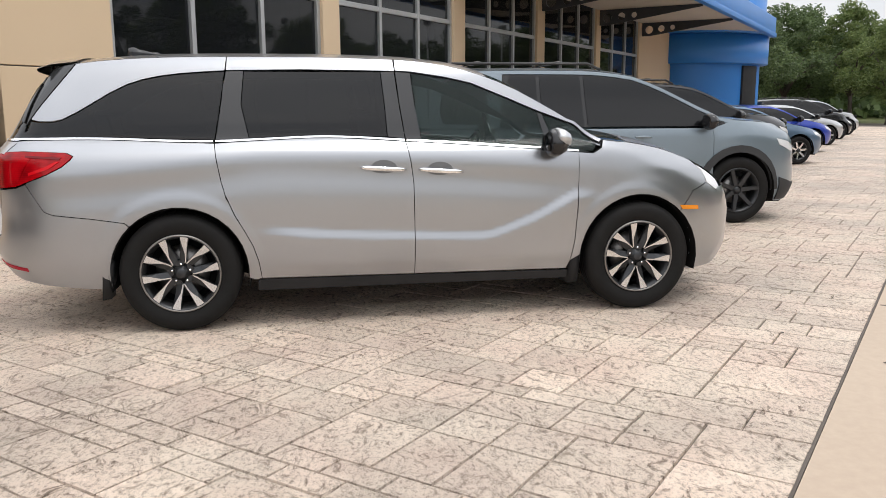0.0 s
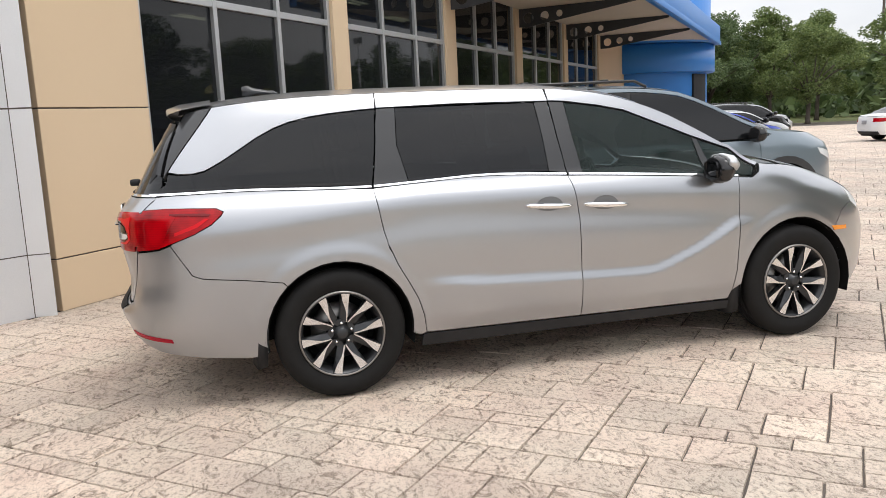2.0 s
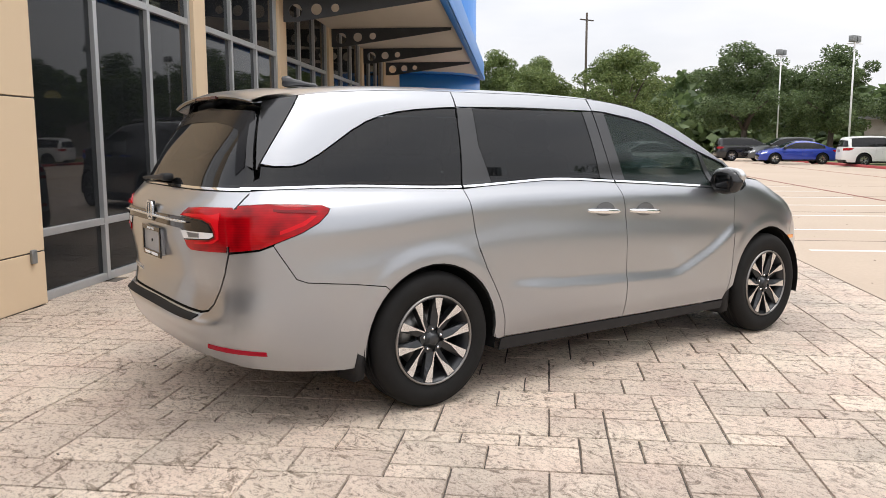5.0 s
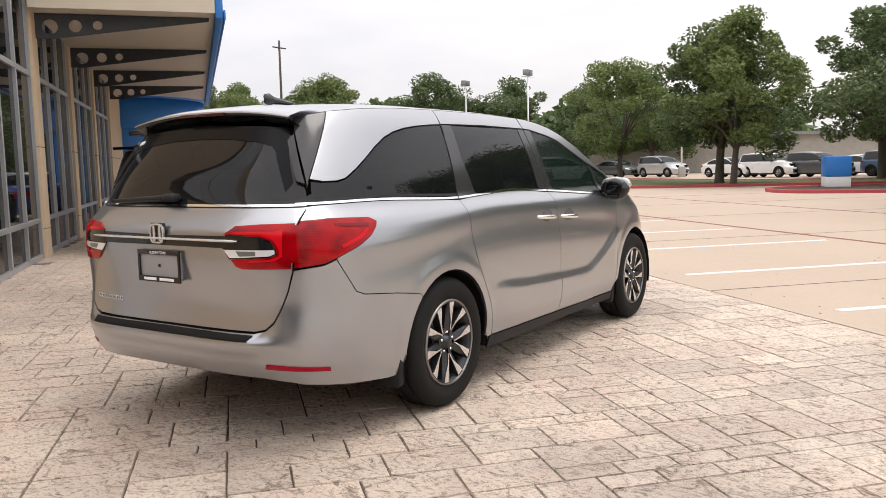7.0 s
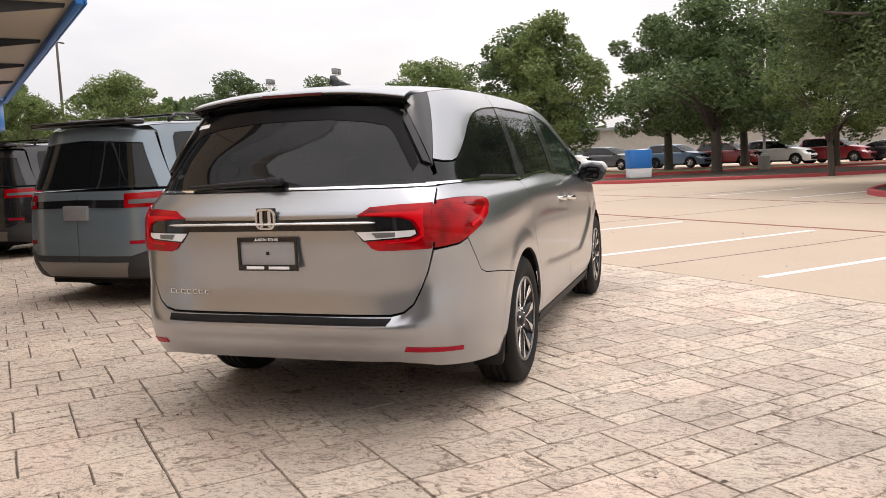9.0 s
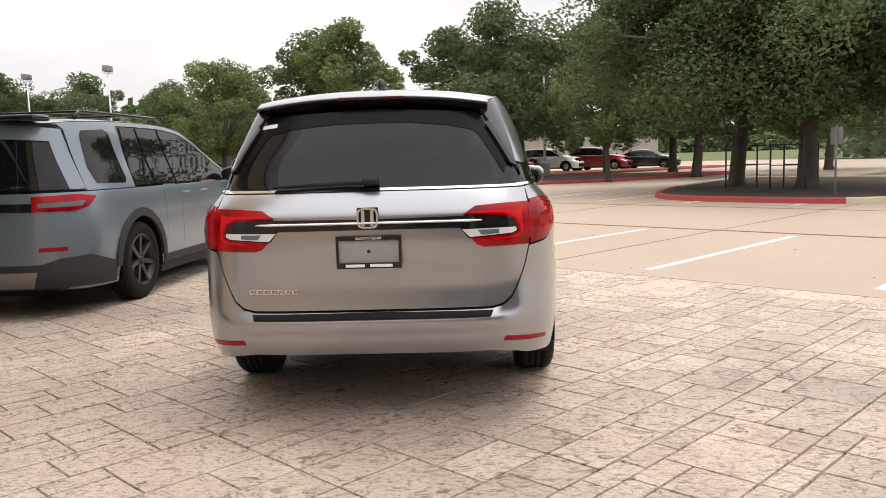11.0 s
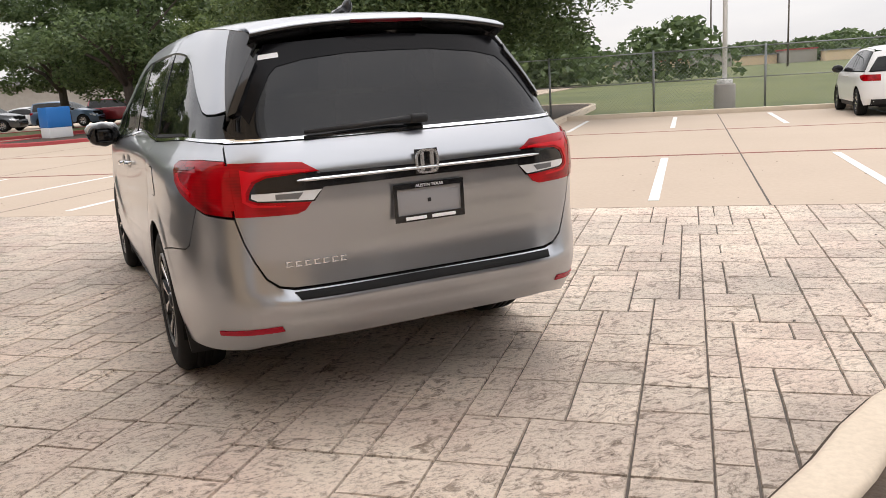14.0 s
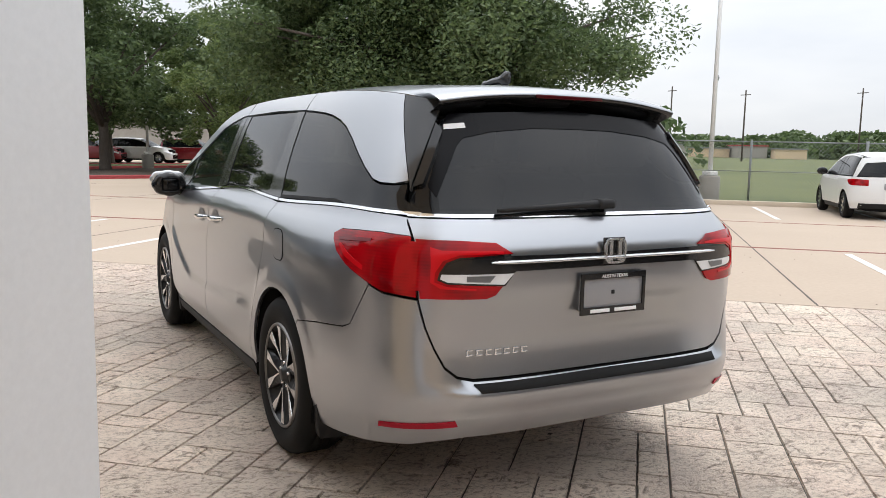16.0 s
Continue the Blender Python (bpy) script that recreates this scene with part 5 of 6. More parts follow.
        tlp = part("tail_lamp", sh.patch("tail_lamp", tl, LAMP_RED, left, lift=0.006, res=0.06), None, car)
        if clad:
            part("clear_lens", sh.patch("clear_lens", [(tail + 0.36, bz - 0.08), (0.6 * w, bz - 0.09, "r"), (0.6 * w, bz - 0.135, "r"), (tail + 0.32, bz - 0.13)], SHADE_GREY, left, lift=0.009, thick=0.003, res=0.06), None, tlp, "smoky clear lens")
        part("headlamp", sh.patch("headlamp", [(nose - 0.5, 0.78 + hl), (nose - 0.3, 0.74 + hl), (0.62 * w, 0.66 + hl, "f"), (0.7 * w, 0.6 + hl, "f"), (nose - 0.45, 0.7 + hl)], LAMP_CLEAR, left, lift=0.005, res=0.06), None, car)
        sg = 1 if left else -1
        mm = mirror_mesh(0.85)
        part("door_mirror", flip_y(mm) if left else mm, None, car, "", Matrix.Translation((g1 + 0.02, sg * (w - 0.0), bz + 0.05)))
        for hx in (door_r + 0.75, mid + 0.85):
            hb = finish(bar_bm(sh, (hx - 0.28, bz - 0.1), (hx - 0.08, bz - 0.1), 0.03, 0.02, 0.01), "handle", paint)
            part("handle", flip_y(hb) if left else hb, None, car)
        if rails:
            rl = tube_bm([(-0.6, sg * (w - 0.3), top_z + 0.0), (-0.5, sg * (w - 0.3), top_z + 0.07), (1.1, sg * (w - 0.3), top_z + 0.07), (1.25, sg * (w - 0.3), top_z)], 0.018, 6)
            part("roof_rail", rl, GLOSS_BLACK, car)
            if clad and not left:
                for xc in (-0.2, 0.75):
                    part("cross_bar", finish(box_bm(xc - 0.04, xc + 0.04, -w + 0.3, w - 0.3, top_z + 0.075, top_z + 0.10, 0.01), "cross_bar", GLOSS_BLACK), None, car)
        if clad:
            for cx in (0.0, base):
                ring = arc(cx, R, R + 0.052, 0, 180, 14) + arc(cx, R, R + 0.135, 180, 0, 14)
                part("arch_cladding", sh.patch("arch_cladding", ring, CLADDING, left, lift=0.02, thick=0.03, inset=0, res=0.07), None, car, "dark grey plastic arch")
            part("lower_cladding", sh.patch("lower_cladding", [(R + 0.1, low + 0.06), (g1 + 0.02, low + 0.06), (g1 + 0.02, low + 0.15), (R + 0.1, low + 0.15)], CLADDING, left, lift=0.012, thick=0.02, res=0.1), None, car)
            part("bumper_cladding", sh.patch("bumper_cladding", [(-R - 0.10, low + 0.02), (0.0, low + 0.06, "r"), (0.0, low + 0.26, "r"), (0.6 * w, low + 0.26, "r"), (0.75 * w, low + 0.31, "r"), (tail + 0.34, low + 0.32), (-R - 0.12, low + 0.22)], CLADDING, left, lift=0.012, thick=0.02, res=0.08), None, car)
            part("nose_cladding", sh.patch("nose_cladding", [(base + R + 0.14, low + 0.02), (0.0, low + 0.02, "f"), (0.0, low + 0.2, "f"), (0.7 * w, low + 0.22, "f"), (base + R + 0.16, low + 0.3)], CLADDING, left, lift=0.012, thick=0.02, res=0.08), None, car)
            part("rear_reflector", sh.patch("rear_reflector", [(0.60 * w, low + 0.37, "r"), (0.8 * w, low + 0.37, "r"), (0.8 * w, low + 0.41, "r"), (0.60 * w, low + 0.41, "r")], REFLECTOR, left, lift=0.006, res=0.06), None, car)
    if clad:
        part("tailgate_spoiler", finish(box_bm(tail + 0.10, tail + 0.36, -0.62, 0.62, top_z - 0.035, top_z + 0.02, 0.025), "tailgate_spoiler", GLOSS_BLACK), None, car)
        part("tailgate_band", sh.patch("tailgate_band", [(0.0, bz - 0.16, "r"), (0.56 * w, bz - 0.17, "r"), (0.56 * w, bz - 0.09, "r"), (0.0, bz - 0.08, "r")], GLOSS_BLACK, both=True, lift=0.008, res=0.08), None, car)
        part("skid_plate", sh.patch("skid_plate", [(0.0, low + 0.05, "r"), (0.5 * w, low + 0.05, "r"), (0.58 * w, low + 0.2, "r"), (0.0, low + 0.2, "r")], BRAKE, both=True, lift=0.018, res=0.08), None, car)
    part("roof", sh.deck("roof", *k["roof"], paint, 0.12), None, car)
    part("windscreen", sh.deck("windscreen", *k["screen"], GLASS_CLEAR, 0.12, inset=0.03), None, car)
    part("bonnet", sh.deck("bonnet", *k["bonnet"], paint, 0.12), None, car)
    if k["rear"]:
        part("rear_window", sh.deck("rear_window", *k["rear"], GLASS, 0.12, inset=0.03), None, car)
        part("boot_lid", sh.deck("boot_lid", *k["lid"], paint, 0.12), None, car)
    else:
        part("rear_window", sh.patch("rear_window", [(0.0, bz + 0.02, "r"), (0.80 * w, bz + 0.02, "r"), (0.62 * w, top_z - 0.22, "r"), (0.0, top_z - 0.18, "r")], GLASS, both=True, lift=0.001, res=0.1), None, car)
        part("tailgate_top", sh.patch("tailgate_top", [(0.0, top_z - 0.175, "r"), (0.62 * w, top_z - 0.215, "r"), (0.80 * w, bz + 0.02, "r"), (0.87 * w, bz + 0.02, "r"), (0.66 * w, top_z - 0.1, "r"), (0.0, top_z - 0.03, "r")], paint, both=True, res=0.09), None, car)
    part("number_plate", finish(box_bm(tail - 0.025, tail + 0.02, -0.15, 0.15, bz - 0.28, bz - 0.14, 0.005), "number_plate", PLATE), None, car)
    bp = sh.patch("bumper_insert", [(0.0, 0.26, "r"), (0.75 * w, 0.26, "r"), (0.75 * w, 0.38, "r"), (0.0, 0.38, "r")], MATTE_BLACK, both=True, lift=0.004, res=0.1)
    part("bumper_insert", bp, None, car)
    part("grille", sh.patch("grille", [(0.0, 0.32, "f"), (0.5 * w, 0.32, "f"), (0.55 * w, 0.58, "f"), (0.0, 0.6, "f")], GLOSS_BLACK, both=True, lift=0.004, res=0.1), None, car)
    part("floor_pan", finish(box_bm(tail + 0.15, nose - 0.2, -0.55 * w, 0.55 * w, 0.2, bz - 0.15, 0.03), "floor_pan", UNDER), None, car)
    ws = wheel_set(R, R * 0.66, 0.22, style)
    for x, left in ((0.0, 0), (base, 0), (0.0, 1), (base, 1)):
        wm_ = Matrix.Translation((x, (w - 0.12) * (1 if left else -1), R)) @ (Matrix.Rotation(math.pi, 4, "Z") if left else Matrix.Identity(4))
        put_wheel(car, ws, wm_, 7, 0.2 * x, 0)
        part("wheel_arch_liner", liner(R + 0.06, (w - 0.015) * (1 if left else -1), 0.5 * (1 if left else -1)), None, car, "", Matrix.Translation((x, 0, R)))
    return car


# ---- the grounds ----
LOT_M = pose(0, 0, 0, 0, 0, 47.5)      # x along the edge of the paving, y towards the showroom
WALL_M = pose(-1.2, 3.38, 0, 0, 0, 50)  # x along the showroom wall, y into it
EDGE = -4.26


def structure(name, data, mat, m, label):
    return tagged(part(name, data, mat, None, "", m), label, kind="structure")


def rect_mesh(name, x0, x1, y0, y1, z, mat, n=1):
    return mesh_from(name, [(x0, y0, z), (x1, y0, z), (x1, y1, z), (x0, y1, z)], [(0, 1, 2, 3)], mat)


structure("ground", rect_mesh("ground", -1500, 1500, -1500, 1500, -0.06, GRASS), None, LOT_M, "wide mown grass field running to the horizon")
lot = structure("parking_lot", finish(box_bm(-60, 130, -20.0, EDGE, -0.3, 0.0), "parking_lot", LOT), None, LOT_M, "pale tan concrete parking lot with faint stains")
structure("drive_aisle", finish(box_bm(8.5, 130, -80, -20.004, -0.3, 0.0), "drive_aisle", LOT), None, LOT_M, "pale concrete driveway between red kerbs")
bed = structure("paving_bed", finish(box_bm(-16, 70, EDGE + 0.004, 16, -0.3, -0.012), "paving_bed", JOINT), None, LOT_M, "dark mortar joints of the stamped paving")
for s0 in (-8.8, -6.3, -3.9, -1.48, 0.92, 3.43, 6.1, 8.7, 11.3, 13.9, 16.5, 19.1, 21.7):
    structure("parking_line", finish(box_bm(s0 - 0.055, s0 + 0.055, EDGE - 4.6, EDGE - 0.4, 0.0, 0.004), "parking_line", LINE_PAINT), None, LOT_M, "white painted parking line, slightly worn")
for s0 in (-6.3, -3.9, -1.48, 0.92, 3.43, 6.1, 8.7, 11.3):
    structure("parking_line", finish(box_bm(s0 - 0.055, s0 + 0.055, -19.4, -15.2, 0.0, 0.004), "parking_line", LINE_PAINT), None, LOT_M, "white painted parking line, slightly worn")
structure("slab_joint", finish(box_bm(-60, 60, EDGE - 5.0, EDGE - 4.9, 0.0, 0.004), "slab_joint", RED_JOINT), None, LOT_M, "rusty red sealed joint across the slab")
structure("slab_joint", finish(box_bm(-60, 60, EDGE - 10.04, EDGE - 9.96, 0.0, 0.003), "slab_joint", RED_JOINT), None, LOT_M, "rusty red sealed joint across the slab")
for s0 in (-12.4, -7.5, -2.6, 2.3, 7.2, 12.1, 17.0, 22.0):
    structure("slab_joint", finish(box_bm(s0 - 0.01, s0 + 0.01, -20, EDGE - 0.02, 0.0, 0.002), "slab_joint", JOINT), None, LOT_M, "thin dark sawn joint in the slab")


def kerb_loop(name, pts, mat, label, h=0.14, wd=0.17, closed=True, m=LOT_M, fill=None):
    """A rounded kerb along a plan outline (outer edge), with a bed inside."""
    n = len(pts)
    bm = bmesh.new()
    rows = []
    area = sum(pts[i][0] * pts[(i + 1) % n][1] - pts[(i + 1) % n][0] * pts[i][1] for i in range(n))
    for i in range(n):
        a = Vector(pts[i - 1] if closed or i else pts[i])
        b = Vector(pts[i])
        c = Vector(pts[(i + 1) % n] if closed or i < n - 1 else pts[i])
        t = (c - a).normalized()
        inn = Vector((-t.y, t.x)) * (1 if area > 0 else -1)
        rows.append([bm.verts.new((*(b + inn * q), z)) for q, z in ((0, -0.1), (0.005, h - 0.04), (0.02, h - 0.012), (0.05, h), (wd - 0.02, h), (wd, h - 0.02), (wd, -0.1))])
    for i in range(n if closed else n - 1):
        r0, r1 = rows[i], rows[(i + 1) % n]
        for k in range(6):
            bm.faces.new((r0[k], r1[k], r1[k + 1], r0[k + 1])).smooth = True
    bmesh.ops.recalc_face_normals(bm, faces=bm.faces[:])
    k = structure(name, bm, mat, m, label)
    if fill:
        fmat, z, flabel = fill
        fb = bmesh.new()
        fb.faces.new([fb.verts.new((p[0] * 1.0, p[1] * 1.0, z)) for p in pts])
        bmesh.ops.recalc_face_normals(fb, faces=fb.faces[:])
        structure("planting_bed", fb, fmat, m, flabel)
    return k


def rounded(pts, r, n=6):
    """A plan outline with its corners rounded."""
    out = []
    k = len(pts)
    for i in range(k):
        a, b, c = Vector(pts[i - 1]), Vector(pts[i]), Vector(pts[(i + 1) % k])
        u, v = (a - b), (c - b)
        q = min(r, u.length * 0.45, v.length * 0.45)
        p0, p1 = b + u.normalized() * q, b + v.normalized() * q
        for j in range(n + 1):
            f = j / n
            out.append(tuple(p0 * (1 - f) ** 2 + b * 2 * f * (1 - f) + p1 * f * f))
    return out


oak_kerb = kerb_loop("kerb", rounded([(1.6, -15.9), (7.6, -15.9), (9.5, -20.5), (11.5, -30.0), (1.6, -30.0)], 2.2), RED_KERB, "red painted kerb round the oak bed", fill=(MULCH, 0.10, "brown mulch under the oaks"))
oak_kerb.data.materials.append(KERB)
for f in oak_kerb.data.polygons:
    f.material_index = 1 if f.center.x < 2.5 or f.center.y < -21 else 0
kerb_loop("kerb", rounded([(21.0, -19.2), (24.5, -20.8), (24.0, -33.5), (14.5, -38.0), (16.0, -27.0)], 1.8), RED_KERB, "red painted kerb round a tree bed", fill=(MULCH, 0.10, "brown mulch in the tree bed"))
kerb_loop("kerb", rounded([(30.5, -18.0), (80, -18.0), (80, -21.5), (36, -28.0), (28, -40.0), (24, -52.0), (22, -52), (24, -38)], 1.5), RED_KERB, "red painted kerb along the far bed", fill=(GRASS, 0.10, "grass strip in the far bed"))
structure("kerb", finish(box_bm(-60, 1.6, -20.2, -20.0, -0.1, 0.13, 0.02), "kerb", KERB), None, LOT_M, "plain concrete kerb at the edge of the lot")
isl = [(-2.62, -0.1), (-2.50, -0.50), (-2.39, -0.82), (-2.26, -1.12), (-2.155, -1.43), (-2.075, -1.80), (-2.08, -2.15), (-2.2, -2.45), (-2.42, -2.6), (-2.68, -2.5), (-2.85, -2.1), (-2.95, -1.5), (-3.05, -0.9), (-3.05, -0.4), (-2.9, -0.05), (-2.75, 0.0)]
isl = [(x - 0.06, y + 0.05) for x, y in isl]
kerb_loop("kerb", isl, KERB, "pale concrete kerb round a small bed", 0.06, 0.22, True, Matrix.Identity(4), (MULCH, 0.03, "dry mulch in a small bed"))

# ---- the showroom ----
H_WALL = 6.6


def wall_block(u0, u1, n0, n1, name="wall_pier"):
    """A stuccoed stretch with two recessed level joints."""
    w = structure(name, finish(box_bm(u0 + 0.006, u1 - 0.006, n0 + 0.012, n1, 0, H_WALL), name, JOINT), None, WALL_M, "beige stuccoed showroom wall with thin dark joints")
    for z0, z1 in ((0.0, 0.465), (0.478, 1.793), (1.807, 4.2), (4.214, H_WALL)):
        part("stucco_panel", finish(box_bm(u0, u1, n0, n1 - 0.01, z0, z1, 0.004, 1), "stucco_panel", STUCCO), None, w)
    return w


wall_block(-1.30, 0.0, 0.0, 0.45)
BAYS = [(0.0, 3.65), (4.05, 7.56), (8.0, 11.45), (11.88, 15.41), (15.77, 19.34)]
for (a0, a1), (b0, b1) in zip(BAYS, BAYS[1:]):
    wall_block(a1, b0, 0.0, 0.45)
wall_block(19.34, 23.4, 0.0, 0.45)
structure("wall_upper", finish(box_bm(0.002, 19.338, 0.03, 0.45, 4.32, H_WALL), "wall_upper", STUCCO), None, WALL_M, "beige stucco above the windows")
for i, (u0, u1) in enumerate(BAYS):
    w = thing("window_%d" % (i + 1), WALL_M, "tall showroom window with silver frames and dark glass", "window", kind="structure")
    cuts = [u0] + [u0 + (u1 - u0) * q / 3 for q in (1, 2)] + [u1]
    for j, c in enumerate(cuts):
        o = (0.035, -0.035, 0, 0)[0] if j == 0 else (-0.035 if j == 3 else 0)
        part("mullion", finish(box_bm(c + o - 0.034, c + o + 0.034, 0.05, 0.17, 0.0, 4.31, 0.004, 1), "mullion", FRAME), None, w)
    for z0, z1 in ((0.0, 0.075), (0.58, 0.65), (2.91, 2.99), (4.24, 4.312)):
        for j in range(3):
            x0 = cuts[j] + (0.07 if j == 0 else 0.0345)
            x1 = cuts[j + 1] - (0.07 if j == 2 else 0.0345)
            part("transom", finish(box_bm(x0, x1, 0.055, 0.165, z0, z1, 0.004, 1), "transom", FRAME), None, w)
    for z0, z1 in ((0.075, 0.58), (0.65, 2.91), (2.99, 4.24)):
        for j in range(3):
            x0 = cuts[j] + (0.07 if j == 0 else 0.0345)
            x1 = cuts[j + 1] - (0.07 if j == 2 else 0.0345)
            p = part("pane", finish(box_bm(x0, x1, 0.10, 0.112, z0, z1), "pane", STORE_GLASS), None, w)
            p.visible_shadow = False
structure("showroom_floor", finish(box_bm(-1.2, 30, 0.46, 14, -0.2, 0.01), "showroom_floor", INTERIOR), None, WALL_M, "tiled showroom floor, coloured dark for the dim inside")
structure("showroom_ceiling", finish(box_bm(-1.2, 30, 0.46, 14, 4.35, 4.5), "showroom_ceiling", INNER_WALL), None, WALL_M, "showroom ceiling, coloured dark for the dim inside")
structure("wall_back", finish(box_bm(-1.2, 30, 14, 14.3, 0.0, H_WALL), "wall_back", INNER_WALL), None, WALL_M, "back wall of the showroom, coloured dark for the dim inside")
structure("wall_left", finish(box_bm(-1.72, -1.30, 0.9, 14.3, 0.0, H_WALL), "wall_left", STUCCO), None, WALL_M, "beige stucco end wall")
structure("wall_right", finish(box_bm(30, 30.3, 3.4, 14.3, 0.0, H_WALL), "wall_right", STUCCO), None, WALL_M, "beige stucco end wall")
structure("roof_slab", finish(box_bm(-1.72, 30.3, 0.46, 14.3, H_WALL, H_WALL + 0.3), "roof_slab", CONCRETE), None, WALL_M, "flat roof of the showroom")

# grey metal-panel column at the corner
COL = [(-2.05, 2.235), (-2.235, 2.235), (-2.57, 1.985), (-2.95, 2.36), (-2.5, 2.88)]
colb = structure("corner_column", prism([(x * 0.97 - 0.074, y * 0.97 + 0.07) for x, y in COL], 0, H_WALL), JOINT, Matrix.Identity(4), "pale grey metal-clad corner column with open joints")
for z0, z1 in ((0.0, 0.545), (0.555, 1.793), (1.807, 3.6), (3.612, H_WALL)):
    for (xa, ya), (xb, yb) in zip(COL, COL[1:4]):
        d = Vector((xb - xa, yb - ya)).normalized() * 0.004
        inn = Vector((d.y, -d.x)) * 8
        inn = inn if inn.dot(Vector((-2.45 - xa, 2.35 - ya))) > 0 else -inn
        part("cladding_panel", finish(prism([(xa + d.x, ya + d.y), (xb - d.x, yb - d.y), (xb - d.x * 3 + inn.x, yb - d.y * 3 + inn.y), (xa + d.x * 3 + inn.x, ya + d.y * 3 + inn.y)], z0, z1), "cladding_panel", PANEL), None, colb)

# unseen wing closing the place behind the walk, added for the minivan's reflections
for n0, n1 in ((-3.0, -2.6), (1.4, 1.8), (5.8, 6.2)):
    structure("wall_unseen_pier", finish(box_bm(-9.0, -8.55, n0, n1, 0.0, 3.0), "wall_unseen_pier", PANEL), None, WALL_M, "grey metal-clad pier of the unseen wing added for reflections")
structure("wall_unseen_top", finish(box_bm(-9.0, -8.55, -3.0, 6.2, 3.004, 4.0), "wall_unseen_top", PANEL), None, WALL_M, "grey metal band on top of the unseen wing added for reflections")
structure("wall_unseen_back", finish(box_bm(-8.5, -1.75, 6.0, 6.4, 0.0, 4.0), "wall_unseen_back", STUCCO), None, WALL_M, "beige stucco wall of the unseen wing added for reflections")
structure("wall_unseen_core", finish(box_bm(-12.0, -11.7, -3.0, 6.2, 0.0, 4.0), "wall_unseen_core", INNER_WALL), None, WALL_M, "dark-coloured inner wall of the unseen wing added for reflections")
structure("wall_unseen_roof", finish(box_bm(-11.7, -9.004, -3.0, 6.2, 3.3, 3.5), "wall_unseen_roof", INNER_WALL), None, WALL_M, "dark-coloured ceiling of the unseen wing added for reflections")
for i, (n0, n1) in enumerate(((-2.6, 1.4), (1.8, 5.8))):
    ew = thing("window_%d" % (i + 6), WALL_M, "wide window with silver frames in the unseen added wing", "window", kind="structure")
    for q in range(4):
        a = n0 + (n1 - n0) * q / 3
        part("mullion", finish(box_bm(-8.8, -8.68, a - 0.03, a + 0.03, 0.0, 3.0), "mullion", FRAME), None, ew)
    for q in range(3):
        a, b = n0 + (n1 - n0) * q / 3, n0 + (n1 - n0) * (q + 1) / 3
        part("pane", finish(box_bm(-8.75, -8.738, a + 0.031, b - 0.031, 0.05, 2.98), "pane", STORE_GLASS), None, ew)

# canopy, brackets, blue drum
can = thing("entrance_canopy", WALL_M, "flat canopy with beige soffit, blue fascia and dark steel brackets", "canopy")
part("soffit", finish(box_bm(7.3, 26.4, -2.82, -0.004, 3.95, 4.25), "soffit", SOFFIT), None, can)
part("fascia", finish(box_bm(7.3, 26.4, -2.95, -2.824, 3.86, 4.55, 0.02), "fascia", BLUE_WALL), None, can, "bright blue fascia")
part("fascia_lip", finish(box_bm(7.28, 26.4, -2.99, -2.955, 3.86, 4.0, 0.01), "fascia_lip", BLUE_WALL), None, can)


def bracket_mesh():
    """A tapered steel plate with three round holes, in the plane x = 0, from the wall outwards along -y."""
    out = [(0.0, -0.40), (-0.25, -0.40), (-2.7, -0.06), (-2.72, 0.0), (0.0, 0.0)]
    holes = [(-0.22, -0.21, 0.12), (-0.60, -0.19, 0.10), (-0.94, -0.17, 0.075)]
    pts, loops = [Vector(p) for p in out], [list(range(5))]
    for cy, cz, r in holes:
        k = len(pts)
        pts += [Vector((cy + r * math.cos(2 * math.pi * i / 20), cz + r * math.sin(2 * math.pi * i / 20))) for i in range(20)]
        loops.append(list(range(k, k + 20)))
    edges = [(l[i], l[(i + 1) % len(l)]) for l in loops for i in range(len(l))]
    v, _, f, _, _, _ = geometry.delaunay_2d_cdt(pts, edges, [], 1, 1e-6)
    f = [q for q in f if all(math.hypot(sum(v[i].x for i in q) / 3 - h[0], sum(v[i].y for i in q) / 3 - h[1]) > h[2] * 0.98 for h in holes)]
    bm = bmesh.new()
    vs = [bm.verts.new((-0.02, p.x, p.y)) for p in v]
    for q in f:
        bm.faces.new([vs[i] for i in q])
    r = bmesh.ops.extrude_face_region(bm, geom=bm.faces[:])
    for e in r["geom"]:
        if isinstance(e, bmesh.types.BMVert):
            e.co.x += 0.04
    bmesh.ops.recalc_face_normals(bm, faces=bm.faces[:])
    return finish(bm, "bracket", DARK_STEEL)


BR = bracket_mesh()
for u in (7.78, 11.66, 15.6, 19.55):
    part("bracket", BR, None, can, "", Matrix.Translation((u, -0.02, 3.945)))
dr = thing("blue_drum_entrance", WALL_M @ Matrix.Translation((25.85, 0.2, 0)), "round bright blue entrance tower with a black slab for the shaded doorway", "building")
part("lower_drum", lathe_mesh("lower_drum", [(2.72, 0.0), (2.72, 2.86)], BLUE_WALL, 72, "z"), None, dr)
part("upper_drum", lathe_mesh("upper_drum", [(2.72, 2.86), (2.97, 2.87), (3.0, 2.9), (3.0, 3.86), (2.8, 3.862)], BLUE_WALL, 72, "z"), None, dr)
part("drum_crown", lathe_mesh("drum_crown", [(2.8, 3.87), (3.12, 3.9), (3.15, 4.0), (3.12, 4.5), (2.85, 4.52), (2.85, 8.0), (0.0, 8.0)], BLUE_WALL, 72, "z"), None, dr)
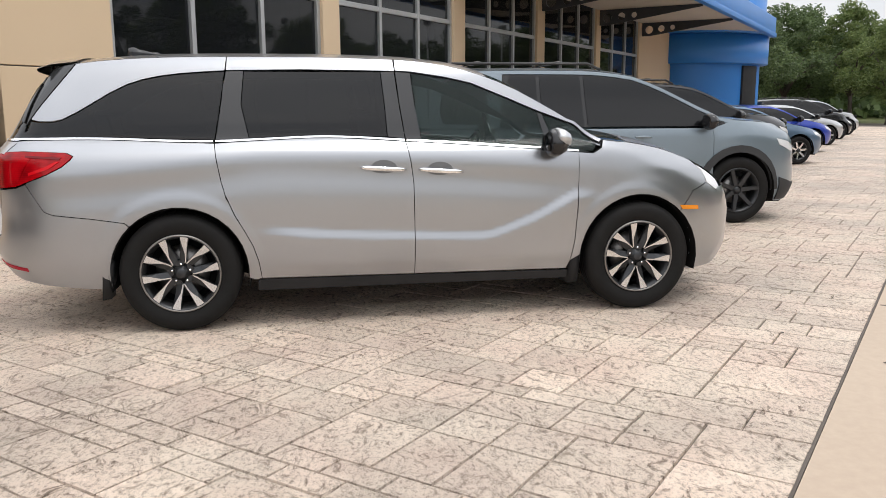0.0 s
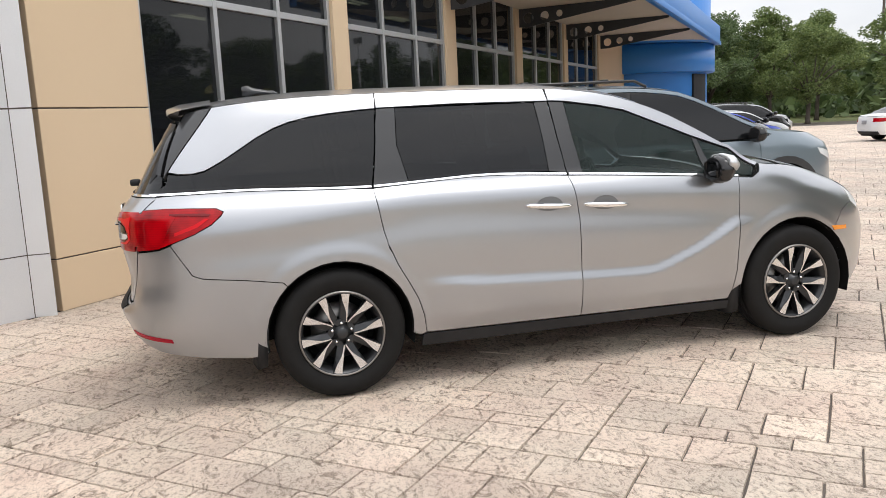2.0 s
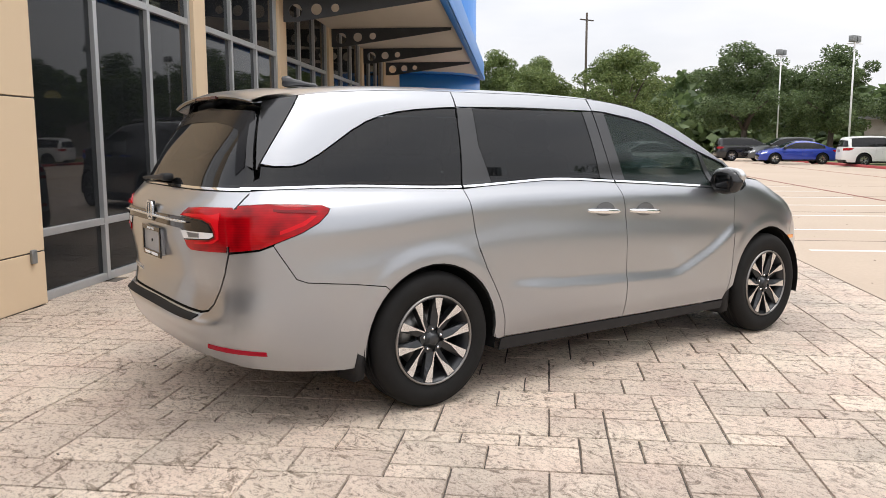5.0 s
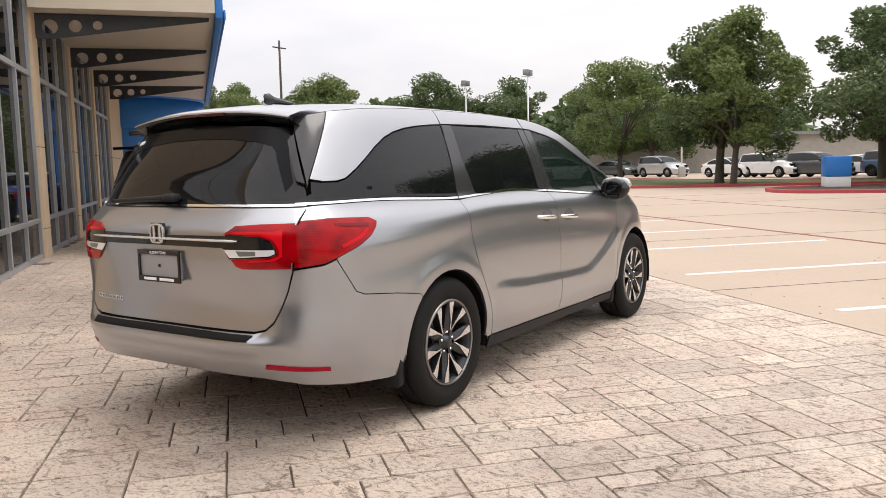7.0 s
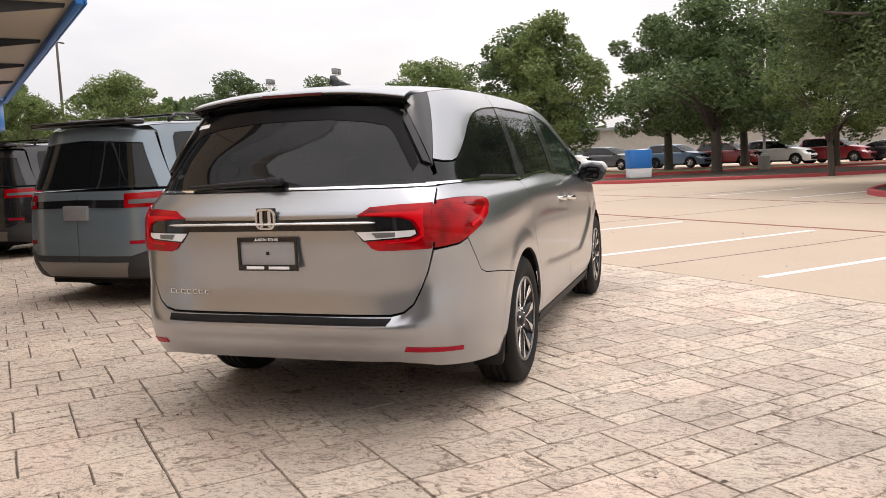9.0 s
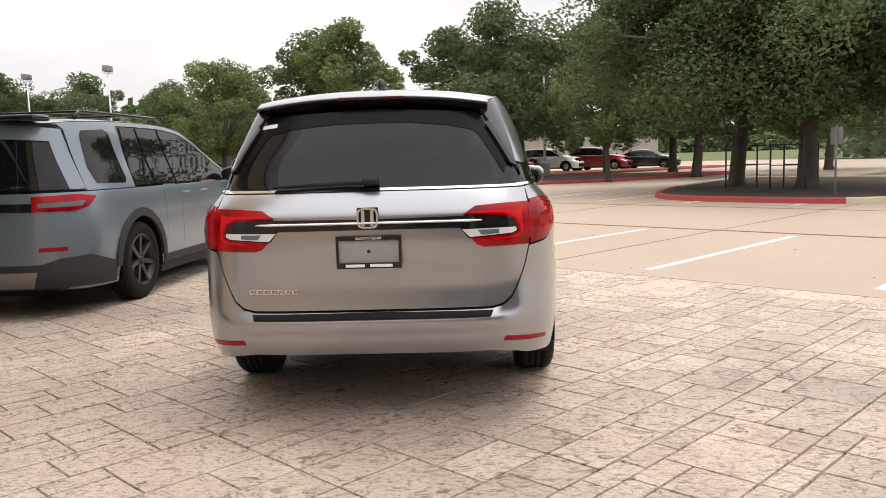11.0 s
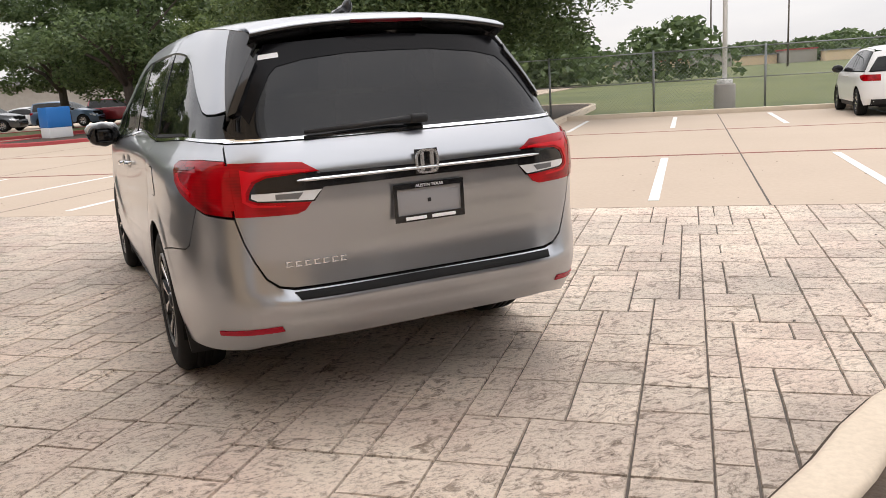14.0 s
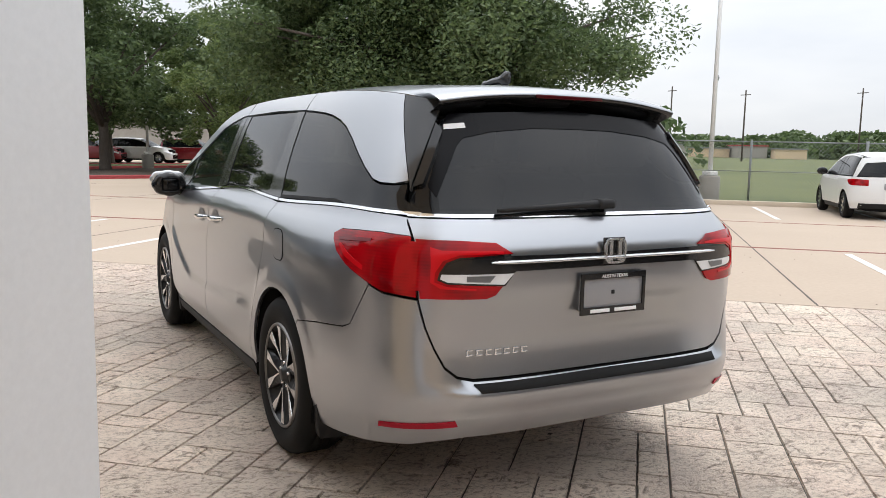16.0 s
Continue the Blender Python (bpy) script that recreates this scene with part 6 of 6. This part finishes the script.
# solid black slab, the door opening's shade put into its colour
part("doorway", finish(box_bm(-0.45, 0.45, -0.06, 0.2, 0.0, 2.8, 0.02), "doorway", MATTE_BLACK), None, dr, "black slab for the shaded doorway", Matrix.Rotation(radians(-20), 4, "Z") @ Matrix.Translation((0, -2.7, 0)))

outlet = thing("wall_outlet", WALL_M @ Matrix.Translation((-0.19, 0, 0)), "small grey outlet box on the beige wall", "outlet")
part("box", finish(box_bm(-0.035, 0.035, -0.03, 0.0, 0.38, 0.5, 0.008), "box", GALV), None, outlet)


def pendant(u, n, z):
    p = thing("pendant_lamp", WALL_M @ Matrix.Translation((u, n, z)), "lit round pendant lamp inside the showroom", "lamp", "showroom pendants")
    part("shade", lathe_mesh("shade", [(0.03, 0.14), (0.08, 0.13), (0.14, 0.07), (0.16, 0.0), (0.15, 0.0)], LAMP_GLOW, 24, "z"), None, p)
    part("cord", tube_bm([(0, 0, 0.13), (0, 0, 4.36 - z)], 0.006, 6), MATTE_BLACK, p)


for u, n, z in ((0.9, 2.2, 2.25), (3.2, 5.2, 2.25), (5.8, 4.0, 2.25), (8.8, 5.0, 2.3), (1.8, 6.5, 2.3)):
    pendant(u, n, z)
for u, n in ((3.0, 3.0), (6.5, 3.2), (10.0, 3.4), (5.5, 7.0), (9.5, 7.5), (13.5, 4.0), (2.0, 8.0)):
    t = thing("ceiling_light", WALL_M @ Matrix.Translation((u, n, 4.3)), "lit twin tube light on the showroom ceiling", "lamp", "showroom ceiling lights")
    part("tray", finish(box_bm(-0.65, 0.65, -0.2, 0.2, 0.0, 0.05), "tray", WHITE_INK), None, t)
    for q in (-0.1, 0.1):
        part("tube", finish(box_bm(-0.6, 0.6, q - 0.02, q + 0.02, -0.03, -0.001, 0.006), "tube", TUBE_GLOW), None, t)


# ---- trees ----
def tree_meshes(seed, height, spread, trunk_h, trunk_r, leaves, size, mat, droop=0.0, clumps=46):
    rnd = random.Random(seed)
    tb = bmesh.new()
    tmp = bpy.data.meshes.new("t")

    def limb(pts, radii, sides):
        b = tube_bm(pts, radii, sides)
        b.to_mesh(tmp)
        b.free()
        tb.from_mesh(tmp)
    lean = (rnd.uniform(-0.2, 0.2), rnd.uniform(-0.2, 0.2))
    fork = Vector((lean[0], lean[1], trunk_h))
    limb([(0, 0, -0.1), (0.02, 0, 0.25), (lean[0] * 0.5, lean[1] * 0.5, trunk_h * 0.6), fork], [trunk_r * 1.5, trunk_r * 1.08, trunk_r * 0.92, trunk_r * 0.85], 10)
    centres = []
    crown_h = height - trunk_h
    for k in range(clumps):
        a = rnd.uniform(0, 2 * math.pi)
        q = rnd.uniform(0, 1) ** 0.6
        zz = rnd.uniform(0, 1)
        r = spread * q * math.sqrt(max(0.05, 1 - (2 * (zz * 0.92 + 0.08 * rnd.random()) - 0.9) ** 2)) * rnd.uniform(0.8, 1.12)
        centres.append(Vector((lean[0] + r * math.cos(a), lean[1] + r * math.sin(a), trunk_h * 0.9 + crown_h * (0.06 + 0.9 * zz) - droop * q * q)))
    for k in range(9):
        a = 2 * math.pi * k / 9 + rnd.uniform(-0.3, 0.3)
        c = min(centres, key=lambda p: abs(((math.atan2(p.y, p.x) - a + math.pi) % (2 * math.pi)) - math.pi) - 0.15 * math.hypot(p.x, p.y) + 0.1 * abs(p.z - trunk_h - crown_h * (0.25 + 0.07 * k)))
        midp = fork.lerp(c, 0.45) + Vector((rnd.uniform(-0.3, 0.3), rnd.uniform(-0.3, 0.3), rnd.uniform(0.1, 0.5)))
        limb([fork - Vector((0, 0, 0.25)), fork.lerp(midp, 0.5) + Vector((0, 0, 0.15)), midp, c], [trunk_r * 0.55, trunk_r * 0.42, trunk_r * 0.3, trunk_r * 0.08], 7)
    verts, faces = [], []
    per = leaves // clumps
    for c in centres:
        cr = spread * rnd.uniform(0.13, 0.29)
        for _ in range(per):
            d = Vector((rnd.gauss(0, 1), rnd.gauss(0, 1), rnd.gauss(0, 1))).normalized()
            p = c + Vector((d.x, d.y, d.z * 0.7)) * cr * rnd.uniform(0.25, 1.0) ** 0.5
            ax = Vector((rnd.gauss(0, 1), rnd.gauss(0, 1), rnd.gauss(0, 0.6))).normalized()
            bx = ax.cross(Vector((rnd.gauss(0, 1), rnd.gauss(0, 1), rnd.gauss(0, 1)))).normalized()
            sz = size * rnd.uniform(0.6, 1.3)
            k = len(verts)
            verts += [p - ax * sz, p + bx * sz * 0.45, p + ax * sz, p - bx * sz * 0.45]
            faces.append((k, k + 1, k + 2, k + 3))
    crown = mesh_from("crown", verts, faces, mat)
    return finish(tb, "trunk", BARK), crown


TREES = {
    "oak": tree_meshes(3, 8.8, 5.8, 2.9, 0.26, 135000, 0.08, LEAF_OAK, 0.9, 190),
    "oak_b": tree_meshes(8, 9.3, 5.4, 3.0, 0.24, 110000, 0.08, LEAF_OAK, 0.7, 160),
    "elm": tree_meshes(5, 8.5, 3.3, 2.0, 0.16, 20000, 0.105, LEAF_ELM, 0.2, 60),
    "elm_b": tree_meshes(12, 8.0, 3.6, 1.9, 0.17, 20000, 0.105, LEAF_ELM, 0.3, 64),
    "oak_far": tree_meshes(21, 9.0, 4.6, 2.2, 0.24, 26000, 0.12, LEAF_OAK, 0.6, 70),
}


def tree(kind, x, y, scale=1.0, turn=0.0, z=0.0):
    t = thing("tree", pose(x, y, z, 0, 0, turn) @ Matrix.Diagonal((scale, scale, scale, 1)), "broad dark green live oak in leaf" if "oak" in kind else "slender light green elm in leaf", "tree", "trees round the lot")
    part("trunk", TREES[kind][0], None, t)
    part("crown", TREES[kind][1], None, t)


for kind, x, y, sc, tu in (("oak", 19.0, -10.3, 1.0, 20), ("oak_b", 21.6, -9.1, 1.0, 140), ("elm", 31.0, -6.5, 0.75, 30), ("oak_far", 34.0, -11.2, 0.95, 80), ("oak_far", 37.3, -2.2, 1.05, 10), ("elm", 37.0, 6.2, 1.0, 200), ("oak_far", 39.5, 7.5, 0.95, 60), ("elm_b", 45.5, 15.2, 1.0, 120), ("elm", 41.0, -8.0, 1.0, 300), ("oak_far", 46.0, 0.5, 1.05, 15), ("oak_far", 44.0, -12.5, 1.0, 190), ("oak_far", 52.0, -4.0, 1.1, 240), ("elm_b", 33.0, -16.0, 0.95, 210), ("oak_far", 40.0, -20.0, 0.95, 33),
                           ("elm_b", 53.0, 46.0, 1.25, 10), ("elm", 46.0, 55.0, 1.15, 70), ("oak_far", 62.0, 40.0, 1.15, 100), ("oak_far", 64.0, 33.0, 1.05, 210), ("elm_b", 38.0, 62.0, 1.2, 250), ("elm", 55.0, 60.0, 1.2, 290), ("oak_far", 34.0, 52.0, 1.0, 20), ("elm_b", 44.0, 48.0, 1.0, 200), ("oak_far", 41.0, 57.0, 1.1, 130), ("oak_far", 68.0, 27.0, 1.0, 310), ("elm", 60.0, 52.0, 1.2, 160), ("oak_far", 72.0, 22.0, 1.05, 45), ("elm_b", 30.0, 60.0, 1.1, 320), ("oak_far", 48.0, 64.0, 1.2, 75)):
    tree(kind, x, y, sc, tu, 0.08 if x < 30 else 0.0)

# ---- row of cars beside the van, and cars in the lot ----
ROW = [("tall_suv", SLATE, "blue-grey off-road SUV with dark cladding and roof rails", True, "dark", True), ("tall_suv", BLACK_PAINT, "black SUV parked beside the blue-grey one", True, "dark", True), ("sedan", STEEL_BLUE, "slate blue sedan with alloy wheels", False, "plain", False), ("sedan", BLUE_PAINT, "bright blue sedan in the showroom row", False, "plain", False), ("sedan", LIGHT_PAINT, "pale silver sedan in the showroom row", False, "plain", False), ("suv", BLACK_PAINT, "black SUV in the showroom row", True, "plain", False), ("suv", LIGHT_PAINT, "silver SUV with black roof rails", True, "plain", False)]
STAND = [(3.02, 3.85), (6.45, 9.1), (9.7, 12.35), (13.2, 16.9), (16.6, 21.0), (20.2, 25.4), (24.0, 30.0)]
for (x, y), (kind, paint, label, rails, style, clad) in zip(STAND, ROW):
    simple_car(pose(x, y, 0, 0, 0, -3 if clad and x < 5 else 0), kind, paint, label, rails, style, "cars parked in a row by the showroom", clad)
simple_car(LOT_M @ pose(-6.35, -16.7, 0, 0, 0, -90), "hatch", WHITE_PAINT, "white hatchback parked at the fence", group="cars in the lot")
for kind, paint, x, y, turn, label in (("sedan", WHITE_PAINT, 24.3, 19.9, -13, "white sedan standing alone in the lot"), ("suv", BLACK_PAINT, 48.1, 31.5, -42, "black SUV far across the lot"), ("suv", GREY_PAINT, 50.5, 27.5, 138, "dark grey SUV far across the lot"), ("sedan", BLUE_PAINT, 45.2, 23.1, 138, "blue sedan far across the lot"), ("suv", WHITE_PAINT, 42.5, 19.2, -42, "white SUV far across the lot"),
                                       ("sedan", WHITE_PAINT, 57.5, 12.2, 240, "white sedan in the far row"), ("suv", WHITE_PAINT, 56.0, 9.2, 240, "white SUV in the far row"), ("suv", GREY_PAINT, 55.0, 6.0, 240, "grey SUV in the far row"), ("sedan", WHITE_PAINT, 57.5, 3.6, 240, "white sedan in the far row"), ("suv", STEEL_BLUE, 55.5, 1.4, 240, "dark blue SUV in the far row"), ("suv", RED_PAINT, 55.6, -2.0, 240, "dark red SUV in the far row"), ("suv", WHITE_PAINT, 55.2, -5.2, 240, "white SUV in the far row"), ("suv", RED_PAINT, 54.8, -8.6, 240, "dark red SUV in the far row"), ("suv", LIGHT_PAINT, 60.0, 18.0, 240, "silver SUV in the far row"), ("sedan", GREY_PAINT, 62.0, 22.5, 240, "grey sedan in the far row"), ("sedan", BLACK_PAINT, 54.6, -12.0, 240, "black sedan in the far row")):
    simple_car(pose(x, y, 0, 0, 0, turn), kind, paint, label, group="cars in the lot")


# ---- posts, lamps, fence ----
def light_pole(x, y, h, heads, label, cam=False):
    p = thing("light_pole", pose(x, y, 0), label, "lamp post", "light poles")
    part("pedestal", lathe_mesh("pedestal", [(0.3, -0.1), (0.3, 0.75), (0.27, 0.79), (0.0, 0.79)], CONCRETE, 24, "z"), None, p)
    part("base_cover", finish(box_bm(-0.16, 0.16, -0.16, 0.16, 0.79, 0.92, 0.02), "base_cover", POLE_WHITE), None, p)
    part("shaft", tube_bm([(0, 0, 0.8), (0, 0, h)], [0.07, 0.055], 10), POLE_WHITE, p)
    if heads:
        part("arm", tube_bm([(-0.5, 0.3, h - 0.1), (0.5, -0.3, h - 0.1)], 0.035, 8), POLE_WHITE, p)
        for q in (-0.3, 0.25):
            part("lamp_head", finish(box_bm(q - 0.22, q + 0.22, -0.2, 0.2, h, h + 0.45, 0.04), "lamp_head", GALV), None, p)
    if cam:
        part("camera_arm", tube_bm([(0, 0, 3.72), (0.2, -0.25, 3.74)], 0.025, 8), GALV, p)
        part("camera_dome", lathe_mesh("camera_dome", [(0.0, 3.55), (0.06, 3.58), (0.08, 3.66), (0.05, 3.74), (0.0, 3.75)], GALV, 16, "z"), None, p, "", Matrix.Translation((0.2, -0.25, 0)))


light_pole(13.6, -16.3, 9.0, True, "white light pole on a round concrete pedestal", True)
light_pole(40.0, -4.5, 6.8, False, "plain white pole on a concrete pedestal")
light_pole(54.8, 26.4, 8.3, True, "white light pole with two flood lamps")
light_pole(61.0, 36.0, 8.6, True, "white light pole with two flood lamps")
light_pole(58.0, 15.0, 8.3, True, "white light pole with two flood lamps")
for x, y, h in ((75.0, 73.0, 18.0), (110.0, -128.0, 14.0), (122.0, -120.0, 15.0), (100.0, -150.0, 15.0)):
    u = thing("utility_pole", pose(x, y, 0), "tall grey wooden utility pole", "utility pole", "utility poles")
    part("shaft", tube_bm([(0, 0, -0.2), (0, 0, h)], [0.2, 0.13], 8), BARK, u)
    part("crossarm", finish(box_bm(-1.2, 1.2, -0.07, 0.07, h - 1.0, h - 0.85, 0.01), "crossarm", BARK), None, u)

fence = thing("fence", LOT_M, "galvanised chain-link fence with posts and rails", "fence")
FY = -20.75
for k in range(23):
    s = 5.25 - 3.05 * k
    part("post", tube_bm([(s, FY, -0.1), (s, FY, 1.86)], 0.032 if k % 4 else 0.045, 8), GALV, fence)
    if k:
        part("top_rail", tube_bm([(s + 0.03, FY, 1.8), (s + 3.02, FY, 1.8)], 0.02, 6), GALV, fence)
        part("mid_rail", tube_bm([(s + 0.03, FY, 0.95), (s + 3.02, FY, 0.95)], 0.014, 6), GALV, fence)
vs, fs = [], []
for k in range(-20, 640):
    for sg in (1, -1):
        x0 = 5.25 - 0.11 * k
        a, b = Vector((x0, FY + 0.035 + 0.003 * sg, 0.03)), Vector((x0 - sg * 1.75, FY + 0.035 + 0.003 * sg, 1.78))
        if min(a.x, b.x) < -61 or max(a.x, b.x) > 5.25:
            continue
        q = len(vs)
        d = Vector((0.0035, 0, 0))
        e = Vector((0, 0.005, 0))
        vs += [a - d, a + d, a + e, b - d, b + d, b + e]
        fs += [(q, q + 1, q + 4, q + 3), (q + 1, q + 2, q + 5, q + 4), (q + 2, q, q + 3, q + 5)]
tagged(part("wire_mesh", mesh_from("wire_mesh", vs, fs, GALV), None, fence), kind="stuff")

sign = thing("sign_post", LOT_M @ pose(3.59, -18.4, 0.1), "galvanised post with the grey back of a small sign", "sign")
part("post", finish(box_bm(-0.025, 0.025, -0.02, 0.02, -0.1, 1.75, 0.004), "post", GALV), None, sign)
part("plate", finish(box_bm(-0.15, 0.15, -0.028, -0.021, 1.25, 1.7, 0.003), "plate", GALV), None, sign)
for s, d in ((5.6, -20.9), (7.3, -21.6)):
    gd = thing("tree_guard", LOT_M @ pose(s, d, 0.1), "dark metal guard frame beside an oak", "tree guard", "tree guards")
    for px, py in ((-0.5, -0.5), (0.5, -0.5), (0.5, 0.5), (-0.5, 0.5)):
        part("post", tube_bm([(px, py, -0.1), (px, py, 1.35)], 0.025, 6), DARK_STEEL, gd)
    for z in (0.7, 1.3):
        part("rail", tube_bm([(-0.5, -0.5, z), (0.5, -0.5, z)], 0.018, 6), DARK_STEEL, gd)
        part("rail", tube_bm([(-0.5, 0.5, z), (0.5, 0.5, z)], 0.018, 6), DARK_STEEL, gd)
bx = thing("sign_cube", pose(33.2, 1.2, 0.1, 0, 0, 20), "square block, blue above and white below", "sign")
part("lower_half", finish(box_bm(-0.47, 0.47, -0.47, 0.47, 0.0, 0.42, 0.02), "lower_half", POLE_WHITE), None, bx)
part("upper_half", finish(box_bm(-0.48, 0.48, -0.48, 0.48, 0.424, 1.25, 0.02), "upper_half", BLUE_WALL), None, bx)

# ---- far distance ----
def far_woods(name, spots, seed, leaf, label):
    rnd = random.Random(seed)
    verts, faces = [], []
    for x, y, r, h in spots:
        for _ in range(900):
            a, q = rnd.uniform(0, 2 * math.pi), rnd.uniform(0, 1) ** 0.5
            zz = rnd.uniform(0.03, 1)
            rr = r * q * (1.15 - zz ** 2 * 0.85)
            p = Vector((x + rr * math.cos(a), y + rr * math.sin(a), h * zz * rnd.uniform(0.85, 1.0)))
            ax = Vector((rnd.gauss(0, 1), rnd.gauss(0, 1), rnd.gauss(0, 0.6))).normalized()
            b = ax.cross(Vector((rnd.gauss(0, 1), rnd.gauss(0, 1), rnd.gauss(0, 1)))).normalized()
            s = leaf * rnd.uniform(0.6, 1.4) * r / 6
            k = len(verts)
            verts += [p - ax * s, p + b * s * 0.6, p + ax * s, p - b * s * 0.6]
            faces.append((k, k + 1, k + 2, k + 3))
    return tagged(part(name, mesh_from(name, verts, faces, LEAF_OAK)), label, "woods", kind="stuff")


rw = random.Random(4)
spots = []
for k in range(70):
    a = radians(-62 + k * 1.05 + rw.uniform(-0.5, 0.5))
    d = rw.uniform(340, 420)
    spots.append((d * math.cos(a), d * math.sin(a), rw.uniform(11, 18), rw.uniform(7, 13)))
for k in range(9):
    a = radians(-41 + k * 1.6)
    spots.append((rw.uniform(75, 95) * math.cos(a), 85 * math.sin(a), rw.uniform(4, 6), rw.uniform(5.5, 8)))
for k in range(60):
    a = radians(10 + k * 0.95)
    d = rw.uniform(95, 140)
    spots.append((d * math.cos(a), d * math.sin(a), rw.uniform(6, 10), rw.uniform(6, 11)))
far_woods("far_woods", spots, 9, 0.45, "distant green line of trees")
for i in range(9):
    a = radians(-52 + 2.6 * i)
    d = 300 + 12 * (i % 3)
    bl = thing("far_building", pose(d * math.cos(a), d * math.sin(a), 0, 0, 0, -45 + 7 * i), "low pale building far across the field", "building", "far buildings")
    part("wall", finish(box_bm(-7 - i % 3 * 3, 7, -5, 5, 0, 3.2 + (i % 2)), "wall", CONCRETE if i % 2 else STUCCO), None, bl)
    part("roof", finish(box_bm(-7.4 - i % 3 * 3, 7.4, -5.4, 5.4, 3.2 + (i % 2), 3.6 + (i % 2)), "roof", RED_KERB if i % 3 == 1 else GALV), None, bl)
# shops behind the far row
fb = thing("far_hall", pose(82, 12, 0, 0, 0, 100), "long pale hall behind the far cars", "building")
part("wall", finish(box_bm(-32, 24, -5, 5, 0, 3.4), "wall", CONCRETE), None, fb)
part("roof", finish(box_bm(-32.5, 24.5, -5.5, 5.5, 3.4, 3.7), "roof", GALV), None, fb)

# ---- fallen leaves on the ground ----
rl = random.Random(31)
vs, fs = [], []
for _ in range(260):
    s, d = rl.uniform(-5, 14), rl.uniform(-9.5, 3.0)
    a, q = rl.uniform(0, 6.28), rl.uniform(0.008, 0.02)
    k = len(vs)
    for j, (e, f, z) in enumerate(((1, 0, 0.004), (0, 0.5, 0.009), (-1, 0, 0.005), (0, -0.5, 0.003))):
        vs.append((s + q * (e * math.cos(a) - f * math.sin(a)), d + q * (e * math.sin(a) + f * math.cos(a)), z))
    fs.append((k, k + 1, k + 2, k + 3))
tagged(part("fallen_leaves", mesh_from("fallen_leaves", vs, fs, BARK), None, None, "", LOT_M), "small dry brown leaves scattered on the ground", "leaves", kind="stuff")

# ---- stamped stones ----
U = 0.142
paving = structure("paving", finish(box_bm(-16, 70, EDGE + 0.004, EDGE + 0.02, -0.2, -0.004), "paving", JOINT), None, LOT_M, "beige stamped concrete paving in an ashlar pattern, stained grey")
S0, S1, D0, D1 = -13.0, 58.0, EDGE + 0.012, 9.5
NX, NY = int((S1 - S0) / U), int((D1 - D0) / U)
taken = np.zeros((NX, NY), bool)
SIZES = [(4, 3), (3, 2), (2, 3), (3, 3), (2, 2), (4, 2), (2, 4), (3, 4), (2, 1), (3, 1), (1, 2)]
WEIGHT = [0.4, 3, 6, 4, 4, 0.4, 2, 1, 0.6, 0.3, 2]
rs = random.Random(17)
share = {}
vs, fs = [], []


def stone_geometry(w, h, j):
    g, b, r = 0.003, 0.0035, random.Random(w * 100 + h * 10 + j)
    x1, y1 = w * U / 2 - g, h * U / 2 - g
    ring = []
    for (xa, ya), (xb, yb) in zip(((-x1, -y1), (x1, -y1), (x1, y1), (-x1, y1)), ((x1, -y1), (x1, y1), (-x1, y1), (-x1, -y1))):
        for f in (0.0, 0.33, 0.66):
            o = r.uniform(-0.0025, 0.0015)
            x, y = xa + (xb - xa) * f, ya + (yb - ya) * f
            k = 1 + o / max(abs(x), abs(y))
            ring.append((x * k, y * k))
    n = len(ring)
    v = [(x, y, -0.014) for x, y in ring] + [(x * (1 - b / x1), y * (1 - b / y1), r.uniform(-0.0015, 0.001)) for x, y in ring]
    f = [tuple(range(n, 2 * n))] + [(i, (i + 1) % n, n + (i + 1) % n, n + i) for i in range(n)]
    return v, f


for j in range(NY):
    for i in range(NX):
        if taken[i, j]:
            continue
        order = rs.choices(range(len(SIZES)), WEIGHT, k=6) + [4, 10, 8]
        w, h = 1, 1
        for o in order:
            a, b = SIZES[o]
            if i + a <= NX and j + b <= NY and not taken[i:i + a, j:j + b].any():
                w, h = a, b
                break
        taken[i:i + w, j:j + h] = True
        x, y = S0 + (i + w / 2) * U, D0 + (j + h / 2) * U
        wu, wn = (WALL_M.inverted() @ LOT_M @ Vector((x, y, 0))).xy
        if wu > -1.5 and wn > 0.1:
            continue
        v = rs.randrange(4)
        gv, gf = stone_geometry(w, h, v)
        if -4.1 < x < 2.4 and EDGE < y < 1.0:
            if (w, h, v) not in share:
                share[(w, h, v)] = mesh_from("stone", gv, gf, STONE)
            part("stone", share[(w, h, v)], None, paving, "", Matrix.Translation((x, y, rs.uniform(-0.001, 0.001))))
        else:
            k = len(vs)
            dz = rs.uniform(-0.001, 0.001)
            vs += [(p[0] + x, p[1] + y, p[2] + dz) for p in gv]
            fs += [tuple(q + k for q in f) for f in gf]
tagged(part("stone_field", mesh_from("stone_field", vs, fs, STONE), None, paving), "", kind="stuff")
